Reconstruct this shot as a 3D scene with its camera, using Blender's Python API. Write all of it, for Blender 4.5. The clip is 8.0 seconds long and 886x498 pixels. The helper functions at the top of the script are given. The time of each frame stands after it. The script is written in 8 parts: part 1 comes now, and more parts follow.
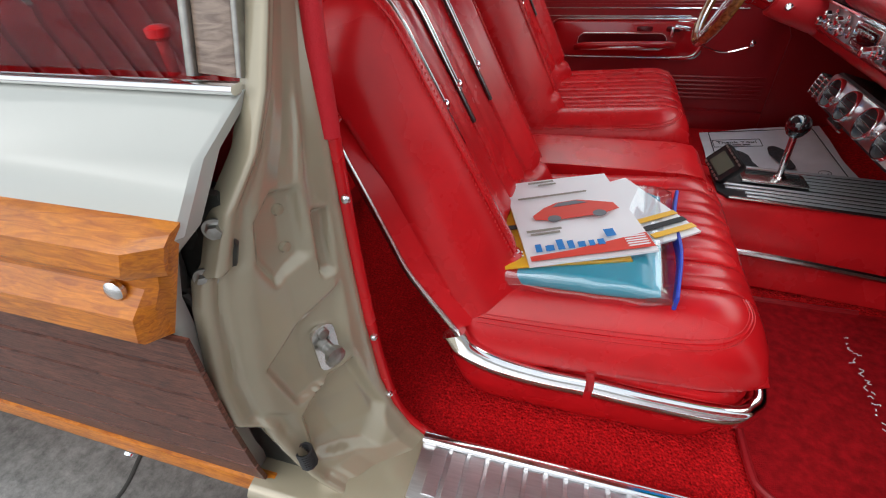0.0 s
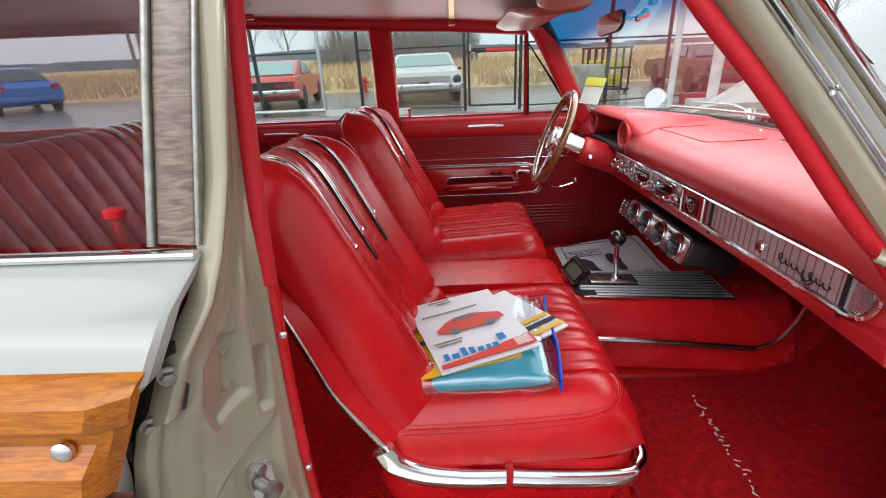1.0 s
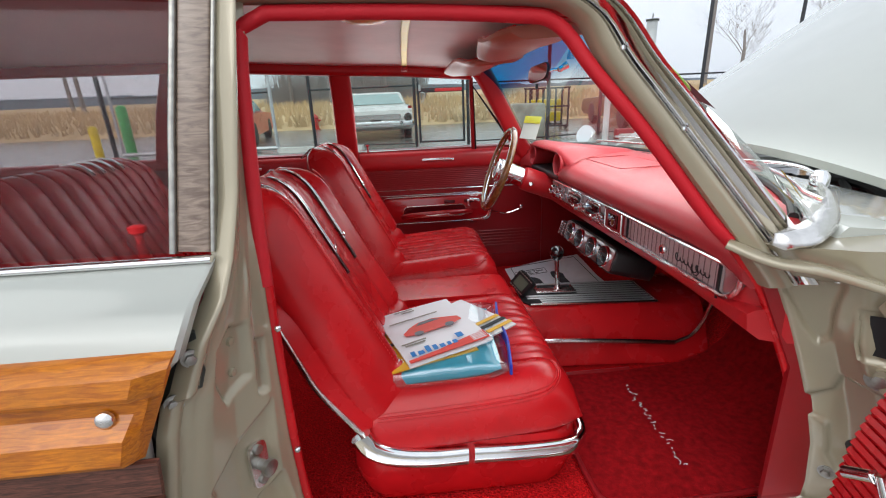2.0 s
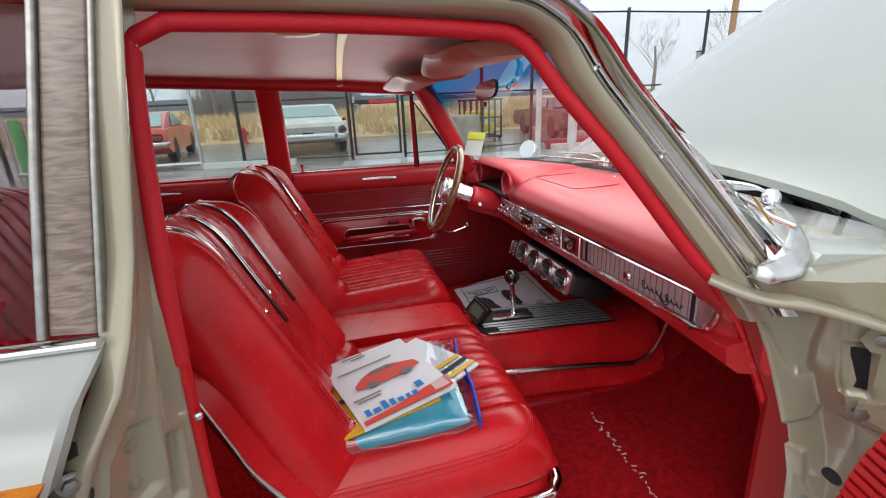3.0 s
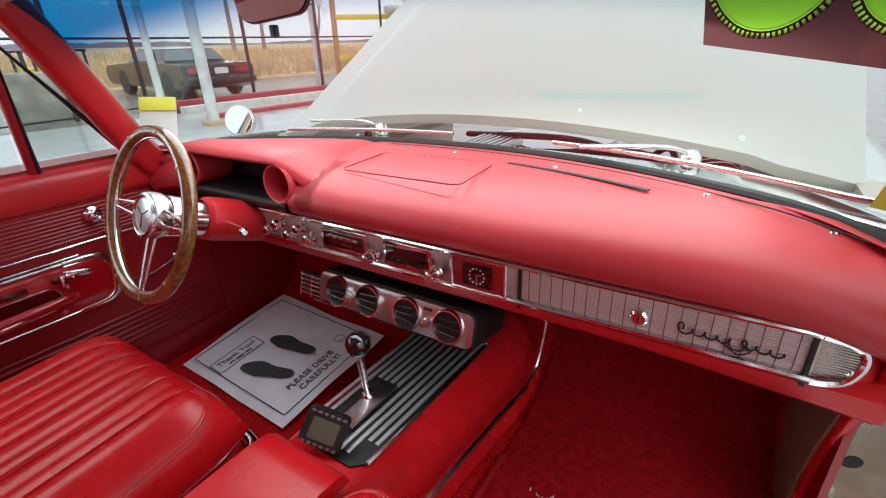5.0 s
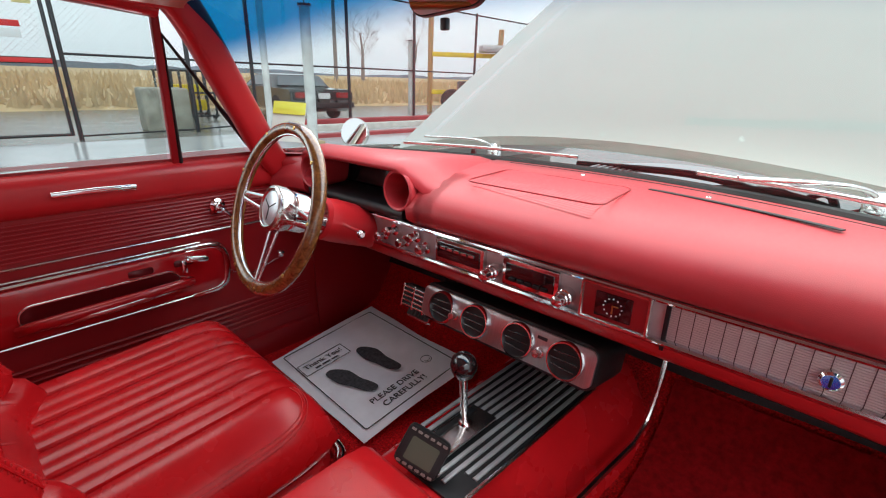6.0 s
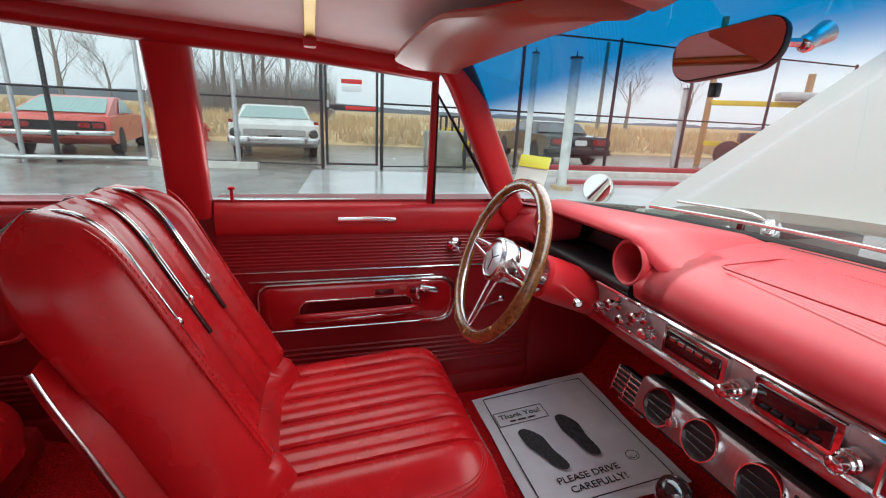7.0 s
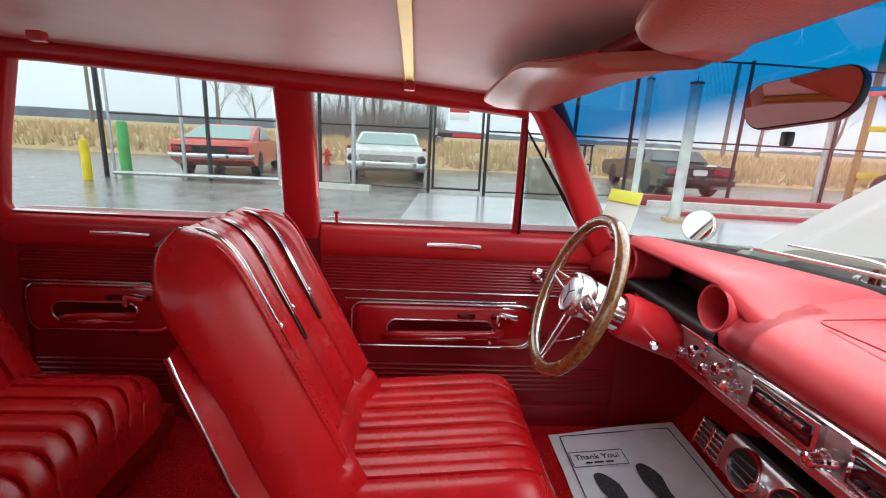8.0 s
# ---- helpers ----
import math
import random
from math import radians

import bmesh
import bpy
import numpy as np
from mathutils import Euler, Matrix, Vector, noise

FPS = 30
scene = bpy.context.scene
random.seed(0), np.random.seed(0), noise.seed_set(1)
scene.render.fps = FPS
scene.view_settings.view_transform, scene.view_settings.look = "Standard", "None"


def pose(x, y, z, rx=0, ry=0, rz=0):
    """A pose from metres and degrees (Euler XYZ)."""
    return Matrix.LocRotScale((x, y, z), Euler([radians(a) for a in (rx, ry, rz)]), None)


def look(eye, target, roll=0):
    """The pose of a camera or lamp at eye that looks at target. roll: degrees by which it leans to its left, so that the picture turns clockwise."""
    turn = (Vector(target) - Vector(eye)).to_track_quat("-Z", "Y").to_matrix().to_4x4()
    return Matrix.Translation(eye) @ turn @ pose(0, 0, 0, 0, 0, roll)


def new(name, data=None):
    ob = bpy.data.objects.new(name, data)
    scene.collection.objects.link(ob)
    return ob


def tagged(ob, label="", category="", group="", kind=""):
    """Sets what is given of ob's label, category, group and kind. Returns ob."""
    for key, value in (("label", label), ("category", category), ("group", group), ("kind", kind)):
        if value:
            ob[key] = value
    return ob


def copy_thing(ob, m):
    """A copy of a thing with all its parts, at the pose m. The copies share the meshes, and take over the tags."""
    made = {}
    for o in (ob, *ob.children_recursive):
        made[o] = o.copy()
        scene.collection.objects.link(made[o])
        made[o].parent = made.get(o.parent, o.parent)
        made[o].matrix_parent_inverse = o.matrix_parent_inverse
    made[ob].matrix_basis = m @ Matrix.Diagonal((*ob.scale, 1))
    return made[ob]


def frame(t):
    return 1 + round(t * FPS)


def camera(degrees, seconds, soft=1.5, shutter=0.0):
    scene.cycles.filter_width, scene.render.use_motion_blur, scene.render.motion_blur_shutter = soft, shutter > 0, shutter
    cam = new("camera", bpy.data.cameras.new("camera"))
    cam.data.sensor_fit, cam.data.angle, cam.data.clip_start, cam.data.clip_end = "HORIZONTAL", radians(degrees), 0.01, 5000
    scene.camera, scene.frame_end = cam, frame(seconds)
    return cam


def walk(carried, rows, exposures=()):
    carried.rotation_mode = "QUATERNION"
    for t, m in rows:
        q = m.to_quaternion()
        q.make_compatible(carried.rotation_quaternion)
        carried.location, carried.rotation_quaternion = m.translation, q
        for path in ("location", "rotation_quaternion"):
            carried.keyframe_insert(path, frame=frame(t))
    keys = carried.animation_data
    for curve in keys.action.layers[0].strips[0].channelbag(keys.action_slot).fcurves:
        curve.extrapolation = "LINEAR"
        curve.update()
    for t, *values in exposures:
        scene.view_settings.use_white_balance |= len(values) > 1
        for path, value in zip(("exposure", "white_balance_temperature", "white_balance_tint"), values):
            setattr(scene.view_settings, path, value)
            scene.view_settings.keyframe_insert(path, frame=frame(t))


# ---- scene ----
cam = camera(89.0, 8.0, soft=1.1)
PATH = [
    (0, (0.42, -1.169, 1.158), (-0.226, 0.252, -0.093), -4.4),
    (0.5, (0.433, -1.193, 1.153), (-0.122, 0.409, 0.093), -4.5),
    (1, (0.419, -1.288, 1.22), (0.186, 0.534, 0.426), -2.7),
    (1.2, (0.405, -1.34, 1.23), (0.257, 0.526, 0.524), -2.1),
    (2.3, (0.42, -1.453, 1.233), (0.415, 0.438, 0.584), -2.7),
    (2.5, (0.416, -1.447, 1.235), (0.445, 0.449, 0.599), -2.7),
    (3, (0.394, -1.323, 1.253), (0.626, 0.561, 0.622), -2.5),
    (3.5, (0.439, -0.979, 1.243), (1.089, 0.793, 0.582), -2.2),
    (4, (0.416, -0.732, 1.223), (1.471, 0.784, 0.457), -2.9),
    (4.5, (0.369, -0.631, 1.248), (1.672, 0.618, 0.385), -3.9),
    (4.7, (0.354, -0.598, 1.243), (1.726, 0.57, 0.375), -3.2),
    (5.8, (0.284, -0.497, 1.158), (1.711, 0.687, 0.409), 2.2),
    (6, (0.289, -0.466, 1.172), (1.549, 0.918, 0.467), 1.8),
    (6.5, (0.325, -0.409, 1.171), (1.028, 1.365, 0.57), 1.9),
    (7, (0.335, -0.434, 1.197), (0.723, 1.445, 0.63), 2.8),
    (7.5, (0.376, -0.503, 1.213), (0.57, 1.413, 0.672), 3.1),
    (8, (0.374, -0.48, 1.22), (0.323, 1.46, 0.737), 2.9),
]
walk(cam, [(t, look(eye, target, roll)) for t, eye, target, roll in PATH], exposures=[(0, 0.03), (0.5, 0.02), (1.0, 0.18), (2.5, -0.06), (3.5, -0.05), (4.0, 0.20), (4.5, 0.18), (6, 0.06), (6.5, 0.0), (7, 0.15), (8, 0.30)])

# ---- world and light: an overcast winter day ----
world = bpy.data.worlds.new("overcast")
scene.world = world
world.use_nodes = True
wn, wl = world.node_tree.nodes, world.node_tree.links
SUN_ELEV, SUN_AZ = radians(42), radians(215)
sky = wn.new("ShaderNodeTexSky")
sky.sky_type, sky.sun_disc = "NISHITA", False
sky.sun_elevation, sky.sun_rotation = SUN_ELEV, SUN_AZ
sky.dust_density, sky.ozone_density = 4.0, 1.0
pale = wn.new("ShaderNodeHueSaturation")
pale.inputs["Saturation"].default_value = 0.18
haze = wn.new("ShaderNodeMix")
haze.data_type = "RGBA"
haze.inputs[0].default_value = 0.72
haze.inputs[7].default_value = (7.45, 8.1, 9.0, 1)
wl.new(sky.outputs[0], pale.inputs["Color"])
wl.new(pale.outputs[0], haze.inputs[6])
wl.new(haze.outputs[2], wn["Background"].inputs["Color"])
wn["Background"].inputs["Strength"].default_value = 0.15
sun = new("sun", bpy.data.lights.new("sun", "SUN"))
sun.data.energy, sun.data.angle, sun.data.color = 0.9, radians(50), (0.99, 0.985, 0.975)
sun.matrix_world = look((-0.25 * 10, -0.55 * 10, 9), (0, 0, 0))
# the sky's light that falls in through the windscreen
sky_in = new("windscreen_skylight", bpy.data.lights.new("windscreen_skylight", "AREA"))
sky_in.data.shape, sky_in.data.size, sky_in.data.size_y, sky_in.data.energy, sky_in.data.color = "RECTANGLE", 1.15, 0.40, 4.6, (0.95, 0.98, 1.0)
sky_in.matrix_world = look((0.95, 0.0, 1.19), (0.83, -0.03, 0.62))

# the sky's light that falls in through the two far side windows
for x, w, watts in ((0.255, 0.50, 1.05), (-0.36, 0.56, 0.75)):
    side_in = new("window_skylight", bpy.data.lights.new("window_skylight", "AREA"))
    side_in.data.shape, side_in.data.size, side_in.data.size_y, side_in.data.energy, side_in.data.color = "RECTANGLE", w, 0.30, watts, (0.95, 0.98, 1.0)
    side_in.matrix_world = look((x, 0.735, 1.165), (x + 0.08, -0.1, 0.70))

# ---- materials ----
def mat(name, base, rough=0.5, metal=0.0, grain=0.0, scale=60.0, bump=0.0, bscale=400.0, spec=0.5, coat=0.0, vary=0.0, detail=4.0, stretch=None):
    """A painted or moulded surface: base colour with stains (grain at scale), fine relief (bump at bscale) and a change from piece to piece."""
    m = bpy.data.materials.new(name)
    m.use_nodes = True
    n, l = m.node_tree.nodes, m.node_tree.links
    b = n["Principled BSDF"]
    b.inputs["Base Color"].default_value = (*base, 1)
    b.inputs["Roughness"].default_value = rough
    b.inputs["Metallic"].default_value = metal
    b.inputs["Specular IOR Level"].default_value = spec
    b.inputs["Coat Weight"].default_value = coat
    b.inputs["Coat Roughness"].default_value = 0.08
    tc = n.new("ShaderNodeTexCoord")
    src = tc.outputs["Object"]
    if stretch:
        mp = n.new("ShaderNodeMapping")
        mp.inputs["Scale"].default_value = stretch
        l.new(src, mp.inputs["Vector"])
        src = mp.outputs[0]
    if grain or vary:
        tex = n.new("ShaderNodeTexNoise")
        tex.inputs["Scale"].default_value, tex.inputs["Detail"].default_value = scale, detail
        l.new(src, tex.inputs["Vector"])
        ramp = n.new("ShaderNodeMapRange")
        ramp.inputs["From Min"].default_value, ramp.inputs["From Max"].default_value = 0.3, 0.7
        ramp.inputs["To Min"].default_value, ramp.inputs["To Max"].default_value = 1 - grain, 1 + grain
        l.new(tex.outputs["Fac"], ramp.inputs["Value"])
        val = ramp.outputs[0]
        if vary:
            oi = n.new("ShaderNodeObjectInfo")
            r2 = n.new("ShaderNodeMapRange")
            r2.inputs["To Min"].default_value, r2.inputs["To Max"].default_value = 1 - vary, 1 + vary
            l.new(oi.outputs["Random"], r2.inputs["Value"])
            mm = n.new("ShaderNodeMath")
            mm.operation = "MULTIPLY"
            l.new(val, mm.inputs[0])
            l.new(r2.outputs[0], mm.inputs[1])
            val = mm.outputs[0]
        hs = n.new("ShaderNodeHueSaturation")
        hs.inputs["Color"].default_value = (*base, 1)
        l.new(val, hs.inputs["Value"])
        l.new(hs.outputs[0], b.inputs["Base Color"])
        rr = n.new("ShaderNodeMapRange")
        rr.inputs["To Min"].default_value, rr.inputs["To Max"].default_value = max(rough - 0.08, 0.02), min(rough + 0.08, 1)
        l.new(tex.outputs["Fac"], rr.inputs["Value"])
        l.new(rr.outputs[0], b.inputs["Roughness"])
    if bump:
        t2 = n.new("ShaderNodeTexNoise")
        t2.inputs["Scale"].default_value, t2.inputs["Detail"].default_value = bscale, 3
        l.new(src, t2.inputs["Vector"])
        bp = n.new("ShaderNodeBump")
        bp.inputs["Strength"].default_value, bp.inputs["Distance"].default_value = bump, 0.002
        l.new(t2.outputs["Fac"], bp.inputs["Height"])
        l.new(bp.outputs[0], b.inputs["Normal"])
    return m


def wood(name, dark, light, rings=9.0, rough=0.3, coat=0.5, axis=(1, 8, 8)):
    """Varnished wood with its grain along one axis."""
    m = mat(name, light, rough, coat=coat)
    n, l = m.node_tree.nodes, m.node_tree.links
    tc = n.new("ShaderNodeTexCoord")
    mp = n.new("ShaderNodeMapping")
    mp.inputs["Scale"].default_value = axis
    l.new(tc.outputs["Object"], mp.inputs["Vector"])
    t = n.new("ShaderNodeTexNoise")
    t.inputs["Scale"].default_value, t.inputs["Detail"].default_value, t.inputs["Distortion"].default_value = rings, 8, 1.2
    l.new(mp.outputs[0], t.inputs["Vector"])
    r = n.new("ShaderNodeValToRGB")
    r.color_ramp.elements[0].position, r.color_ramp.elements[0].color = 0.33, (*dark, 1)
    r.color_ramp.elements[1].position, r.color_ramp.elements[1].color = 0.66, (*light, 1)
    l.new(t.outputs["Fac"], r.inputs["Fac"])
    l.new(r.outputs[0], n["Principled BSDF"].inputs["Base Color"])
    bp = n.new("ShaderNodeBump")
    bp.inputs["Strength"].default_value, bp.inputs["Distance"].default_value = 0.25, 0.001
    l.new(t.outputs["Fac"], bp.inputs["Height"])
    l.new(bp.outputs[0], n["Principled BSDF"].inputs["Normal"])
    return m


def pane_mat(name, tint=(0.9, 0.95, 0.93), band=None, gloss=0.03, most=0.75):
    """Thin window glass: see-through, with a gloss by Fresnel. band: (height where the tint starts, height where it is full, colour)."""
    m = bpy.data.materials.new(name)
    m.use_nodes = True
    n, l = m.node_tree.nodes, m.node_tree.links
    n.remove(n["Principled BSDF"])
    tr, gl, fr, mx = n.new("ShaderNodeBsdfTransparent"), n.new("ShaderNodeBsdfGlossy"), n.new("ShaderNodeLayerWeight"), n.new("ShaderNodeMixShader")
    pw, sc = n.new("ShaderNodeMath"), n.new("ShaderNodeMapRange")
    pw.operation = "POWER"
    pw.inputs[1].default_value = 4.0
    sc.inputs["To Min"].default_value, sc.inputs["To Max"].default_value = gloss, most
    tr.inputs["Color"].default_value = (*tint, 1)
    gl.inputs["Roughness"].default_value = 0.01
    fr.inputs["Blend"].default_value = 0.5
    l.new(fr.outputs["Facing"], pw.inputs[0])
    l.new(pw.outputs[0], sc.inputs["Value"])
    if band:
        tc, sp, mr, cm = n.new("ShaderNodeTexCoord"), n.new("ShaderNodeSeparateXYZ"), n.new("ShaderNodeMapRange"), n.new("ShaderNodeMix")
        cm.data_type = "RGBA"
        mr.interpolation_type = "SMOOTHSTEP"
        l.new(tc.outputs["Object"], sp.inputs[0])
        ma, mb = n.new("ShaderNodeMath"), n.new("ShaderNodeMath")
        ma.operation, mb.operation = "MULTIPLY", "MULTIPLY_ADD"
        l.new(sp.outputs["Y"], ma.inputs[0])
        l.new(sp.outputs["Y"], ma.inputs[1])
        l.new(ma.outputs[0], mb.inputs[0])
        mb.inputs[1].default_value = 0.12
        l.new(sp.outputs["Z"], mb.inputs[2])
        l.new(mb.outputs[0], mr.inputs["Value"])
        mr.inputs["From Min"].default_value, mr.inputs["From Max"].default_value = band[0], band[1]
        cm.inputs[6].default_value, cm.inputs[7].default_value = (*tint, 1), (*band[2], 1)
        l.new(mr.outputs[0], cm.inputs[0])
        l.new(cm.outputs[2], tr.inputs["Color"])
    l.new(sc.outputs[0], mx.inputs[0])
    l.new(tr.outputs[0], mx.inputs[1])
    l.new(gl.outputs[0], mx.inputs[2])
    l.new(mx.outputs[0], n["Material Output"].inputs["Surface"])
    return m


def film_mat(name, base):
    """Thin coloured film on glass: light passes through it from behind."""
    m = mat(name, base, 0.5, grain=0.04, scale=20)
    n, l = m.node_tree.nodes, m.node_tree.links
    tl, mx = n.new("ShaderNodeBsdfTranslucent"), n.new("ShaderNodeMixShader")
    tl.inputs["Color"].default_value = (*base, 1)
    mx.inputs[0].default_value = 0.8
    l.new(n["Principled BSDF"].outputs[0], mx.inputs[1])
    l.new(tl.outputs[0], mx.inputs[2])
    l.new(mx.outputs[0], n["Material Output"].inputs["Surface"])
    return m


RED = (0.56, 0.009, 0.013)
red_vinyl = mat("red_vinyl", RED, 0.27, grain=0.12, scale=9, bump=0.10, bscale=420, spec=0.40)
red_paint = mat("red_paint", (0.52, 0.016, 0.021), 0.33, grain=0.06, scale=6, bump=0.05, bscale=700)
red_panel = mat("red_panel", (0.30, 0.008, 0.012), 0.34, grain=0.07, scale=8, bump=0.10, bscale=800)
red_dash = mat("red_dash", (0.48, 0.030, 0.038), 0.40, spec=0.62, grain=0.06, scale=7, bump=0.15, bscale=1100)
red_welt = mat("red_welt", (0.58, 0.004, 0.015), 0.6, bump=0.5, bscale=500)
red_carpet = mat("red_carpet", (0.56, 0.009, 0.012), 0.95, grain=0.42, scale=200, bump=1.0, bscale=260, spec=0.1)
cn, cl = red_carpet.node_tree.nodes, red_carpet.node_tree.links
vo, vt = cn.new("ShaderNodeTexVoronoi"), cn.new("ShaderNodeTexCoord")
vo.inputs["Scale"].default_value = 190
cl.new(vt.outputs["Object"], vo.inputs["Vector"])
for node in [q for q in cn if q.type == "BUMP"]:
    cl.new(vo.outputs["Distance"], node.inputs["Height"])
    node.invert = True
    node.inputs["Distance"].default_value = 0.004
red_mat = mat("red_mat", (0.29, 0.005, 0.008), 0.95, grain=0.25, scale=60, bump=0.9, bscale=420, spec=0.1)
red_gloss = mat("red_gloss", (0.42, 0.008, 0.012), 0.14, grain=0.05, scale=5, coat=1.0)
red_stitch = mat("red_stitch", (0.60, 0.022, 0.024), 0.6)
chrome = mat("chrome", (0.82, 0.82, 0.82), 0.09, 1.0, grain=0.04, scale=30)
worn_chrome = mat("worn_chrome", (0.70, 0.68, 0.66), 0.22, 1.0, grain=0.12, scale=40)
alu = mat("brushed_alu", (0.62, 0.62, 0.63), 0.34, 1.0, grain=0.08, scale=30, stretch=(1, 14, 1))
brass = mat("brass", (0.50, 0.33, 0.10), 0.38, 1.0, grain=0.1, scale=20)
black_plastic = mat("black_plastic", (0.008, 0.008, 0.009), 0.45, bump=0.1)
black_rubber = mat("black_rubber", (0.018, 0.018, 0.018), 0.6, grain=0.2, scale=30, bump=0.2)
black_gloss = mat("black_gloss", (0.008, 0.008, 0.009), 0.06, coat=1.0)
taupe = mat("taupe_paint", (0.37, 0.325, 0.225), 0.17, 0.15, grain=0.07, scale=5, coat=0.6, bump=0.04, bscale=60)
cream = mat("cream_paint", (0.45, 0.468, 0.425), 0.22, grain=0.03, scale=3, coat=0.7)
dark_metal = mat("dark_metal", (0.06, 0.062, 0.055), 0.5, 0.4, grain=0.3, scale=25, bump=0.1, bscale=120)
steel = mat("steel_bolt", (0.35, 0.34, 0.31), 0.35, 0.9, grain=0.2, scale=80)
oak = wood("varnished_oak", (0.40, 0.10, 0.004), (0.66, 0.215, 0.008), rings=22, rough=0.34, coat=0.25, axis=(1, 6, 9))
walnut = wood("walnut_plank", (0.055, 0.018, 0.012), (0.20, 0.072, 0.046), rings=30, rough=0.5, coat=0.05, axis=(1, 5, 12))
rimwood = wood("wheel_wood", (0.12, 0.045, 0.012), (0.28, 0.12, 0.035), rings=20, rough=0.18, coat=1.0, axis=(4, 4, 4))
pale_wood = wood("pale_frame_wood", (0.13, 0.08, 0.055), (0.30, 0.22, 0.165), rings=4, axis=(6, 6, 34))
headliner = mat("headliner", (0.88, 0.80, 0.77), 0.5, grain=0.05, scale=5, bump=0.3, bscale=500)
glass = pane_mat("window_glass")
rear_glass = pane_mat("tinted_glass", (0.80, 0.72, 0.74), gloss=0.012, most=0.3)
windscreen_glass = pane_mat("windscreen_glass", (0.91, 0.98, 0.94), (1.246, 1.308, (0.0, 0.20, 0.44)), gloss=0.032)
mirror_mat = mat("mirror_silver", (0.85, 0.85, 0.87), 0.015, 1.0)
paper = mat("paper", (0.84, 0.84, 0.87), 0.8, grain=0.06, scale=15, bump=0.2, bscale=60)
ink = mat("black_ink", (0.02, 0.02, 0.022), 0.7)



def speckle(m, scale, low, high):
    """A second, finer change of colour on top of a material's own."""
    n, l = m.node_tree.nodes, m.node_tree.links
    b = n["Principled BSDF"]
    tc, tx, mr, mx = n.new("ShaderNodeTexCoord"), n.new("ShaderNodeTexNoise"), n.new("ShaderNodeMapRange"), n.new("ShaderNodeMix")
    tx.inputs["Scale"].default_value, tx.inputs["Detail"].default_value, tx.inputs["Roughness"].default_value = scale, 10, 0.75
    mr.inputs["From Min"].default_value, mr.inputs["From Max"].default_value = 0.35, 0.65
    mr.inputs["To Min"].default_value, mr.inputs["To Max"].default_value = low, high
    mx.data_type, mx.blend_type = "RGBA", "MULTIPLY"
    mx.inputs[0].default_value = 1.0
    l.new(tc.outputs["Object"], tx.inputs["Vector"])
    l.new(tx.outputs["Fac"], mr.inputs["Value"])
    if b.inputs["Base Color"].links:
        l.new(b.inputs["Base Color"].links[0].from_socket, mx.inputs[6])
    else:
        mx.inputs[6].default_value = b.inputs["Base Color"].default_value
    l.new(mr.outputs[0], mx.inputs[7])
    l.new(mx.outputs[2], b.inputs["Base Color"])


speckle(red_carpet, 70, 0.80, 1.18)
speckle(red_mat, 90, 0.82, 1.15)
speckle(walnut, 14, 0.7, 1.2)
speckle(oak, 9, 0.8, 1.15)
speckle(red_vinyl, 2.2, 0.90, 1.08)
speckle(red_dash, 3.0, 0.92, 1.06)
speckle(headliner, 3.0, 0.93, 1.04)

# ---- building helpers ----
CAR = Matrix.Rotation(radians(5.3), 4, "Z") @ Matrix.Rotation(radians(-1.4), 4, "X") @ Matrix.Translation((0, -0.05, 0))
ID = Matrix.Identity(4)


def thing(name, label, category, base=(0, 0, 0), group="", frame_m=CAR, kind=""):
    """An Empty at a thing's base; its parts are modelled in the car's (or the yard's) own coordinates."""
    e = new(name)
    e.empty_display_size = 0.05
    e.matrix_world = frame_m @ Matrix.Translation(base)
    e["at"] = base
    return tagged(e, label, category, group, kind)


def base_of(ob):
    while ob.parent:
        ob = ob.parent
    return Vector(ob["at"])


def part(name, bm, material, parent, label="", sharp=40):
    me = bpy.data.meshes.new(name)
    bmesh.ops.recalc_face_normals(bm, faces=bm.faces)
    bm.to_mesh(me)
    bm.free()
    for mm in material if isinstance(material, (list, tuple)) else [material]:
        me.materials.append(mm)
    me.shade_smooth()
    me.set_sharp_from_angle(angle=radians(sharp))
    ob = new(name, me)
    ob.parent = parent
    if parent.parent is None and "at" in parent:
        ob.matrix_parent_inverse = Matrix.Translation(-Vector(parent["at"]))
    return tagged(ob, label)


def single(name, bm, material, label, category, group="", frame_m=CAR, kind="", sharp=40):
    """A thing, or a piece of the setting, that is one mesh."""
    me = bpy.data.meshes.new(name)
    bmesh.ops.recalc_face_normals(bm, faces=bm.faces)
    bm.to_mesh(me)
    bm.free()
    for mm in material if isinstance(material, (list, tuple)) else [material]:
        me.materials.append(mm)
    me.shade_smooth()
    me.set_sharp_from_angle(angle=radians(sharp))
    ob = new(name, me)
    ob.matrix_world = frame_m
    return tagged(ob, label, category, group, kind)


def B():
    return bmesh.new()


def loft(bm, rings, cap=True, closed=True, slot=0):
    vs = [[bm.verts.new(p) for p in r] for r in rings]
    n = len(vs[0])
    for a, b in zip(vs, vs[1:]):
        for i in range(n if closed else n - 1):
            j = (i + 1) % n
            f = bm.faces.new((a[i], a[j], b[j], b[i]))
            f.material_index = slot
    if cap and closed:
        bm.faces.new(vs[0]).material_index = slot
        bm.faces.new(vs[-1]).material_index = slot
    return bm


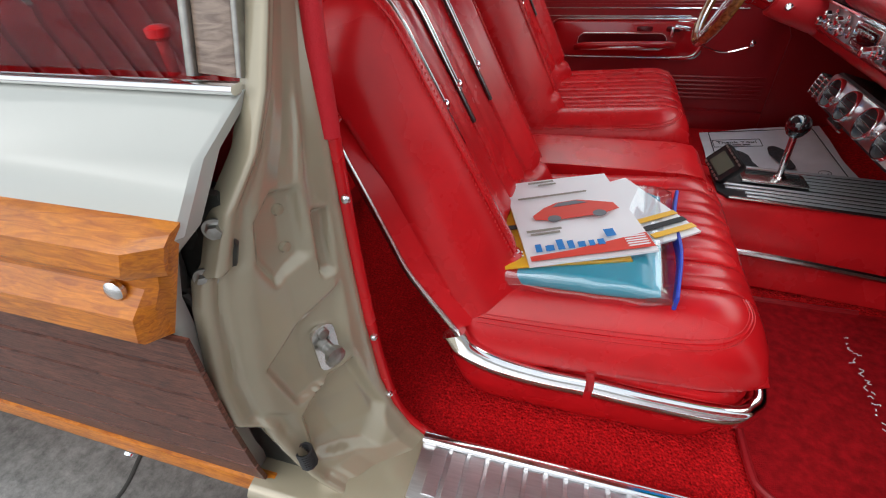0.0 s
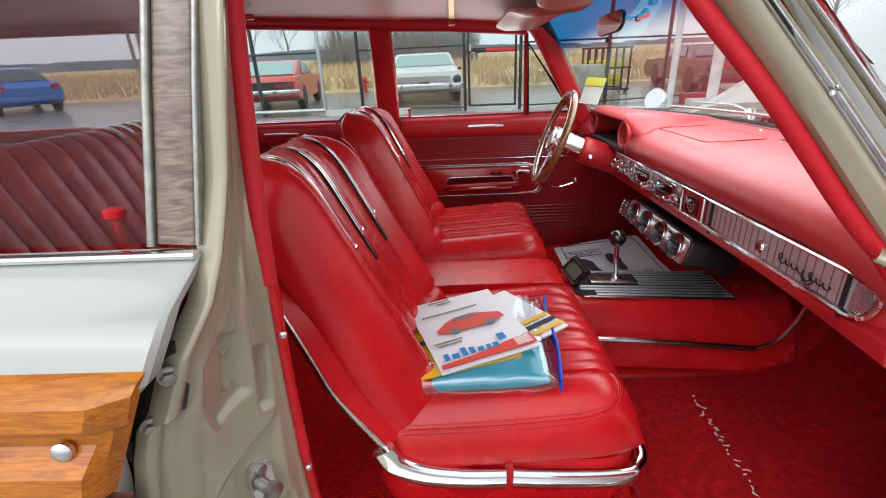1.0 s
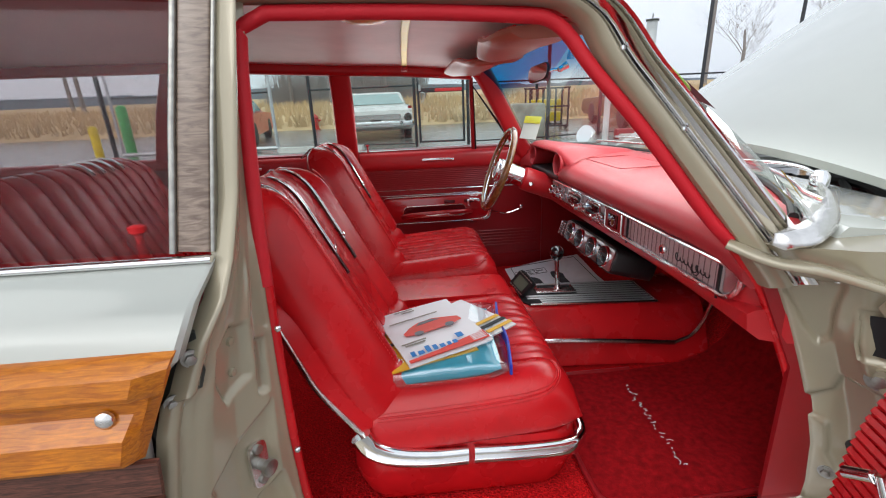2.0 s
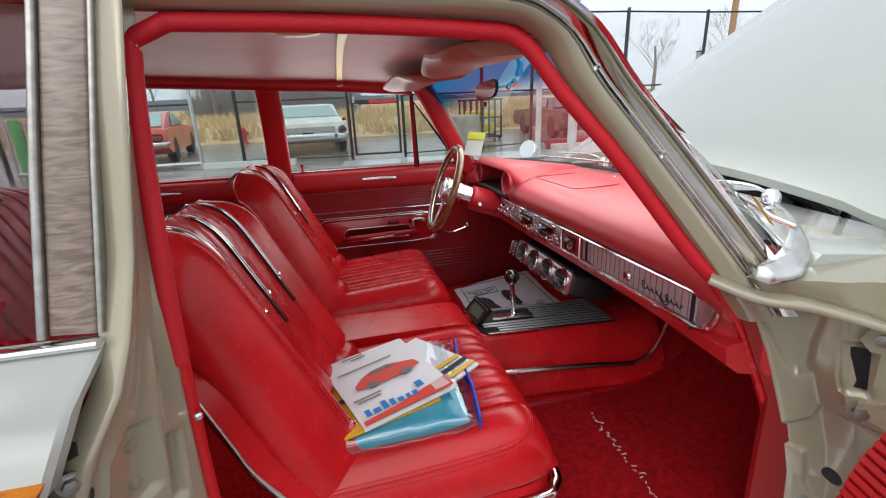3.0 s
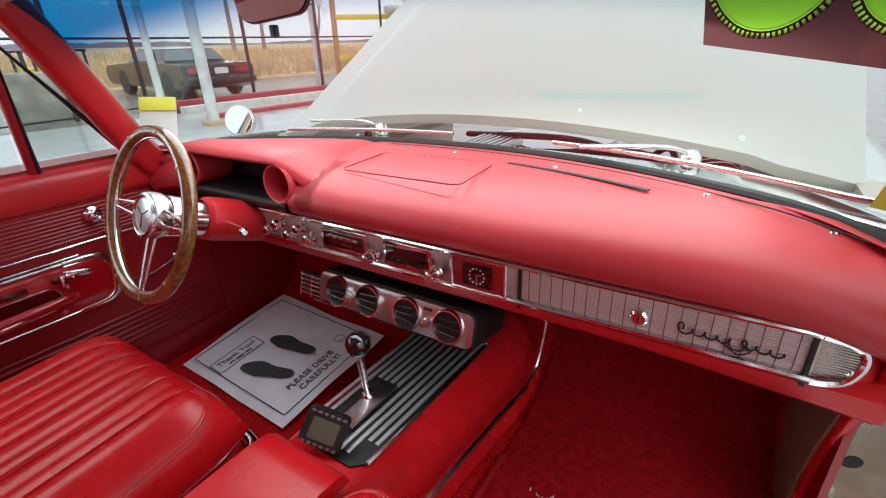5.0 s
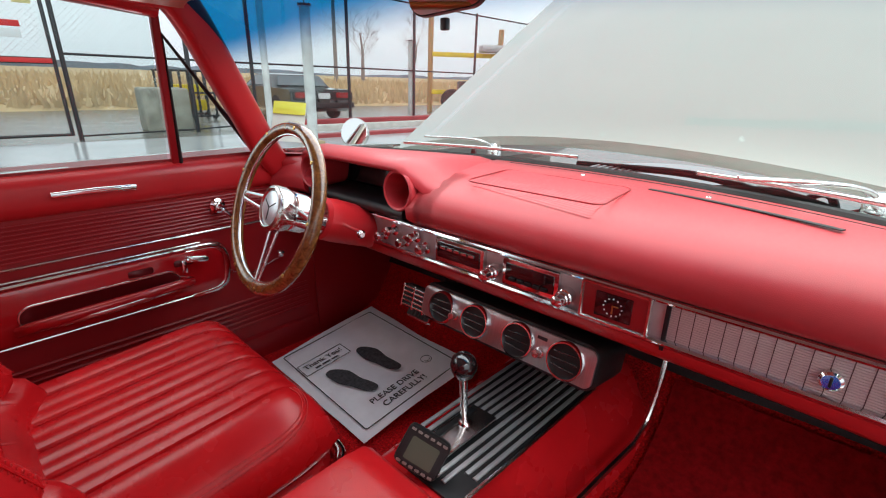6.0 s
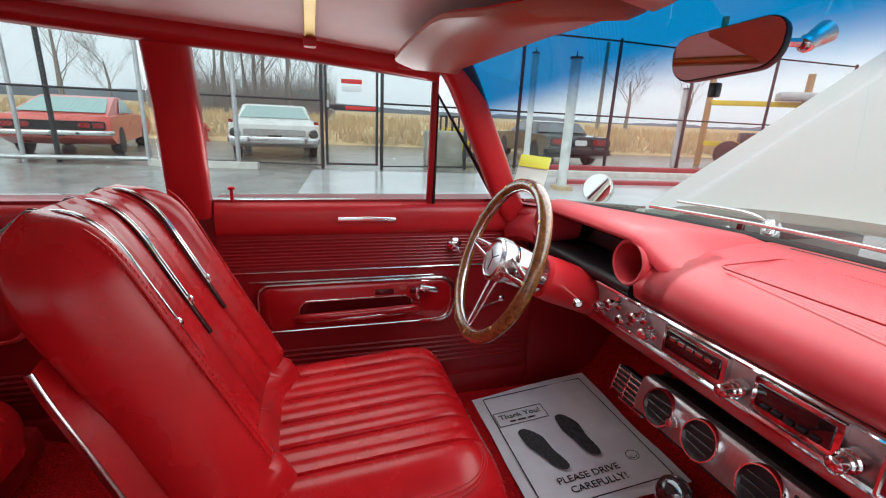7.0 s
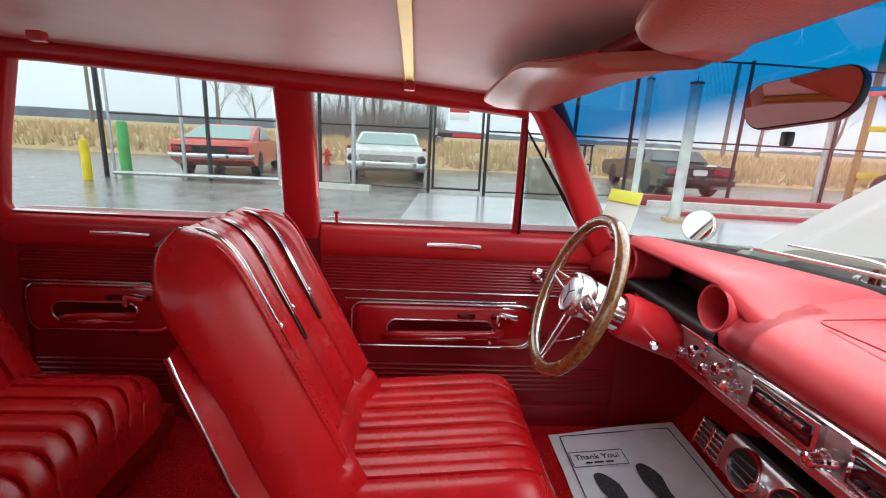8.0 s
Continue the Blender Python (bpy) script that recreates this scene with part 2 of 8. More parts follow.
def rbox(bm, c, s, r=0.004, rot=None, seg=2):
    """A box of size s round c with rounded edges. rot: a matrix that turns it about c."""
    t = bmesh.new()
    bmesh.ops.create_cube(t, size=1)
    bmesh.ops.scale(t, vec=s, verts=t.verts)
    if r:
        bmesh.ops.bevel(t, geom=t.edges[:], offset=min(r, min(s) * 0.45), segments=seg, profile=0.6, affect="EDGES")
    m = Matrix.Translation(c) @ (rot.to_4x4() if rot else ID)
    bmesh.ops.transform(t, matrix=m, verts=t.verts)
    me = bpy.data.meshes.new("t")
    t.to_mesh(me)
    t.free()
    bm.from_mesh(me)
    bpy.data.meshes.remove(me)
    return bm


def sweep(bm, pts, prof, up=(0, 0, 1), closed=False, cap=True):
    """Sweeps a profile of (side, up) pairs along a line of points."""
    pts = [Vector(p) for p in pts]
    n = len(pts)
    rings = []
    for i, p in enumerate(pts):
        if closed:
            t = pts[(i + 1) % n] - pts[i - 1]
        else:
            t = pts[min(i + 1, n - 1)] - pts[max(i - 1, 0)]
        t.normalize()
        s = t.cross(Vector(up)).normalized()
        u = s.cross(t)
        rings.append([p + s * a + u * b for a, b in prof])
    if closed:
        rings.append(rings[0])
        vs = [[bm.verts.new(q) for q in r] for r in rings[:-1]]
        vs.append(vs[0])
        k = len(prof)
        for a, b in zip(vs, vs[1:]):
            for i in range(k):
                bm.faces.new((a[i], a[(i + 1) % k], b[(i + 1) % k], b[i]))
        return bm
    return loft(bm, rings, cap)


def circ(r, n=10, ry=None):
    return [(r * math.cos(2 * math.pi * i / n), (ry or r) * math.sin(2 * math.pi * i / n)) for i in range(n)]


def rrect(w, h, r, n=3):
    """A rounded rectangle outline, w wide and h high."""
    out = []
    for cx, cy, a in ((w / 2 - r, h / 2 - r, 0), (-w / 2 + r, h / 2 - r, 90), (-w / 2 + r, -h / 2 + r, 180), (w / 2 - r, -h / 2 + r, 270)):
        for i in range(n + 1):
            t = radians(a + 90 * i / n)
            out.append((cx + r * math.cos(t), cy + r * math.sin(t)))
    return out


def tube(bm, pts, r, n=10, up=(0, 0, 1), closed=False):
    return sweep(bm, pts, circ(r, n), up, closed)


def lathe(bm, prof, m, n=24):
    """Turns a profile of (radius, height) about the z axis of m."""
    rings = [[m @ Vector((max(r, 1e-4) * math.cos(2 * math.pi * i / n), max(r, 1e-4) * math.sin(2 * math.pi * i / n), h)) for i in range(n)] for r, h in prof]
    return loft(bm, rings)


def axis_m(p, d, up=(0, 0, 1)):
    """A pose at p whose z axis points along d."""
    d = Vector(d).normalized()
    x = Vector(up).cross(d)
    x = x.normalized() if x.length > 1e-4 else Vector((1, 0, 0))
    y = d.cross(x)
    return Matrix.Translation(p) @ Matrix((x, y, d)).transposed().to_4x4()


def slab(bm, pts, off):
    """A flat outline of points, thickened by the vector off."""
    off = Vector(off)
    return loft(bm, [[Vector(p) for p in pts], [Vector(p) + off for p in pts]])


def smooth_line(pts, n=6):
    """A Catmull-Rom line through the points."""
    p = [Vector(q) for q in pts]
    p = [p[0] * 2 - p[1]] + p + [p[-1] * 2 - p[-2]]
    out = []
    for i in range(1, len(p) - 2):
        a, b, c, d = p[i - 1:i + 3]
        for k in range(n):
            t = k / n
            out.append(0.5 * ((2 * b) + (c - a) * t + (2 * a - 5 * b + 4 * c - d) * t * t + (3 * b - a - 3 * c + d) * t ** 3))
    return out + [p[-2]]


def lerp(a, b, t):
    return a + (b - a) * t


def table(x, xs, ys):
    return float(np.interp(x, xs, ys))

# ---- the car's shell ----
def ws_bot(y):
    return 1.205 - 0.25 * (abs(y) / 0.74) ** 2.2


def ws_top(y):
    return 0.665 - 0.05 * (abs(y) / 0.6) ** 2


def edge_z(x):
    return table(x, [-2.6, -0.6, 0.0, 0.3, 0.62], [1.41, 1.40, 1.365, 1.352, 1.325])


car = thing("station_wagon", "cream station wagon with wood side panels, doors and hood open", "car", (0, 0, 0))

# roof skin and headliner
for nm, dz, mt, half, lab in (("roof", 0.03, cream, 0.70, ""), ("headliner", 0.0, headliner, 0.68, "pinkish perforated vinyl headliner")):
    bm = B()
    xs = np.linspace(-2.6, 0.62, 30)
    rows = []
    for lay in (0.0, 0.012):
        rows.append([[Vector((x, y, edge_z(x) + dz + lay + 0.045 * (1 - (y / half) ** 2))) for y in np.linspace(-half, half, 21)] for x in xs])
    rings = [r0 + r1[::-1] for r0, r1 in zip(rows[0], rows[1])]
    loft(bm, rings)
    part(nm, bm, mt, car, lab)

for s in (-1, 1):
    # roof rail, A, B, C and D pillars with red trim inside
    bm = B()
    sweep(bm, [(x, s * (0.675 if s > 0 else 0.655), edge_z(x) - (0.012 if s > 0 else -0.008)) for x in np.linspace(-2.5, 0.60, 20)], rrect(0.055, 0.05, 0.018) if s > 0 else rrect(0.04, 0.03, 0.012))
    part("roof_rail", bm, red_paint, car)
    bm = B()
    sweep(bm, [(x, s * 0.70, edge_z(x) + 0.012) for x in np.linspace(-2.5, 0.06, 20)], rrect(0.05, 0.045, 0.012))
    part("drip_rail", bm, taupe, car)
    if s > 0:
        bm = B()
        rbox(bm, (-0.20, 0.85, 0.36), (2.5, 0.14, 0.13), 0.02)
        part("far_sill", bm, red_panel, car)
        bm = B()
        rbox(bm, (0.03, 0.86, 0.67), (0.12, 0.06, 0.62), 0.01)
        part("pillar_foot", bm, red_panel, car)
    bm = B()
    rbox(bm, (-1.60, s * 0.80, 0.68), (1.66, 0.03, 0.60), 0.01)
    part("quarter_trim", bm, red_panel, car)
    apath = smooth_line([(0.955, s * 0.785, 0.88), (0.865, s * 0.775, 0.965), (0.75, s * 0.715, 1.15), (0.645, s * 0.655, 1.315), (0.59, s * 0.655, 1.343), (0.50, s * 0.664, 1.345)], 5)
    if s > 0:
        bm = B()
        sweep(bm, apath, rrect(0.075, 0.055, 0.02), up=(0, 1, 0))
        part("windscreen_pillar", bm, red_paint, car)
    wl_ = smooth_line([(0.88, s * 0.79, 0.87), (0.82, s * 0.79, 0.95), (0.685, s * 0.745, 1.135), (0.605, s * 0.712, 1.245), (0.555, s * 0.70, 1.318), (0.45, s * 0.697, 1.338), (0.05, s * 0.70, 1.348)], 5)
    ml_ = smooth_line([(0.965, s * 0.83, 0.89), (0.908, s * 0.812, 0.959), (0.76, s * 0.772, 1.14), (0.678, s * 0.752, 1.238), (0.595, s * 0.738, 1.335), (0.45, s * 0.725, 1.388), (0.05, s * 0.73, 1.398)], 5)
    bands = ((0.0, 0.37, taupe, "pillar_skin"), (0.38, 0.53, worn_chrome, "screw_strip"), (0.54, 0.78, chrome, "inner_moulding"), (0.79, 0.90, taupe, "outer_skin"), (0.91, 1.0, chrome, "windscreen_moulding"))
    for k0, k1, mt_, nm in bands if s < 0 else ():
        bm = B()
        rings = []
        for a, b in zip(wl_, ml_):
            ring = []
            for k in np.linspace(k0, k1, 5):
                e = (0.016 if mt_ is chrome else 0.008) * math.sin(math.pi * min(1, max(0, (k - k0) / (k1 - k0)))) + 0.010 * (k0 == 0)
                ring.append(a.lerp(b, k) + Vector((0.25, s, 0.25)) * e)
            ring += [a.lerp(b, k) - Vector((0.0, s * 0.018, 0.0)) for k in np.linspace(k1, k0, 3)]
            rings.append(ring)
        loft(bm, rings)
        part(nm, bm, mt_, car)
    for q in (10, 16) if s < 0 else ():
        bm = B()
        lathe(bm, [(0.0042, 0), (0.0038, 0.0025), (0.001, 0.0035)], axis_m(wl_[q].lerp(ml_[q], 0.455) + Vector((0.0, s * 0.008, 0.004)), (0.2, s, 0.2)), 10)
        part("moulding_screw", bm, chrome, car)
    bm = B()
    sweep(bm, [(-0.83, s * 0.79, 0.97), (-0.75, s * 0.735, 1.2), (-0.66, s * 0.68, 1.39)], rrect(0.10, 0.05, 0.015), up=(0, 1, 0))
    part("rear_pillar", bm, red_paint, car)
    bm = B()
    sweep(bm, [(-2.15, s * 0.79, 0.97), (-2.05, s * 0.64, 1.39)], rrect(0.14, 0.05, 0.015), up=(0, 1, 0))
    part("tail_pillar", bm, red_paint, car)
    bm = B()
    sweep(bm, [(-2.35, s * 0.80, 0.975), (-0.80, s * 0.80, 0.975)], rrect(0.08, 0.05, 0.012))
    part("quarter_belt", bm, red_paint, car)
    bm = B()
    rbox(bm, (-1.65, s * 0.86, 0.64), (1.55, 0.14, 0.64), 0.03)
    part("quarter_panel", bm, cream, car)
    bm = B()
    slab(bm, [(-2.1, s * 0.795, 0.99), (-0.86, s * 0.795, 0.99), (-0.72, s * 0.68, 1.37), (-2.02, s * 0.66, 1.38)], (0, 0.005, 0))
    g = part("quarter_glass", bm, glass, car)

# far B pillar
bm = B()
sweep(bm, [(0.012, 0.80, 0.95), (0.014, 0.775, 1.03), (0.018, 0.735, 1.2), (0.018, 0.69, 1.355)], rrect(0.092, 0.055, 0.015), up=(0, 1, 0))
part("middle_pillar", bm, red_paint, car)

# windscreen header with red padding, and the glass
bm = B()
sweep(bm, [(ws_top(y) - 0.03, y, 1.335 + 0.02 * (1 - (y / 0.66) ** 2)) for y in np.linspace(-0.66, 0.66, 15)], rrect(0.07, 0.03, 0.012))
part("header", bm, red_paint, car)
bm = B()
rings = []
for lay in (0, 0.006):
    for v in np.linspace(0, 1, 9):
        ring = []
        for u in np.linspace(-1, 1, 25):
            y = u * lerp(0.80, 0.70, v)
            x = lerp(ws_bot(u * 0.74), ws_top(u * 0.6), v) + 0.035 * math.sin(math.pi * v) * (1 - u ** 8) - 0.02 * u ** 8
            z = lerp(0.985, 1.335 + 0.02 * (1 - u * u), v)
            ring.append((x + lay, y, z + lay))
        rings.append(ring)
loft(bm, rings[:9], closed=False)
part("windscreen", bm, windscreen_glass, car, "windscreen with a blue tinted band along its top")
# rubber bead and chrome strip along the foot of the windscreen
bm = B()
tube(bm, [(ws_bot(y) + 0.003, y, 0.989 - 0.02 * max(0, (abs(y) - 0.62) / 0.16) ** 2) for y in np.linspace(-0.74, 0.74, 33)], 0.009, 8)
part("windscreen_seal", bm, black_rubber, car)
bm = B()
sweep(bm, [(ws_bot(y) + 0.020, y, 0.985) for y in np.linspace(-0.78, 0.76, 33)], rrect(0.010, 0.012, 0.004))
part("lower_moulding", bm, chrome, car)
# broad chrome corner piece at the foot of each windscreen pillar
for s in (-1, 1):
    bm = B()
    rings = []
    for i, p in enumerate(smooth_line([(0.855, s * 0.835, 0.968), (0.91, s * 0.825, 0.972), (0.985, s * 0.775, 0.976), (1.05, s * 0.72, 0.980), (1.12, s * 0.645, 0.984), (1.17, s * 0.57, 0.988)], 5)):
        w = table(i, [0, 3, 10, 18, 25], [0.010, 0.021, 0.018, 0.012, 0.008])
        d = Vector((0.45, s * 0.9, 0)).normalized()
        rings.append([p - d * w + Vector((0, 0, 0.012)), p - d * w * 0.3 + Vector((0, 0, 0.012)), p + d * w * 0.6 + Vector((0, 0, 0.004)), p + d * w - Vector((0, 0, 0.006)), p + d * w * 0.8 - Vector((0, 0, 0.012)), p - d * w - Vector((0, 0, 0.008))])
    loft(bm, rings)
    part("corner_moulding", bm, worn_chrome, car, "broad polished chrome windscreen corner", sharp=75)
bm = B()
sweep(bm, smooth_line([(0.985, 0.825, 0.88), (0.895, 0.815, 0.965), (0.78, 0.755, 1.15), (0.665, 0.69, 1.325)], 5), rrect(0.06, 0.02, 0.008), up=(0, 1, 0))
part("pillar_skin", bm, taupe, car)

# near B pillar: a broad painted jamb with pressed shapes, latch and red welt
levels = [(1.37, 0.055, -0.685, -0.725, 0.052), (1.25, 0.05, -0.712, -0.762, 0.045), (1.08, 0.042, -0.735, -0.80, 0.03), (1.0, 0.04, -0.755, -0.83, 0.02), (0.95, 0.04, -0.76, -0.855, 0.01), (0.9, 0.04, -0.765, -0.88, -0.005),
          (0.78, 0.04, -0.77, -0.90, -0.03), (0.65, 0.04, -0.77, -0.91, -0.048), (0.52, 0.045, -0.77, -0.91, -0.05), (0.45, 0.06, -0.77, -0.91, -0.04), (0.40, 0.085, -0.77, -0.91, -0.02), (0.365, 0.12, -0.77, -0.91, 0.02)]


def inside(p, poly):
    """Signed distance to a flat outline, positive inside."""
    best, odd = 9.0, False
    for (ax, ay), (bx, by) in zip(poly, poly[1:] + poly[:1]):
        dx, dy = bx - ax, by - ay
        t = max(0, min(1, ((p[0] - ax) * dx + (p[1] - ay) * dy) / (dx * dx + dy * dy)))
        best = min(best, math.hypot(p[0] - ax - t * dx, p[1] - ay - t * dy))
        if (ay > p[1]) != (by > p[1]) and p[0] < ax + (p[1] - ay) / dy * dx:
            odd = not odd
    return best if odd else -best


def step(d, w):
    """0 to 1 across an edge w wide."""
    t = max(0.0, min(1.0, d / w + 0.5))
    return t * t * (3 - 2 * t)


def jamb_wide(z):
    return table(z, [0.36, 0.45, 0.55, 0.575, 0.69, 0.82, 0.835, 0.9, 0.95, 1.4], [1.0, 1.04, 1.10, 1.25, 1.24, 1.21, 1.15, 1.09, 1.02, 1.0])


def jamb_at(f, z, lift=0.0):
    """A point on the jamb's face: f from the inner edge (0) to the outer edge (1)."""
    zs = [v[0] for v in levels][::-1]
    x, yi, yo, xo = (table(z, zs, [v[k] for v in levels][::-1]) for k in (1, 2, 3, 4))
    fx = table(f, [0, 0.12, 0.3, 0.6, 0.9, 1, 1.3], [x, x + 0.004, x - 0.006, lerp(x, xo, 0.6), xo + 0.01, xo, xo - 0.04])
    return Vector((fx + lift, lerp(yi, yo, f) - lift * 0.4, z))


PRESSED = [  # outline in metres across and up, depth, width of the edge
    ([(0.060, 0.890), (0.090, 0.897), (0.112, 0.875), (0.111, 0.825), (0.090, 0.782), (0.057, 0.806)], -0.010, 0.010),
    ([(0.047, 0.858), (0.029, 0.852), (0.034, 0.766), (0.047, 0.766)], -0.012, 0.007),
    ([(0.034, 0.742), (0.068, 0.712), (0.118, 0.655), (0.102, 0.560), (0.060, 0.575), (0.042, 0.62)], -0.009, 0.009),
    ([(0.040, 0.600), (0.100, 0.528), (0.112, 0.430), (0.060, 0.405), (0.024, 0.47)], -0.020, 0.012)]


def jamb_lift(f, z):
    h = 0.0
    for poly, d, w in PRESSED:
        h += d * step(inside((f * 0.13, z), poly), w)
    h += 0.005 * math.exp(-((f - 0.42) / 0.05) ** 2) * step(z - 0.80, 0.06) * (1 - step(z - 0.97, 0.08))
    g = f / jamb_wide(z)
    h += 0.008 * math.exp(-((g - 0.965) / 0.045) ** 2) - 0.005 * math.exp(-((g - 0.85) / 0.05) ** 2) * step(0.98 - z, 0.1)
    if z < 0.83:
        h -= 0.010 * step(f - 1.08, 0.05)
    h += 0.004 * math.exp(-((f - 0.06) / 0.06) ** 2)
    return h


bm = B()
rings = []
for z in np.concatenate([np.linspace(1.37, 1.0, 14), np.linspace(0.99, 0.40, 120), np.linspace(0.395, 0.365, 5)]):
    fs = np.linspace(0, jamb_wide(z), 64)
    face_ = [jamb_at(f, z, jamb_lift(f, z)) for f in fs]
    back_ = [jamb_at(f, z, -0.022) for f in np.linspace(jamb_wide(z), 0, 6)]
    rings.append(face_ + back_)
loft(bm, rings)
jamb = part("door_jamb", bm, taupe, car, "taupe painted door jamb with pressed shapes", sharp=60)
for f, z in ((0.58, 0.87), (0.56, 0.82)):
    bm = B()
    lathe(bm, [(0.0075, -0.001), (0.006, 0.004), (0.001, 0.005)], axis_m(jamb_at(f, z, jamb_lift(f, z)), (1, -0.3, 0)), 14)
    part("plug", bm, taupe, jamb)
# striker plate and pin
bm = B()
m = axis_m((0.004, -0.828, 0.64), (1, -0.55, 0))
loft(bm, [[m @ Vector((a, b, h)) for a, b in rrect(0.035, 0.085, 0.014)] for h in (0, 0.006)])
part("striker_plate", bm, worn_chrome, jamb, "worn steel striker plate")
bm = B()
lathe(bm, [(0.009, 0.0), (0.009, 0.02), (0.014, 0.021), (0.014, 0.03), (0.008, 0.032)], m, 14)
part("striker_pin", bm, steel, jamb)
for dy in (-0.03, 0.03):
    bm = B()
    lathe(bm, [(0.008, 0.005), (0.008, 0.010), (0.004, 0.011)], m @ Matrix.Translation((0, dy, 0)), 12)
    part("screw", bm, steel, jamb)
# hinges of the rear door, in the dark gap
for x, y, z in ((-0.026, -0.893, 0.882), (-0.055, -0.905, 0.822)):
    bm = B()
    m = axis_m((x, y, z), (0.45, -0.9, 0))
    lathe(bm, [(0.011, 0.0), (0.011, 0.003), (0.008, 0.004), (0.0075, 0.010), (0.003, 0.011)], m, 6)
    lathe(bm, [(0.013, 0.0), (0.013, 0.003)], m, 20)
    part("hinge_bolt", bm, steel, jamb)
bm = B()
slab(bm, [(-0.072, -0.876, 0.915), (-0.018, -0.884, 0.915), (-0.012, -0.890, 0.86), (-0.020, -0.893, 0.835), (-0.034, -0.898, 0.832), (-0.040, -0.902, 0.80), (-0.075, -0.900, 0.79), (-0.098, -0.895, 0.84), (-0.080, -0.885, 0.87)], (-0.004, 0.010, 0))
part("hinge", bm, dark_metal, jamb)
bm = B()
tube(bm, smooth_line([(-0.10, -0.895, 0.86), (-0.088, -0.905, 0.84), (-0.09, -0.91, 0.80), (-0.085, -0.905, 0.77)], 5), 0.008, 8)
part("hinge_edge", bm, dark_metal, jamb)
for k in range(7):
    bm = B()
    tube(bm, [Vector((-0.03 + 0.012 * math.cos(a), -0.905 + 0.012 * math.sin(a), 0.475 - 0.006 * k)) for a in np.linspace(0, 2 * math.pi, 11)[:-1]], 0.0022, 5, closed=True)
    part("cable_boot", bm, black_rubber, jamb)
bm = B()
rbox(bm, (-0.105, -0.86, 0.62), (0.09, 0.06, 0.56), 0.01)
part("dark_gap", bm, dark_metal, car)

# red welt round the door opening
WELT = [(0.130, -0.775, 0.365), (0.095, -0.773, 0.39), (0.065, -0.772, 0.44), (0.05, -0.772, 0.55), (0.046, -0.772, 0.75), (0.046, -0.765, 0.93), (0.046, -0.752, 1.05), (0.047, -0.72, 1.23), (0.05, -0.698, 1.315),
        (0.09, -0.692, 1.335), (0.27, -0.69, 1.332), (0.46, -0.69, 1.322), (0.535, -0.69, 1.308), (0.595, -0.705, 1.235), (0.675, -0.737, 1.135), (0.77, -0.77, 1.005), (0.82, -0.785, 0.948)]
bm = B()
tube(bm, smooth_line(WELT[5:9], 6) + smooth_line(WELT[9:], 5), 0.0115, 10, up=(0.3, 1, 0.2))
part("door_welt", bm, red_welt, car, "bright red cloth welt round the door opening")
bm = B()
sweep(bm, smooth_line(WELT[:6], 6), rrect(0.022, 0.014, 0.005), up=(0, 1, 0))
part("kick_trim", bm, red_vinyl, car)
bm = B()
sweep(bm, smooth_line([(0.83, -0.77, 0.95), (0.90, -0.772, 0.86), (0.955, -0.772, 0.75), (0.995, -0.772, 0.66), (1.03, -0.772, 0.55), (1.04, -0.772, 0.40), (1.03, -0.775, 0.36)], 6), rrect(0.03, 0.014, 0.005), up=(0, 1, 0))
part("kick_trim", bm, red_vinyl, car)
for p in ((0.058, -0.78, 0.86), (0.062, -0.78, 0.48), (0.056, -0.78, 0.62)):
    bm = B()
    lathe(bm, [(0.006, 0), (0.0055, 0.004), (0.003, 0.006)], axis_m(p, (0.5, -1, 0)), 10)
    part("trim_screw", bm, chrome, car)

# front jamb: hinge post and cowl side
def post_at(f, z, lift=0.0):
    """A point on the hinge post's face: f from the red edge (0) out to the fender (1)."""
    w = table(z, [0.35, 0.42, 0.52, 0.62, 0.72, 0.80, 0.88, 0.955], [1.045, 1.05, 1.04, 1.01, 0.97, 0.935, 0.895, 0.83])
    x = table(f, [0, 0.18, 0.45, 0.75, 1], [w, w + 0.012, w + 0.05, max(w + 0.06, 1.0), max(w + 0.075, 1.06)])
    y = table(f, [0, 0.18, 0.45, 0.75, 1], [-0.76, -0.79, -0.83, -0.88, -0.925])
    return Vector((x - lift * 0.8, y - lift * 0.6, z))


POST_PRESSED = [
    ([(0.036, 0.890), (0.052, 0.795), (0.066, 0.766), (0.084, 0.780), (0.118, 0.895)], -0.014, 0.008),
    ([(0.026, 0.632), (0.030, 0.592), (0.060, 0.582), (0.056, 0.505), (0.076, 0.470), (0.19, 0.455), (0.19, 0.700), (0.092, 0.706), (0.076, 0.670)], -0.010, 0.008),
    ([(0.134, 0.855), (0.166, 0.855), (0.168, 0.765), (0.132, 0.765)], -0.012, 0.006)]


def post_lift(f, z):
    h = 0.004 * math.exp(-((f - 0.05) / 0.05) ** 2)
    for poly, d, w in POST_PRESSED:
        h += d * step(inside((f * 0.2, z), poly), w)
    return h + 0.006 * math.exp(-((f - 0.70 - (0.80 - z) * 0.2) / 0.05) ** 2) * step(z - 0.73, 0.02)


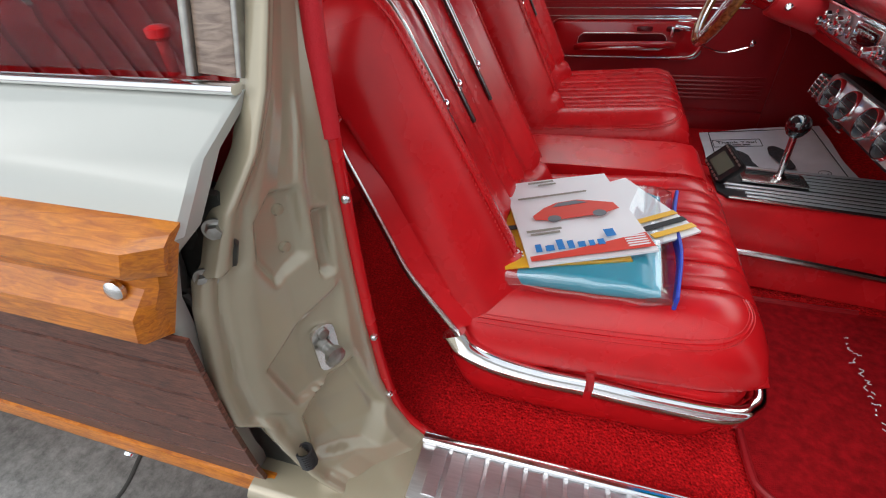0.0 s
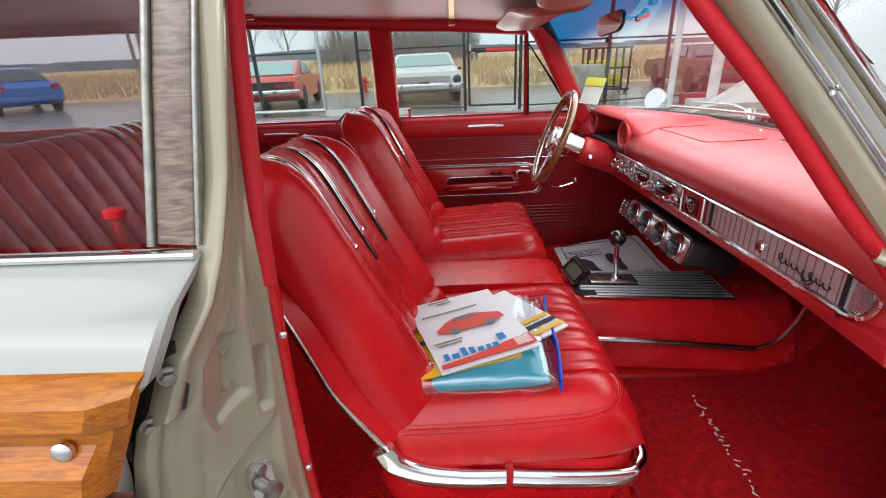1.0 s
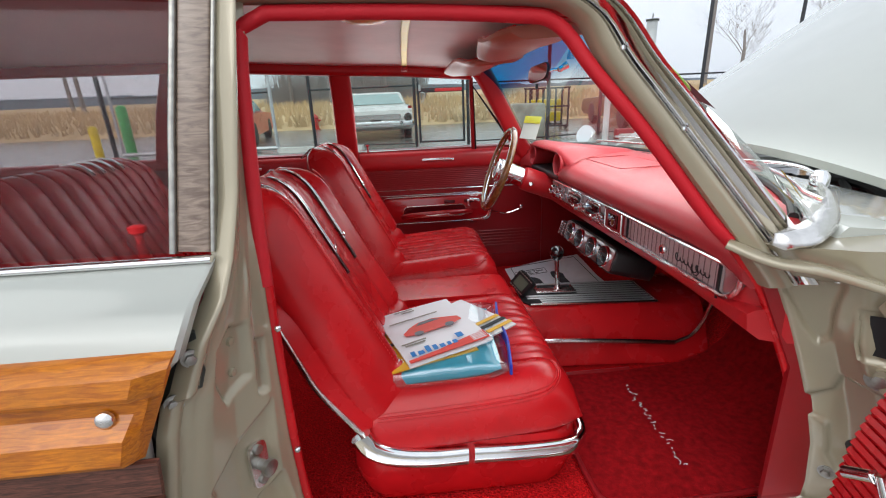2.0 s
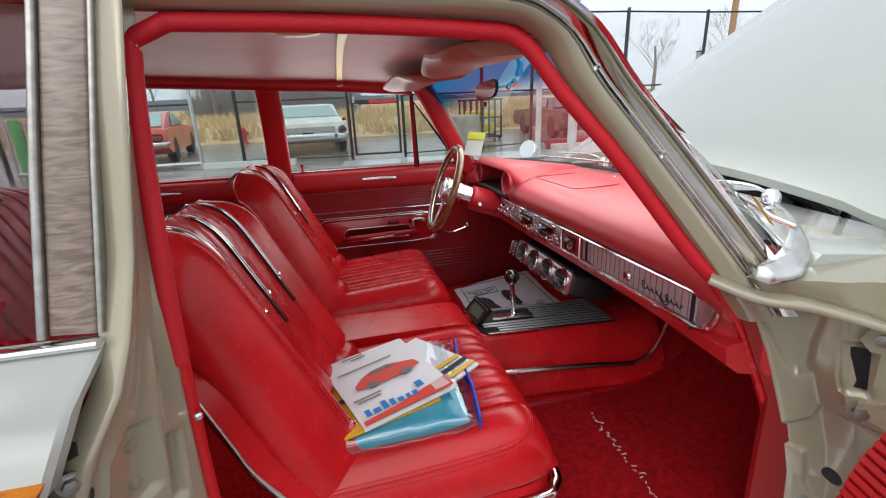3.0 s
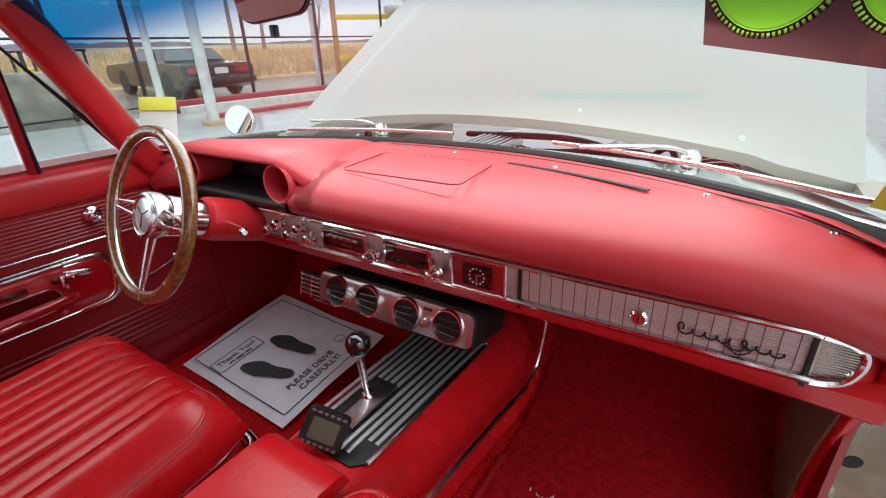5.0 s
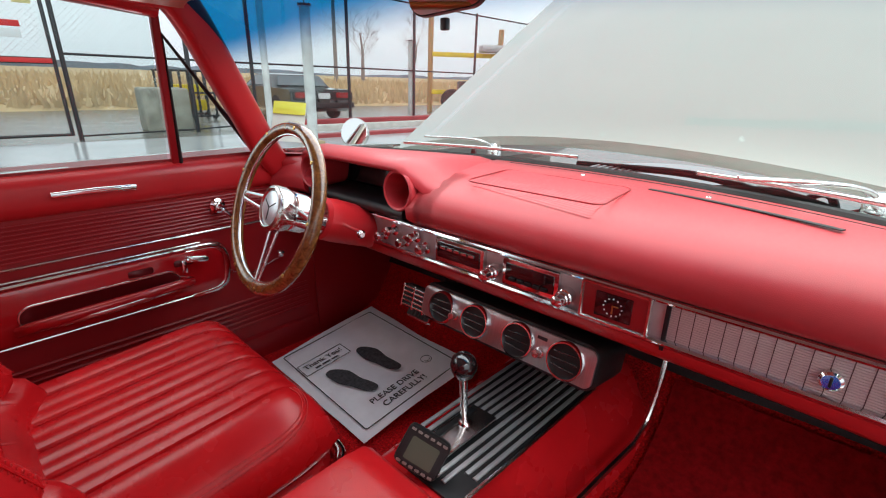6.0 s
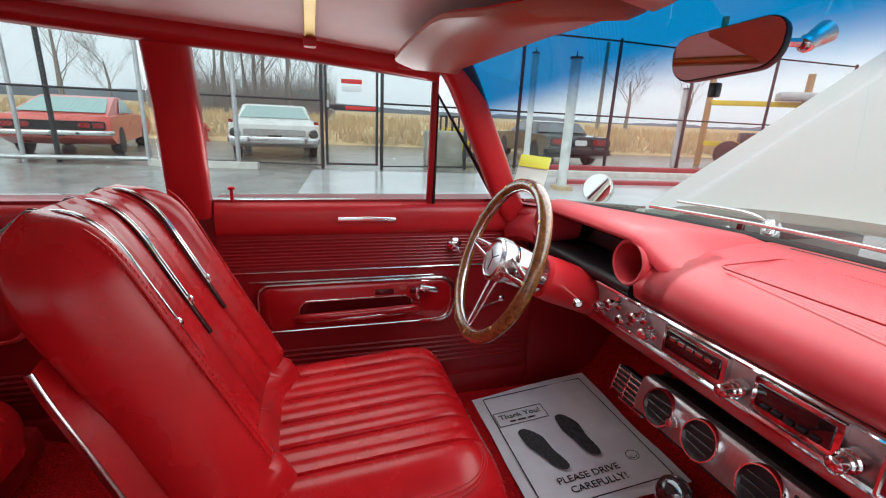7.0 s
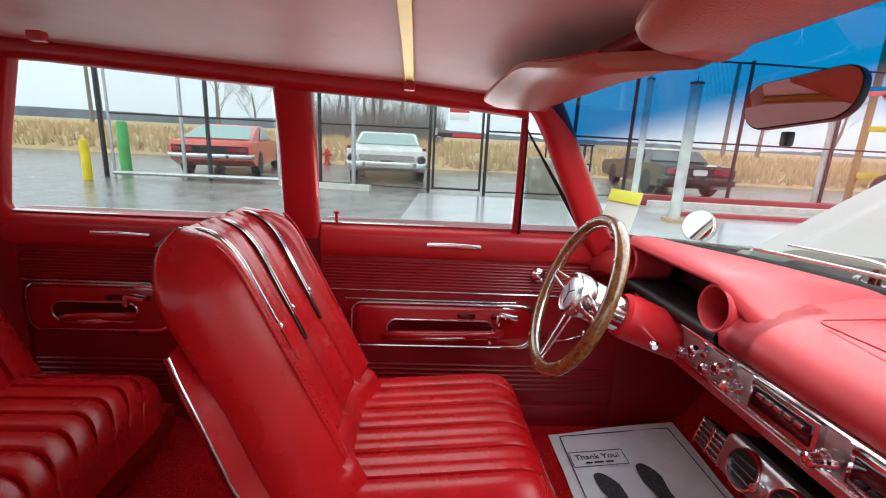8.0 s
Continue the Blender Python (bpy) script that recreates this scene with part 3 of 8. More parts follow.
bm = B()
rings = []
for z in np.linspace(0.955, 0.35, 110):
    rings.append([post_at(f, z, post_lift(f, z)) for f in np.linspace(0, 1, 60)] + [Vector((1.35, -0.925, z)), Vector((1.35, -0.76, z))])
loft(bm, rings)
post = part("hinge_post", bm, taupe, car, "taupe painted hinge post with pressed shapes", sharp=60)
bm = B()
slab(bm, [post_at(f, z, -0.009) for f, z in ((0.69, 0.845), (0.81, 0.845), (0.825, 0.775), (0.68, 0.775))], (-0.002, -0.0015, 0))
part("hinge_hole", bm, black_plastic, post, "dark opening in the hinge post")
bm = B()
loft(bm, [[post_at(0.50 + 0.09 * math.cos(a), 0.54 + 0.018 * math.sin(a), h) for a in np.linspace(0, 2 * math.pi, 17)[:-1]] for h in (-0.012, -0.0085)])
part("lower_hole", bm, black_plastic, post)
for f, z, r in ((0.84, 0.868, 0.014), (0.79, 0.735, 0.014), (0.30, 0.465, 0.010)):
    bm = B()
    m = axis_m(post_at(f, z, post_lift(f, z)), (-0.8, -0.6, 0))
    lathe(bm, [(r * 1.25, 0), (r * 1.25, 0.003), (r * 0.8, 0.004), (r * 0.75, 0.012), (r * 0.3, 0.013)], m, 6)
    lathe(bm, [(r * 1.4, 0), (r * 1.4, 0.002)], m, 20)
    part("hinge_bolt", bm, steel, post)
for z0, z1 in ((0.885, 0.848), (0.755, 0.715)):
    bm = B()
    loft(bm, [[post_at(f, z, h) for f, z in ((0.78, z0), (1.02, z0 + 0.01), (1.02, z1 - 0.005), (0.80, z1), (0.75, (z0 + z1) / 2))] for h in (0.0, 0.009)])
    part("hinge_leaf", bm, taupe, post)

# sill with ribbed step plate
bm = B()
sweep(bm, [(-0.14, -0.86, 0.325), (1.06, -0.86, 0.325)], rrect(0.19, 0.10, 0.02))
sill = part("sill", bm, taupe, car)
bm = B()
rbox(bm, (0.585, -0.842, 0.379), (0.93, 0.10, 0.006), 0.002)
plate = part("step_plate", bm, alu, sill, "ribbed bright aluminium step plate")
bm = B()
sweep(bm, [(0.12, -0.79, 0.385), (1.05, -0.79, 0.385)], rrect(0.022, 0.016, 0.006))
part("edge_moulding", bm, chrome, plate)
for i in range(28):
    bm = B()
    rbox(bm, (0.155 + i * 0.032, -0.842, 0.3835), (0.025, 0.08, 0.003), 0.001, seg=1)
    part("plate_rib", bm, alu, plate)

# front fender with open engine bay
bm = B()
rings = []
for x in np.linspace(1.17, 2.6, 12):
    top = table(x, [1.0, 1.2, 1.6, 2.6], [0.945, 0.93, 0.915, 0.90])
    rings.append([Vector((x, -0.93, 0.36)), Vector((x, -0.965, 0.60)), Vector((x, -0.955, 0.80)), Vector((x, -0.935, top - 0.03)), Vector((x, -0.90, top)), Vector((x, -0.78, top + 0.012)), Vector((x, -0.775, top - 0.05)), Vector((x, -0.87, 0.80)), Vector((x, -0.89, 0.4))])
loft(bm, rings)
part("fender", bm, cream, car)
bm = B()
rings = [[Vector((v.x, -v.y, v.z)) for v in r] for r in rings]
loft(bm, rings)
part("fender", bm, cream, car)
bm = B()
sweep(bm, smooth_line([(0.80, -0.795, 0.958), (0.845, -0.838, 0.938), (0.90, -0.872, 0.930), (0.97, -0.905, 0.908), (1.05, -0.93, 0.880), (1.20, -0.945, 0.872)], 6), rrect(0.040, 0.012, 0.005))
part("cowl_side", bm, taupe, car)
# cowl between windscreen and engine, with slotted vent
bm = B()
rings = []
for y in np.linspace(-0.80, 0.80, 21):
    x0 = ws_bot(min(abs(y), 0.74)) + 0.03
    rings.append([Vector((x0, y, 0.955)), Vector((x0 + 0.02, y, 0.972)), Vector((1.37, y, 0.960 - 0.03 * (y / 0.8) ** 2)), Vector((1.39, y, 0.93)), Vector((1.39, y, 0.90)), Vector((x0, y, 0.90))])
loft(bm, rings)
cowl = part("cowl", bm, cream, car)
for i in range(28):
    y = -0.50 + i * 0.0155
    bm = B()
    rbox(bm, (ws_bot(y) + 0.085, y, 0.974), (0.03, 0.008, 0.006), 0.001, seg=1)
    part("vent_slat", bm, cream, cowl)
# dark engine bay
bm = B()
rbox(bm, (1.95, 0, 0.56), (1.16, 1.52, 0.30), 0.05)
bay = part("engine_bay", bm, mat("bay_black", (0.015, 0.015, 0.014), 0.7, grain=0.4, scale=12, bump=0.3, bscale=50), car)
bm = B()
lathe(bm, [(0.02, 0.10), (0.20, 0.10), (0.215, 0.085), (0.215, 0.02), (0.16, 0.0)], Matrix.Translation((1.75, -0.05, 0.82)), 32)
part("air_cleaner", bm, black_gloss, bay)
for i in range(6):
    bm = B()
    tube(bm, smooth_line([(1.62 + 0.05 * i, -0.60, 0.82), (1.64 + 0.05 * i, -0.57, 0.862), (1.62 + 0.06 * i, -0.50, 0.855), (1.66 + 0.05 * i, -0.42, 0.82)], 5), 0.005, 8)
    part("spark_lead", bm, red_panel if i % 2 else black_rubber, bay)
for i in range(7):
    bm = B()
    rbox(bm, (1.55, 0.02 + i * 0.022, 0.925), (0.20, 0.012, 0.02), 0.004)
    part("valve_cover_fin", bm, alu, bay)
rnd = random.Random(31)
for i in range(14):
    x, y = rnd.uniform(1.46, 1.60), rnd.uniform(-0.66, 0.60)
    bm = B()
    if i % 3 == 0:
        lathe(bm, [(0.03, 0.0), (0.032, 0.05), (0.026, 0.075), (0.008, 0.08)], Matrix.Translation((x, y, 0.80)), 14)
    elif i % 3 == 1:
        rbox(bm, (x, y, 0.84), (rnd.uniform(0.05, 0.10), rnd.uniform(0.05, 0.12), rnd.uniform(0.08, 0.14)), 0.01)
    else:
        tube(bm, smooth_line([(x - 0.06, y, 0.80), (x, y + 0.04, rnd.uniform(0.90, 0.95)), (x + 0.08, y + 0.10, 0.90), (x + 0.12, y + 0.16, 0.80)], 5), 0.009, 8)
    part("engine_part", bm, (worn_chrome, dark_metal, black_rubber, red_panel, alu)[i % 5], bay)
bm = B()
tube(bm, smooth_line([(1.42, -0.6, 0.88), (1.5, -0.35, 0.94), (1.48, -0.1, 0.92), (1.45, 0.2, 0.93)], 6), 0.012, 8)
tube(bm, smooth_line([(1.40, -0.45, 0.90), (1.55, -0.2, 0.95), (1.7, 0.25, 0.92)], 6), 0.010, 8)
part("hose", bm, black_rubber, bay)

# open hood, standing up over its rear hinges
HOOD_A = radians(31.5)
bm = B()
hm = Matrix.Translation((1.345, 0, 0.974)) @ Matrix.Rotation(-HOOD_A, 4, "Y")
rings = []
for u in np.linspace(0, 1.45, 14):
    top, low = [], []
    for v in np.linspace(-1, 1, 61):
        w = 0.775 - 0.02 * u
        crown = lerp(0.085, 0.04, u / 1.45) * (1 - v * v) - 0.010 * step(abs(v) - 0.80, 0.05)
        bow = 0.03 * v * v * (1 - u / 1.45)
        top.append(hm @ Vector((u - bow, v * w, crown)))
        low.append(hm @ Vector((u - bow, v * w, crown - 0.03)))
    rings.append(top + low[::-1])
loft(bm, rings)
hood = part("hood", bm, cream, car, "raised cream hood seen from behind")

# carpeted floor with toe board, and the firewall
bm = B()
rings = []
for y in np.linspace(-0.80, 0.80, 17):
    line = [(-2.5, 0.42), (-0.45, 0.40), (-0.32, 0.35), (0.9, 0.35), (1.10, 0.355), (1.22, 0.40), (1.34, 0.58), (1.36, 0.90)]
    rings.append([Vector((x, y, z)) for x, z in line] + [Vector((1.40, y, 0.9)), Vector((1.40, y, 0.30)), Vector((-2.5, y, 0.30))])
loft(bm, rings)
part("carpet", bm, red_carpet, car, "looped red carpet over floor and toe board", sharp=70)
for s in (-1, 1):
    bm = B()
    slab(bm, [(0.97, s * 0.775, 0.35), (1.37, s * 0.775, 0.35), (1.37, s * 0.775, 0.92), (0.86, s * 0.775, 0.92), (0.97, s * 0.775, 0.70)], (0, s * 0.01, 0))
    part("kick_panel", bm, red_panel, car)
# black sheet added above the toe board, in place of the footwell's shade
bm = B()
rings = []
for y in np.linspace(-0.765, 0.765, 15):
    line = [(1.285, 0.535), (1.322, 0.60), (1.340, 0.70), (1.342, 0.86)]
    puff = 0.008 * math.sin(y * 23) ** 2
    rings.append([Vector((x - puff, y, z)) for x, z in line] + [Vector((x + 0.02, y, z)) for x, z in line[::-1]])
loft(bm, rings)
part("firewall_pad", bm, black_rubber, car, "black pad added on the firewall to darken the footwell")
# tailgate end
bm = B()
rbox(bm, (-2.42, 0, 0.69), (0.10, 1.62, 0.60), 0.02)
rbox(bm, (-2.36, 0, 1.40), (0.12, 1.30, 0.06), 0.02)
part("tailgate", bm, red_panel, car)
bm = B()
rbox(bm, (-2.49, 0, 0.67), (0.03, 1.66, 0.64), 0.01)
part("tailgate_skin", bm, cream, car)
bm = B()
slab(bm, [(-2.42, -0.74, 0.98), (-2.42, 0.74, 0.98), (-2.38, 0.62, 1.38), (-2.38, -0.62, 1.38)], (0.005, 0, 0))
part("tailgate_glass", bm, glass, car)

# roof bow: a brass-coloured strip across the headliner
bm = B()
sweep(bm, [(0.305, y, edge_z(0.305) - 0.006 + 0.045 * (1 - (y / 0.63) ** 2)) for y in np.linspace(-0.6, 0.585, 25)], rrect(0.022, 0.010, 0.004))
bow = part("roof_bow", bm, brass, car, "aged brass-coloured roof bow strip")
bm = B()
rbox(bm, (0.305, 0.592, 1.342), (0.026, 0.03, 0.022), 0.005)
part("bow_clip", bm, red_paint, bow)
bm = B()
lathe(bm, [(0.06, 0.012), (0.058, -0.006), (0.04, -0.016), (0.01, -0.02)], Matrix.Translation((0.22, -0.42, 1.378)), 24)
dome = part("dome_lamp", bm, mat("dome_lens", (0.8, 0.45, 0.12), 0.3), car, "amber dome lamp lens")
bm = B()
rbox(bm, (-0.42, 0.50, 1.383), (0.03, 0.02, 0.02), 0.004)
part("coat_hook", bm, red_paint, car)

# ---- doors ----
def far_door(name, x0, x1, label, front):
    d = thing(name, label, "car door", ((x0 + x1) / 2, 0.85, 0.4), group="closed far doors")
    Y = 0.785
    bm = B()
    pts = [(x0, 0.40), (x1, 0.40), (x1, 0.90), (x1 - (0.06 if front else 0), 0.985), (x0, 0.985)]
    slab(bm, [(x, Y + 0.012, z) for x, z in pts], (0, 0.10, 0))
    panel = part("panel", bm, red_panel, d)
    bm = B()
    slab(bm, [(x, Y + 0.112, z) for x, z in pts], (0, 0.018, 0))
    part("outer_skin", bm, cream, d, "cream painted outer door skin")
    # rounded top roll
    bm = B()
    sweep(bm, [(x0 + 0.003, Y + 0.03, 0.935), (x1 - 0.05, Y + 0.03, 0.93)], rrect(0.075, 0.095, 0.03, 5))
    part("top_roll", bm, red_paint, d)
    for z, rr in ((0.892, 0.0022), (0.785, 0.0032)):
        bm = B()
        tube(bm, [(x0 + 0.01, Y + 0.008, z + 0.004), (x1 - (0.16 if z > 0.7 else 0.26), Y + 0.008, z)], rr, 8)
        part("bright_strip", bm, worn_chrome, d)
    # pressed ribs
    for i in range(9):
        bm = B()
        tube(bm, [(x0 + 0.01, Y + 0.012, 0.800 + i * 0.0095), (x1 - 0.03, Y + 0.012, 0.798 + i * 0.0095)], 0.0030, 6)
        part("panel_rib", bm, red_panel, panel)
    for i in range(6):
        bm = B()
        tube(bm, [(x0 + 0.01, Y + 0.012, 0.47 + i * 0.016), (x1 - 0.03, Y + 0.012, 0.468 + i * 0.016)], 0.0045, 6)
        part("panel_rib", bm, red_panel, panel)
    # armrest tray with chrome surround
    a0, a1 = (0.15, 0.70) if front else (-0.76, -0.36)
    zc = 0.685 if front else 0.715
    bm = B()
    ring = [Vector(((a0 + a1) / 2 + u, Y + 0.0, zc + v)) for u, v in rrect(a1 - a0, 0.135, 0.03, 5)]
    tube(bm, ring, 0.004, 8, up=(0, 1, 0), closed=True)
    part("tray_surround", bm, worn_chrome, d)
    bm = B()
    loft(bm, [[Vector(((a0 + a1) / 2 + u * k, Y + h, zc + v * k)) for u, v in rrect(a1 - a0 - 0.01, 0.125, 0.028, 5)] for k, h in ((1.0, 0.014), (1.0, 0.0), (0.96, -0.010), (0.90, -0.012))])
    tray = part("armrest_tray", bm, red_gloss, d, "glossy dark red armrest tray")
    bm = B()
    am = (a0 + a1) / 2
    cup = rrect((a1 - a0) * 0.58, 0.058, 0.027, 6)
    loft(bm, [[Vector((am - 0.01 + u * k, Y + h, zc - 0.008 + v * k)) for u, v in cup] for k, h in ((1.0, -0.0115), (0.97, -0.0135), (0.93, -0.0125))])
    # the cup is a raised plate; its darker red stands for recess shade
    part("pull_cup", bm, mat("cup_shade_red", (0.10, 0.004, 0.006), 0.25) if "cup_shade_red" not in bpy.data.materials else bpy.data.materials["cup_shade_red"], tray)
    bm = B()
    tube(bm, [Vector((am - 0.01 + u, Y - 0.013, zc - 0.008 + v)) for u, v in cup], 0.0026, 6, up=(0, 1, 0), closed=True)
    part("cup_rim", bm, worn_chrome, tray)
    bm = B()
    sweep(bm, smooth_line([(a0 + 0.10, Y - 0.012, zc - 0.03), (a0 + 0.14, Y - 0.035, zc - 0.018), (am, Y - 0.042, zc - 0.012), (a1 - 0.14, Y - 0.035, zc - 0.012), (a1 - 0.10, Y - 0.012, zc - 0.02)], 6), rrect(0.022, 0.024, 0.009))
    pull = part("pull_handle", bm, red_gloss, tray)
    bm = B()
    sweep(bm, smooth_line([(a0 + 0.12, Y - 0.03, zc - 0.03), (am, Y - 0.054, zc - 0.022), (a1 - 0.12, Y - 0.03, zc - 0.02)], 6), rrect(0.006, 0.012, 0.002))
    part("pull_strip", bm, worn_chrome, tray)
    bm = B()
    sweep(bm, smooth_line([(a1 - 0.10, Y - 0.004, zc + 0.066), (a1 - 0.03, Y - 0.006, zc + 0.062), (a1 - 0.004, Y - 0.006, zc + 0.03), (a1 - 0.006, Y - 0.006, zc - 0.03), (a1 - 0.03, Y - 0.006, zc - 0.060), (a1 - 0.10, Y - 0.004, zc - 0.066)], 6), rrect(0.018, 0.012, 0.005), up=(0, 1, 0))
    part("tray_corner", bm, chrome, tray)
    for px0, pw in ((a0 + (a1 - a0) * 0.62, 0.055), (a0 + (a1 - a0) * 0.80, 0.05)):
        bm = B()
        loft(bm, [[Vector((px0 + u * k, Y + h, zc + 0.036 + v * k)) for u, v in rrect(pw, 0.018, 0.006, 4)] for k, h in ((1.0, -0.0125), (0.92, -0.0140))])
        # the pockets too have their shade in the colour, not in a hollow
        part("tray_pocket", bm, bpy.data.materials["cup_shade_red"], tray)
    bm = B()
    tube(bm, [(a0 - 0.02, Y + 0.004, zc + 0.078), (a1 - 0.06, Y + 0.004, zc + 0.076)], 0.0026, 8)
    part("bright_strip", bm, worn_chrome, d)
    bm = B()
    rbox(bm, (a1 - 0.085, Y - 0.03, zc + 0.045), (0.055, 0.028, 0.014), 0.006, Matrix.Rotation(0.15, 3, "Y"))
    rbox(bm, (a1 - 0.115, Y - 0.022, zc + 0.03), (0.012, 0.02, 0.035), 0.004)
    part("door_handle", bm, chrome, d, "chrome inside door handle")
    # small chrome lever strip under the window
    h0, h1 = (0.365, 0.52) if front else (-0.555, -0.40)
    bm = B()
    sweep(bm, [(h0, Y - 0.012, 0.935), ((h0 + h1) / 2, Y - 0.016, 0.936), (h1, Y - 0.012, 0.932)], rrect(0.012, 0.014, 0.004))
    part("belt_pull", bm, chrome, d)
    # lock knob
    kx = 0.105 if front else -0.092
    bm = B()
    lathe(bm, [(0.0045, 0.0), (0.004, 0.028), (0.0085, 0.031), (0.009, 0.036), (0.004, 0.038)], Matrix.Translation((kx, 0.795, 0.982)), 12)
    part("lock_knob", bm, red_vinyl, d)
    # window
    if front:
        w = [(0.062, 0.985), (0.605, 0.972), (0.592, 1.292), (0.45, 1.318), (0.062, 1.348)]
        yy = lambda z: 0.80 - 0.11 * (z - 0.97) / 0.37
        bm = B()
        slab(bm, [(x, yy(z), z) for x, z in w], (0, 0.004, 0))
        part("window_pane", bm, glass, d)
        bm = B()
        sweep(bm, [(0.622, yy(0.965), 0.965), (0.603, yy(1.30), 1.30)], rrect(0.017, 0.018, 0.005), up=(0, 1, 0))
        part("vent_post", bm, red_panel, d)
        bm = B()
        tri_ = [(0.636, 0.978), (0.81, 0.975), (0.79, 1.01), (0.618, 1.255)]
        slab(bm, [(x, yy(z), z) for x, z in tri_], (0, 0.004, 0))
        part("vent_pane", bm, glass, d)
        bm = B()
        tube(bm, [(x, yy(z) - 0.003, z) for x, z in [(0.632, 0.972), (0.83, 0.968), (0.80, 1.015), (0.614, 1.262)]], 0.0075, 8, up=(0, 1, 0), closed=True)
        part("vent_seal", bm, black_rubber, d)
        bm = B()
        lathe(bm, [(0.02, 0), (0.02, 0.012), (0.013, 0.016), (0.013, 0.03), (0.006, 0.032)], axis_m((0.70, Y + 0.01, 0.852), (0, -1, 0)), 16)
        rbox(bm, (0.715, Y - 0.028, 0.83), (0.045, 0.012, 0.01), 0.004, Matrix.Rotation(0.9, 3, "Y"))
        part("vent_crank", bm, chrome, d)
        bm = B()
        tube(bm, smooth_line([(0.70, Y + 0.006, 0.66), (0.78, Y + 0.006, 0.64), (0.86, Y + 0.006, 0.66)], 5), 0.003, 6)
        lathe(bm, [(0.011, 0), (0.010, 0.012), (0.004, 0.015)], axis_m((0.86, Y, 0.675), (0, -1, 0)), 12)
        part("kick_lever", bm, chrome, d)
    else:
        w = [(-0.80, 1.0), (-0.04, 0.985), (-0.036, 1.35), (-0.62, 1.385)]
        yy = lambda z: 0.80 - 0.11 * (z - 0.97) / 0.37
        bm = B()
        slab(bm, [(x, yy(z), z) for x, z in w], (0, 0.004, 0))
        part("window_pane", bm, glass, d)
    bm = B()
    sweep(bm, [(x0, 0.815, 0.982), (x1 - 0.1, 0.815, 0.975)], rrect(0.03, 0.012, 0.004))
    part("belt_seal", bm, worn_chrome, d)
    return d


far_door("front_door", 0.06, 0.98, "red front car door, closed, with chrome strips and armrest tray", True)
far_door("rear_door", -0.80, 0.0, "red rear car door, closed, with chrome strips and armrest tray", False)


def near_rear_door():
    d = thing("rear_door", "cream rear car door with varnished wood moulding and dark wood planks", "car door", (-0.5, -0.9, 0.4))

    def skin(z):
        return table(z, [0.30, 0.40, 0.60, 0.80, 0.90, 0.96, 1.0], [-0.90, -0.925, -0.945, -0.95, -0.94, -0.90, -0.835])

    def lip(z):
        return table(z, [0.30, 0.45, 0.60, 0.80, 0.90, 1.0], [-0.125, -0.10, -0.078, -0.055, -0.022, 0.004])
    bm = B()
    rings = []
    e_ = lambda z: 0.03 if z < 0.88 else 0.0
    for z in (0.31, 0.45, 0.6, 0.72, 0.8, 0.86, 0.9, 0.93, 0.96, 0.985, 1.0):
        y = skin(z)
        rings.append([Vector((-0.95, y, z)), Vector((lip(z) - 0.006 - e_(z), y, z)), Vector((lip(z) - e_(z), y + 0.008, z)), Vector((lip(z) - e_(z), y + 0.03, z)), Vector((-0.95, y + 0.03, z))])
    loft(bm, rings)
    part("door_skin", bm, cream, d, "cream painted door skin")
    bm = B()
    sweep(bm, [(-0.95, -0.834, 1.005), (0.003, -0.834, 1.003)], rrect(0.018, 0.009, 0.004))
    part("belt_moulding", bm, chrome, d, "chrome belt moulding under the window")
    # varnished wood rail of two boards
    bm = B()
    prof = [(0.0, 0.915), (0.026, 0.911), (0.033, 0.903), (0.034, 0.880), (0.028, 0.871), (0.012, 0.864), (0.011, 0.846), (0.022, 0.832), (0.030, 0.822), (0.031, 0.790), (0.026, 0.782), (0.0, 0.775)]
    rings = []
    for x in (-0.95, -0.6, -0.3, -0.15):
        rings.append([Vector((x, skin(z) - o, z)) for o, z in prof])
    rings.append([Vector((lip(z) - 0.035, skin(z) - o, z)) for o, z in prof])
    rings.append([Vector((lip(z) - 0.003 - 0.02 * (z < 0.865), skin(z) - o * 0.45, z)) for o, z in prof])
    loft(bm, rings)
    part("wood_rail", bm, oak, d, "orange varnished wood rail with bevelled end", sharp=30)
    bm = B()
    lathe(bm, [(0.011, 0.0), (0.0105, 0.005), (0.008, 0.007), (0.002, 0.008)], axis_m((-0.105, skin(0.845) - 0.016, 0.845), (0.1, -1, 0.15)), 20)
    part("rail_bolt", bm, worn_chrome, d)
    zs = [0.372, 0.44, 0.51, 0.58, 0.648, 0.71, 0.772]
    for z0, z1 in zip(zs, zs[1:]):
        bm = B()
        loft(bm, [[Vector((x if x < -0.5 else lip(z) - 0.006, skin(z) - o, z)) for z, o in ((z0 + 0.002, 0.0), (z0 + 0.005, 0.007), (z1 - 0.003, 0.007), (z1 - 0.001, 0.0))] for x in (-0.95, 0.0)])
        part("plank", bm, walnut, d)
    bm = B()
    rings = []
    for x in (-0.95, -0.4, -0.13, -0.105):
        rings.append([Vector((x, skin(0.345) - o * (0.6 if x > -0.12 else 1), z)) for o, z in ((0.0, 0.378), (0.02, 0.374), (0.028, 0.352), (0.02, 0.330), (0.0, 0.322))])
    loft(bm, rings)
    part("lower_rail", bm, oak, d, "orange varnished lower wood rail")
    for x in (-0.42, -0.06):
        bm = B()
        lathe(bm, [(0.012, 0), (0.011, 0.005), (0.003, 0.007)], axis_m((x, skin(0.345) - 0.026, 0.338), (0, -1, -0.3)), 14)
        part("rail_bolt", bm, chrome, d)
    bm = B()
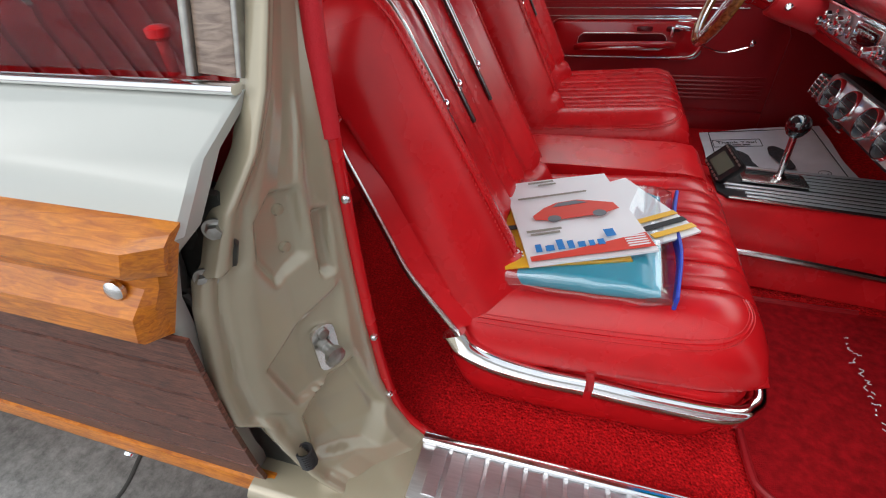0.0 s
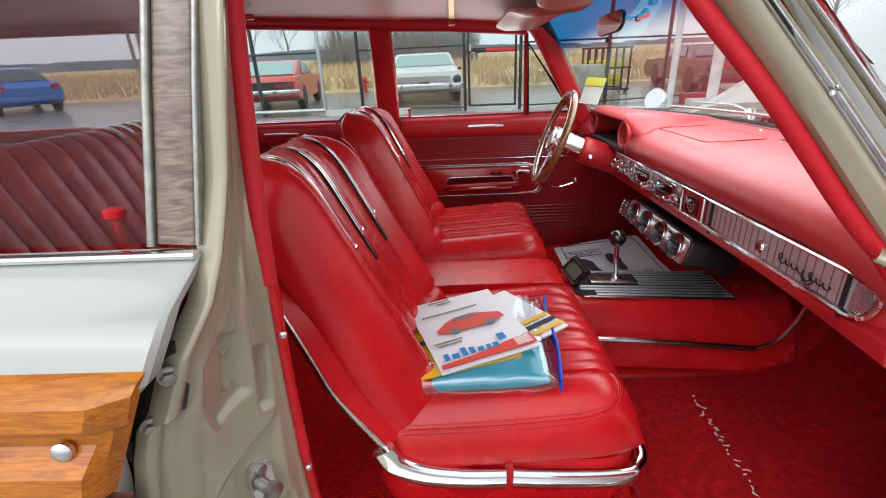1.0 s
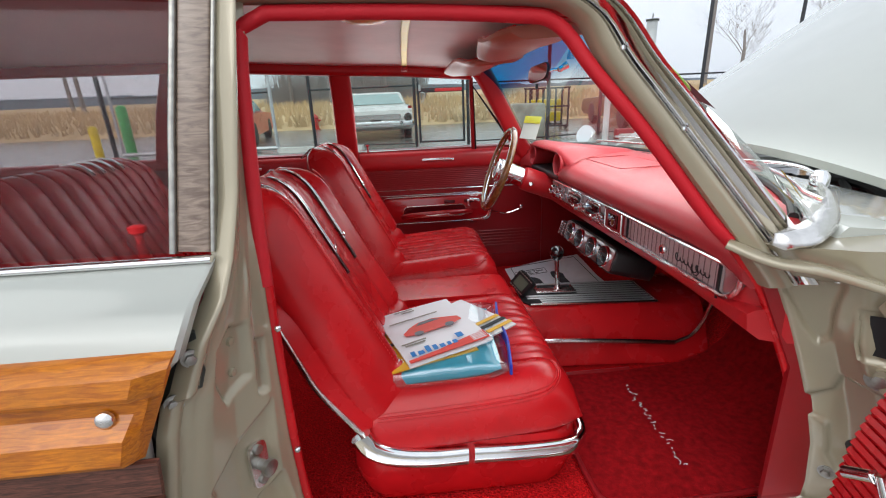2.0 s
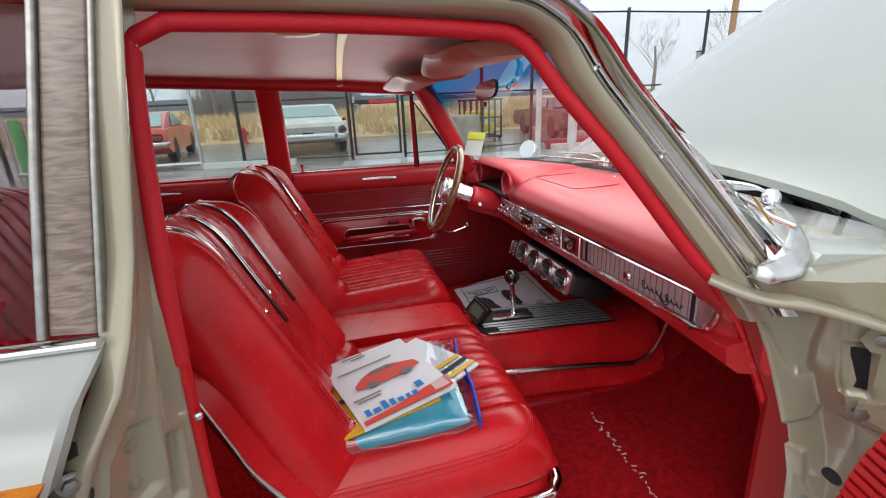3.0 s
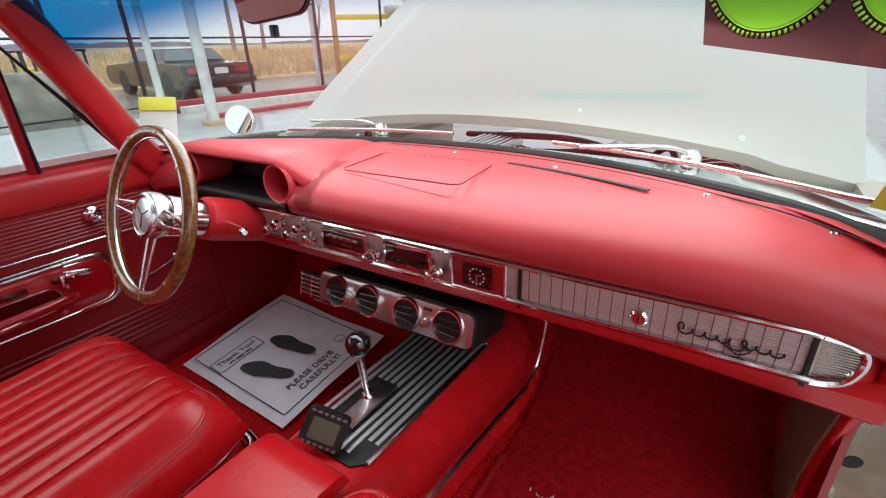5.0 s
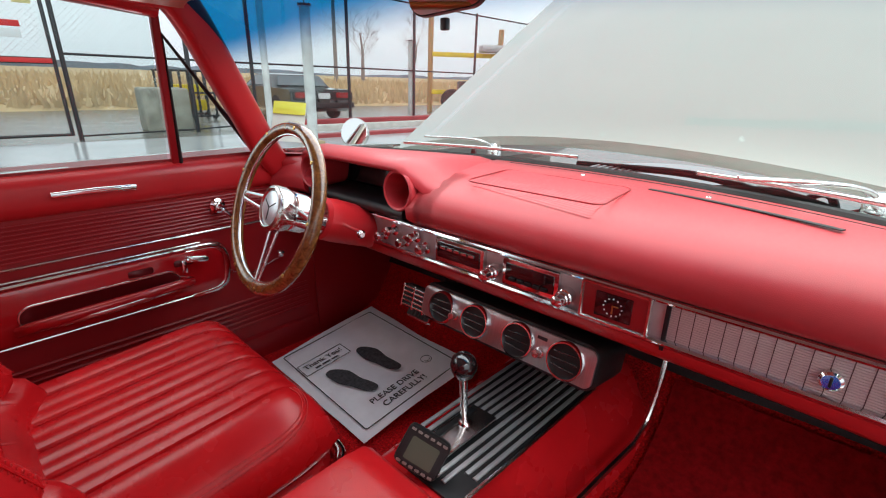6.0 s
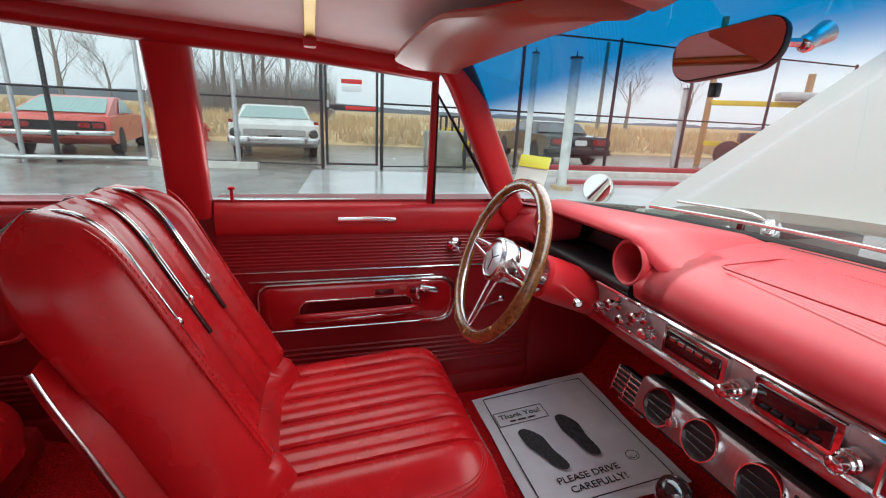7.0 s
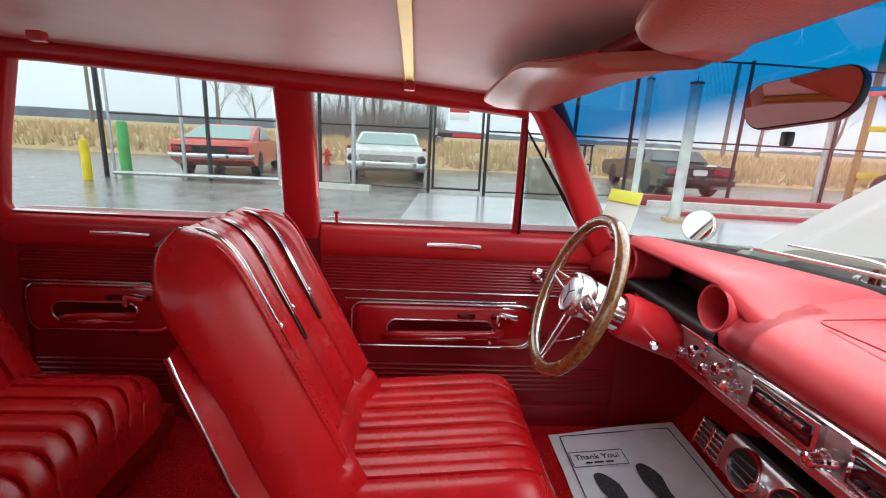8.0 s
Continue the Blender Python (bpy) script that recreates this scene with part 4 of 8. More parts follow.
    slab(bm, [(-0.95, -0.80, 1.005), (-0.03, -0.80, 1.005), (0.0, -0.70, 1.352), (-0.75, -0.68, 1.385)], (0, 0.005, 0))
    part("window_pane", bm, rear_glass, d)
    bm = B()
    sweep(bm, [(-0.026, -0.812, 1.008), (-0.012, -0.765, 1.18), (0.004, -0.712, 1.36)], rrect(0.046, 0.022, 0.004), up=(0, 1, 0))
    part("window_frame", bm, pale_wood, d, "pale wood-grain window frame")
    bm = B()
    sweep(bm, [(0.002, -0.816, 1.008), (0.016, -0.770, 1.18), (0.032, -0.716, 1.36)], rrect(0.006, 0.024, 0.002), up=(0, 1, 0))
    part("frame_edge", bm, steel, d)
    bm = B()
    sweep(bm, [(-0.053, -0.816, 1.008), (-0.039, -0.770, 1.18), (-0.023, -0.716, 1.36)], rrect(0.009, 0.026, 0.003), up=(0, 1, 0))
    part("frame_edge", bm, steel, d)
    bm = B()
    sweep(bm, [(0.01, -0.71, 1.362), (-0.95, -0.69, 1.40)], rrect(0.022, 0.02, 0.006))
    part("frame_top", bm, chrome, d)
    bm = B()
    lathe(bm, [(0.0065, 0.0), (0.006, 0.034), (0.0125, 0.038), (0.013, 0.046), (0.006, 0.049)], Matrix.Translation((-0.115, -0.785, 0.998)), 14)
    part("lock_knob", bm, red_vinyl, d, "red plastic lock knob")
    bm = B()
    rbox(bm, (-0.48, -0.80, 0.68), (0.90, 0.05, 0.60), 0.02)
    part("inner_panel", bm, red_panel, d)


near_rear_door()


def open_front_door():
    d = thing("front_door", "open front car door, red pleated trim inside", "car door", (1.12, -0.99, 0.4))
    m = Matrix.Translation((0.975, -0.955, 0)) @ Matrix.Rotation(radians(180 + 74), 4, "Z")
    bm = B()
    out = [(0.16, 0.38), (0.98, 0.38), (0.98, 0.95), (0.50, 0.93), (0.32, 0.80), (0.20, 0.60)]
    loft(bm, [[m @ Vector((x, o, z)) for x, z in out] for o in (-0.02, 0.085)])
    part("door_skin", bm, cream, d)
    bm = B()
    inn = [(-0.02, 0.37), (0.95, 0.37), (0.95, 0.995)] + [(0.28 - 0.30 * math.sin(radians(a)), 0.525 + 0.47 * math.cos(radians(a))) for a in range(0, 91, 9)]
    loft(bm, [[m @ Vector((x, o, z)) for x, z in inn] for o in (-0.032, -0.018)])
    tp = part("trim_panel", bm, red_vinyl, d)
    for i in range(30):
        z = 0.42 + i * 0.018
        x0 = -0.015 if z < 0.525 else 0.28 - 0.295 * math.sqrt(max(0.0, 1 - ((z - 0.525) / 0.47) ** 2))
        bm = B()
        tube(bm, [m @ Vector((x0, -0.032, z)), m @ Vector((0.94, -0.032, z))], 0.0085, 6)
        part("panel_rib", bm, red_vinyl, tp)
    bm = B()
    tube(bm, [m @ Vector((0.109, -0.080, 0.704)), m @ Vector((0.069, -0.085, 0.674))], 0.009, 12)
    part("crank_knob", bm, chrome, d)
    bm = B()
    sweep(bm, [m @ Vector((0.113, -0.074, 0.712)), m @ Vector((0.126, -0.068, 0.683)), m @ Vector((0.146, -0.055, 0.633))], rrect(0.022, 0.012, 0.004), up=(0, 1, 0))
    lathe(bm, [(0.02, -0.01), (0.02, 0.02), (0.01, 0.026)], m @ axis_m((0.146, -0.035, 0.623), (0, -1, 0)), 16)
    part("window_crank", bm, chrome, d)


open_front_door()


# ---- seats ----
def pillow(bm, length, width, thick, grooves, gw, gd, m, tail=1.0, n=111, nu=44, nose=0.10, bolster=0.02, lift=0.0, corner=0.20, soft=(), roll=0.0):
    """A stitched cushion, lying in local coordinates: x along its length (0 to length), y across, z up; grooves run lengthwise."""
    rings = []
    across = {round(math.sin(s * math.pi / 2), 4) for s in np.linspace(-1, 1, n)}
    for g in grooves:
        across = {q for q in across if abs(q * width / 2 - g) > gw * 1.3} | {round((g + o * gw) / (width / 2), 4) for o in (-1.2, -0.9, -0.5, 0, 0.5, 0.9, 1.2)}
    across = sorted(across)
    for u in np.linspace(0, 1, nu):
        x = u * length
        e = min(1.0, (length - x) / nose)
        f = min(1.0, x / 0.04)
        k = (1 - (1 - e) ** 2.6) ** (1 / 2.6) * lerp(0.75, 1.0, (1 - (1 - f) ** 2) ** 0.5)
        hw = width / 2 * (1 - corner * (1 - e) ** 2) * lerp(tail, 1, min(1, u * 2))
        top, low = [], []
        for q in across:
            y, yq = hw * q, width / 2 * q
            z = thick * k * (1 - abs(q) ** 7) ** (1 / 2.6)
            z += bolster * k * math.exp(-((abs(y) - width * 0.37) / 0.05) ** 2) * (1 - abs(q) ** 8)
            if 0.02 < u < 0.985:
                ends = min(1, e * 1.5) * (1 - abs(q) ** 8)
                if roll:
                    ends *= step(x - roll * 1.15, 0.02)
                    z -= 0.010 * k * math.exp(-((x - roll * 1.1) / 0.006) ** 2) * step(0.80 - abs(q), 0.1)
                    z += 0.006 * math.exp(-((x - roll * 0.55) / (roll * 0.5)) ** 2) * (1 - abs(q) ** 3)
                for g in grooves:
                    d = abs(yq - g)
                    z -= (gd * 0.30 * math.exp(-(d / 0.014) ** 1.3) + gd * 1.15 * max(0.0, 1 - d / gw) ** 0.7) * ends
                for g in soft:
                    z -= gd * 0.22 * math.exp(-((yq - g) / 0.009) ** 2) * ends
            top.append(m @ Vector((x, y, max(z, lift * (1 - k)))))
        for s in np.linspace(1, -1, 9):
            low.append(m @ Vector((x, hw * 0.96 * s, -0.012 * k + lift * (1 - k))))
        rings.append(top + low)
    return loft(bm, rings)


def pillow_top(x, y, length, width, thick, nose=0.10, bolster=0.02):
    e = min(1.0, (length - x) / nose)
    k = (1 - (1 - e) ** 2.6) ** (1 / 2.6)
    q = min(1, abs(y) / (width / 2))
    return thick * k * (1 - q ** 7) ** (1 / 2.6) + bolster * k * math.exp(-((abs(y) - width * 0.37) / 0.05) ** 2)


RECL = radians(26)


def bucket_seat(yc, label, dx=0.0):
    st = thing("bucket_seat", label, "car seat", (0.35 + dx, yc, 0.35), group="front bucket seats")
    W = 0.53
    g = [-0.156, -0.078, 0.0, 0.078, 0.156]
    half_g = [-0.117, -0.039, 0.039, 0.117]
    cm = Matrix.Translation((0.165 + dx, yc, 0.505)) @ Matrix.Rotation(radians(-4), 4, "Y")
    bm = B()
    pillow(bm, 0.465, W, 0.105, g, 0.0042, 0.015, cm, nose=0.10, bolster=0.010, corner=0.09, soft=half_g)
    cush = part("cushion", bm, red_vinyl, st, sharp=60)
    # double stitched seam along the side of the cushion and round its front corner
    for s in (-1, 1):
        line = smooth_line([Vector((x, o, 0)) for x, o in ((0.03, 0.247), (0.15, 0.249), (0.28, 0.249), (0.37, 0.246), (0.41, 0.234), (0.428, 0.205), (0.425, 0.17))], 12)

        def on_cushion(p, up):
            e = min(1.0, (0.465 - p.x) / 0.10)
            return cm @ Vector((p.x, s * p.y * (1 - 0.09 * (1 - e) ** 2), pillow_top(p.x, p.y, 0.465, W, 0.105, 0.10, 0.010) + up))
        bm = B()
        tube(bm, [on_cushion(p, -0.0006) for p in line], 0.0020, 6)
        part("seam", bm, red_vinyl, cush)
        for side in (-0.0045, 0.0045):
            bm = B()
            for i in range(0, len(line) - 1):
                p, t = line[i], (line[i + 1] - line[i])
                for k in (0.1, 0.6) if t.length > 0.006 else (0.2,):
                    c = p + t * k + Vector((-t.y, t.x, 0)).normalized() * side
                    rbox(bm, on_cushion(c, 0.0003), (0.0034, 0.0012, 0.0014), 0, Matrix.Rotation(s * math.atan2(t.y, t.x), 3, "Z"))
            tagged(part("stitch", bm, red_stitch, cush), kind="stuff")
    # lower shell and chrome trim
    bm = B()
    prof = []
    for z, k in ((0.36, 0.90), (0.385, 0.95), (0.44, 1.0), (0.495, 0.995), (0.51, 0.96)):
        prof.append([Vector((0.375 + dx + a * k, yc + b * k, z)) for a, b in rrect(0.50, W - 0.01, 0.07, 6)])
    loft(bm, prof)
    part("seat_base", bm, red_vinyl, st)
    for s in (-1, 1):
        bm = B()
        pts = [(0.385 + dx, yc + s * 0.267, 0.488), (0.48 + dx, yc + s * 0.268, 0.484), (0.585 + dx, yc + s * 0.266, 0.484), (0.615 + dx, yc + s * 0.25, 0.484), (0.632 + dx, yc + s * 0.22, 0.484), (0.634 + dx, yc + s * 0.12, 0.484), (0.634 + dx, yc, 0.484)]
        sweep(bm, smooth_line(pts, 6), rrect(0.024, 0.042, 0.010))
        part("base_moulding", bm, chrome, st, "polished chrome seat base moulding")
        bm = B()
        pts = [(0.155 + dx, yc + s * 0.272, 0.565), (0.175 + dx, yc + s * 0.272, 0.53), (0.225 + dx, yc + s * 0.271, 0.503), (0.30 + dx, yc + s * 0.27, 0.490), (0.372 + dx, yc + s * 0.268, 0.487)]
        sweep(bm, smooth_line(pts, 6), rrect(0.022, 0.044, 0.010))
        part("hinge_cover", bm, chrome, st)
        bm = B()
        pts = smooth_line([(0.158 + dx, yc + s * 0.268, 0.565), (0.085 + dx, yc + s * 0.258, 0.66), (0.056 + dx, yc + s * 0.252, 0.72), (0.032 + dx, yc + s * 0.247, 0.775), (0.002 + dx, yc + s * 0.240, 0.84), (-0.018 + dx, yc + s * 0.232, 0.885)], 4)
        sweep(bm, pts, rrect(0.007, 0.012, 0.003))
        part("side_moulding", bm, worn_chrome, st)
        bm = B()
        inner = [p + Vector((0.06 * min(1, max(0.1, (0.885 - p.z) / 0.08)), -s * 0.045, 0.015)) for p in pts]
        loft(bm, [[a, b, b - Vector((0, s * 0.012, 0)), a - Vector((0, s * 0.012, 0))] for a, b in zip(pts, inner)])
        part("shell_wing", bm, red_vinyl, st)
    # backrest
    L = 0.565
    bmx = Matrix.Translation((0.183 + dx, yc, 0.538)) @ Matrix((( -math.sin(RECL), 0, math.cos(RECL)), (0, 1, 0), (math.cos(RECL), 0, math.sin(RECL)))).to_4x4()
    bm = B()
    WB = 0.455
    pillow(bm, L, WB, 0.074, [-0.106, 0.0, 0.106], 0.0042, 0.013, bmx, nose=0.12, bolster=0.040, lift=0.035, corner=0.30, tail=1.10, soft=[-0.146, -0.053, 0.053, 0.146], roll=0.085)
    back = part("backrest", bm, red_vinyl, st, sharp=60)
    bm = B()
    rings = []
    for u in np.linspace(0, 1, 14):
        x = 0.03 + u * (L - 0.035)
        e = min(1, (L - x) / 0.10)
        k = (1 - (1 - e) ** 2.4) ** (1 / 2.4)
        wb = WB / 2 * (1 - 0.30 * (1 - min(1, (L - x) / 0.12)) ** 2) - 0.012
        rings.append([bmx @ Vector((x, wb * q, 0.03 * (1 - k) - 0.002 - 0.022 * k * (1 - abs(q) ** 5) ** 0.4)) for q in np.sin(np.linspace(-1, 1, 15) * math.pi / 2)] + [bmx @ Vector((x, wb * q, 0.03 * (1 - k))) for q in np.linspace(1, -1, 7)])
    loft(bm, rings)
    part("back_shell", bm, red_panel, st, "glossy dark red seat back shell")
    # stitching and three ornamental straps with chrome ends
    for s in (-1, 1):
        bm = B()
        for x in np.arange(0.10, 0.50, 0.0085):
            for o in (-0.005, 0.005):
                rbox(bm, bmx @ Vector((x, s * (0.178 + o), pillow_top(x, 0.178 + o, L, WB, 0.074, 0.12, 0.040) + 0.0002)), (0.0020, 0.0010, 0.0042), 0)
        tagged(part("stitch", bm, red_stitch, back), kind="stuff")
        bm = B()
        tube(bm, [bmx @ Vector((x, s * 0.178, pillow_top(x, 0.178, L, WB, 0.074, 0.12, 0.040) - 0.0012)) for x in np.linspace(0.10, 0.52, 24)], 0.0022, 6)
        part("seam", bm, red_vinyl, back)
    for y in (-0.106, 0.0, 0.106):
        def on_back(x, up):
            return bmx @ Vector((x, y, pillow_top(x, y, L, WB, 0.074, 0.12, 0.040) + up))
        pts = [on_back(x, 0.0005) for x in np.linspace(0.335, L - 0.004, 26)]
        pts += [bmx @ Vector((L + 0.003, y, 0.02)), bmx @ Vector((L - 0.01, y, -0.03))]
        bm = B()
        sweep(bm, pts, rrect(0.0125, 0.006, 0.002), up=(0.9, 0, 0.4))
        strap = part("strap", bm, black_gloss, back, "glossy black strap with bright edges")
        for e in (-0.0055, 0.0055):
            bm = B()
            tube(bm, [p + Vector((0.0022, e, 0.001)) for p in pts], 0.0013, 6)
            part("strap_edge", bm, chrome, strap)
        bm = B()
        lathe(bm, [(0.007, 0), (0.0065, 0.005), (0.002, 0.007)], axis_m(on_back(0.345, 0.003), (math.cos(RECL), 0, math.sin(RECL))), 14)
        part("strap_stud", bm, chrome, strap)
        bm = B()
        sweep(bm, [on_back(x, -0.001) for x in np.linspace(0.275, 0.338, 5)], rrect(0.011, 0.007, 0.002), up=(0.9, 0, 0.4))
        part("strap_end", bm, black_gloss, strap)
    return st


bucket_seat(-0.425, "red vinyl bucket seat with papers lying on it")
bucket_seat(0.375, "red vinyl bucket seat behind the steering wheel", -0.012)

rs = thing("rear_bench_seat", "red pleated vinyl rear bench seat", "car seat", (-0.7, 0, 0.4))
grs = [c + k for c in (-0.33, 0.33) for k in (-0.25, -0.09, -0.03, 0.03, 0.09, 0.25)]
bm = B()
rmx = Matrix.Translation((-0.80, 0, 0.485))
pillow(bm, 0.50, 1.42, 0.125, list(np.arange(-0.62, 0.63, 0.062)), 0.006, 0.020, rmx, n=141, nu=48, nose=0.11, bolster=0.0)
part("cushion", bm, red_vinyl, rs, sharp=60)
bm = B()
rbox(bm, (-0.57, 0, 0.44), (0.50, 1.38, 0.09), 0.03)
part("seat_base", bm, red_panel, rs)
bm = B()
rl = radians(24)
rmx = Matrix.Translation((-0.72, 0, 0.50)) @ Matrix(((-math.sin(rl), 0, math.cos(rl)), (0, 1, 0), (math.cos(rl), 0, math.sin(rl)))).to_4x4()
pillow(bm, 0.58, 1.44, 0.12, grs + [-0.50, -0.16, 0.16, 0.50, 0.0], 0.006, 0.024, rmx, n=141, nu=44, nose=0.13, bolster=0.0)
rb = part("backrest", bm, red_vinyl, rs, sharp=60)
for c in (-0.33, 0.33):
    for y in (-0.09, -0.03, 0.03, 0.09):
        bm = B()
        sweep(bm, [rmx @ Vector((x, c + y, pillow_top(x, 0, 0.58, 1.4, 0.12, 0.13, 0) + 0.003)) for x in np.linspace(0.50, 0.577, 10)], rrect(0.016, 0.009, 0.002), up=(0.9, 0, 0.4))
        part("strap", bm, chrome, rb)

# ---- console ----
con = thing("center_console", "red centre console with padded lid and ribbed shifter plate", "car console", (0.6, -0.06, 0.35))
bm = B()
rings = []
for x, zt, yn, yf, yb, zb in ((0.0, 0.56, -0.145, 0.02, -0.17, 0.36), (0.10, 0.575, -0.148, 0.022, -0.18, 0.36), (0.58, 0.575, -0.150, 0.025, -0.19, 0.36), (0.64, 0.552, -0.152, 0.04, -0.20, 0.36), (0.85, 0.548, -0.155, 0.05, -0.215, 0.36), (1.05, 0.54, -0.16, 0.06, -0.235, 0.36), (1.11, 0.535, -0.165, 0.07, -0.24, 0.36), (1.22, 0.55, -0.18, 0.08, -0.25, 0.38)):
    rings.append([Vector((x, yn + 0.02, zt)), Vector((x, yn, zt - 0.015)), Vector((x, lerp(yn, yb, 0.5), lerp(zt, zb, 0.45))), Vector((x, yb, zb)), Vector((x, yf + 0.06, zb)), Vector((x, yf + 0.03, lerp(zt, zb, 0.45))), Vector((x, yf, zt - 0.015)), Vector((x, yf - 0.02, zt))])
loft(bm, rings)
part("console_body", bm, red_vinyl, con)
bm = B()
rings = []
for x, h in ((0.06, 0.0), (0.065, 0.022), (0.09, 0.032), (0.30, 0.036), (0.55, 0.036), (0.59, 0.030), (0.606, 0.014), (0.608, 0.0)):
    rings.append([Vector((x, -0.064 + a, 0.576 + max(h, 0.001) * (0.5 + b))) for a, b in rrect(0.172, 1.0, 0.03, 4)])
loft(bm, rings)
part("console_lid", bm, red_vinyl, con)
bm = B()
tube(bm, smooth_line([(0.30, -0.218, 0.475), (0.668, -0.222, 0.466), (0.9, -0.232, 0.452), (1.10, -0.245, 0.436)], 5), 0.008, 8)
part("side_strip", bm, worn_chrome, con, "chrome strip along the console's foot")
bm = B()
tube(bm, smooth_line([(1.10, -0.245, 0.436), (1.16, -0.25, 0.47), (1.20, -0.252, 0.56), (1.215, -0.25, 0.66)], 5), 0.006, 8)
part("side_strip", bm, worn_chrome, con)
bm = B()
pl = [(0.64, -0.115), (0.66, -0.138), (0.75, -0.142), (1.085, -0.15), (1.09, 0.03), (0.66, 0.015), (0.64, 0.0)]
slab(bm, [(x, y, 0.552 - 0.018 * (x - 0.64) / 0.45) for x, y in pl], (0, 0, 0.005))
sp = part("shifter_plate", bm, mat("plate_black", (0.03, 0.03, 0.032), 0.35, 0.5), con, "black and silver ribbed shifter plate")
for i in range(10):
    y = -0.136 + i * 0.0185
    bm = B()
    x0 = 0.66 if -0.11 < y < 0.0 else 0.70
    if -0.07 < y < 0.0:
        x0 = 0.845
    sweep(bm, [(x0, y * 0.92, 0.5575 - 0.018 * (x0 - 0.64) / 0.45), (1.08, y, 0.5575 - 0.018)], rrect(0.009, 0.005, 0.002))
    part("plate_rib", bm, mat("rib_grey", (0.60, 0.61, 0.62), 0.36, 0.7) if i == 0 else bpy.data.materials["rib_grey"], sp)
bm = B()
sweep(bm, [(0.70, -0.035, 0.562), (0.84, -0.035, 0.556)], rrect(0.06, 0.008, 0.003))
part("gate_plate", bm, worn_chrome, sp)
bm = B()
sweep(bm, [(0.715, -0.018, 0.567), (0.83, -0.018, 0.561)], rrect(0.012, 0.004, 0.001))
part("gate_slot", bm, black_plastic, sp)
bm = B()
tube(bm, [(0.66, -0.138, 0.556), (0.75, -0.143, 0.554), (1.085, -0.151, 0.539), (1.092, 0.03, 0.538)], 0.004, 6)
part("plate_edge", bm, worn_chrome, sp)
sh = thing("gear_shifter", "chrome gear lever with glossy black ball knob", "gear lever", (0.785, -0.03, 0.56))
bm = B()
tube(bm, [(0.786, -0.03, 0.555), (0.782, -0.030, 0.61), (0.778, -0.03, 0.675)], 0.0075, 12, up=(0, 1, 0))
lathe(bm, [(0.016, 0.0), (0.016, 0.006), (0.011, 0.012)], Matrix.Translation((0.786, -0.03, 0.556)), 16)
part("lever", bm, chrome, sh)
bm = B()
lathe(bm, [(0.011, -0.026), (0.018, -0.02), (0.0245, -0.006), (0.0248, 0.004), (0.021, 0.015), (0.013, 0.022), (0.002, 0.0245)], Matrix.Translation((0.778, -0.03, 0.692)), 24)
part("knob", bm, black_gloss, sh)
mo = thing("gauge_monitor", "small black handheld display with grey-green screen", "monitor", (0.655, -0.05, 0.58))
mm = Matrix.Translation((0.655, -0.050, 0.596)) @ Matrix.Rotation(radians(38), 4, "Z") @ Matrix.Rotation(radians(-58), 4, "Y") @ Matrix.Rotation(radians(-26), 4, "Z")
bm = B()
loft(bm, [[mm @ Vector((a * k, b * k, h)) for a, b in rrect(0.066, 0.078, 0.010)] for h, k in ((-0.012, 0.94), (-0.008, 1), (0.006, 1), (0.010, 0.95))])
part("case", bm, black_plastic, mo)
bm = B()
loft(bm, [[mm @ Vector((a - 0.002, b, h)) for a, b in rrect(0.038, 0.050, 0.003)] for h in (0.009, 0.0115)])
part("screen", bm, mat("lcd", (0.10, 0.115, 0.085), 0.15), mo)
for i in range(6):
    for e in (-0.028, 0.026):
        bm = B()
        loft(bm, [[mm @ Vector((a + e, b - 0.029 + i * 0.0116, h)) for a, b in rrect(0.004, 0.008, 0.0015)] for h in (0.009, 0.012)])
        part("button", bm, steel, mo)

# ---- dashboard ----
dash = thing("dashboard", "padded red dashboard with bright ribbed trim strip", "dashboard", (0.95, 0, 0.8))
XS = 0.875  # face of the bright strip


def pad_ring(y):
    xr = ws_bot(min(abs(y), 0.74))
    xr = max(xr, 0.93)
    drop = 0.03 * max(0, (abs(y) - 0.62) / 0.16) ** 2
    line = [(XS + 0.03, 0.888), (XS - 0.004, 0.890), (XS - 0.020, 0.902), (XS - 0.024, 0.922), (XS - 0.016, 0.944), (XS + 0.008, 0.964), (XS + 0.045, 0.979), (XS + 0.10, 0.988),
            (lerp(XS + 0.10, xr, 0.5), 0.994), (xr - 0.03, 0.993), (xr - 0.004, 0.985), (xr + 0.006, 0.955), (XS + 0.09, 0.90)]
    return [Vector((min(x, xr + 0.006), y, z - drop)) for x, z in line]


ys = list(np.linspace(-0.775, 0.20, 40))
bm = B()
loft(bm, [pad_ring(y) for y in ys])
pad = part("dash_pad", bm, red_dash, dash, sharp=70)
# left of it the pad rises into the instrument hood
bm = B()
rings = []
for y in np.linspace(0.135, 0.775, 44):
    k = step(y - 0.185, 0.095) * step(0.615 - y, 0.09)
    xr = max(ws_bot(min(abs(y), 0.74)), 0.93)
    h = 0.028 * k
    xf = XS + 0.01 - 0.03 * k
    inner = 0.026
    line = [(XS + 0.12, 0.945 + 0.045 * k), (xf + 0.012, 0.947 + 0.045 * k), (xf - 0.004, 0.955 + 0.045 * k), (xf - 0.004, 0.972 + h * 1.2), (xf + 0.015, 0.985 + h * 1.2), (xf + 0.06, 0.992 + h), (xr - 0.06, 0.994 + h * 0.3), (xr - 0.004, 0.985), (xr + 0.006, 0.955)]
    rings.append([Vector((min(x, xr + 0.006), y, z - 0.016 * (1 - k))) for x, z in line])
loft(bm, rings)
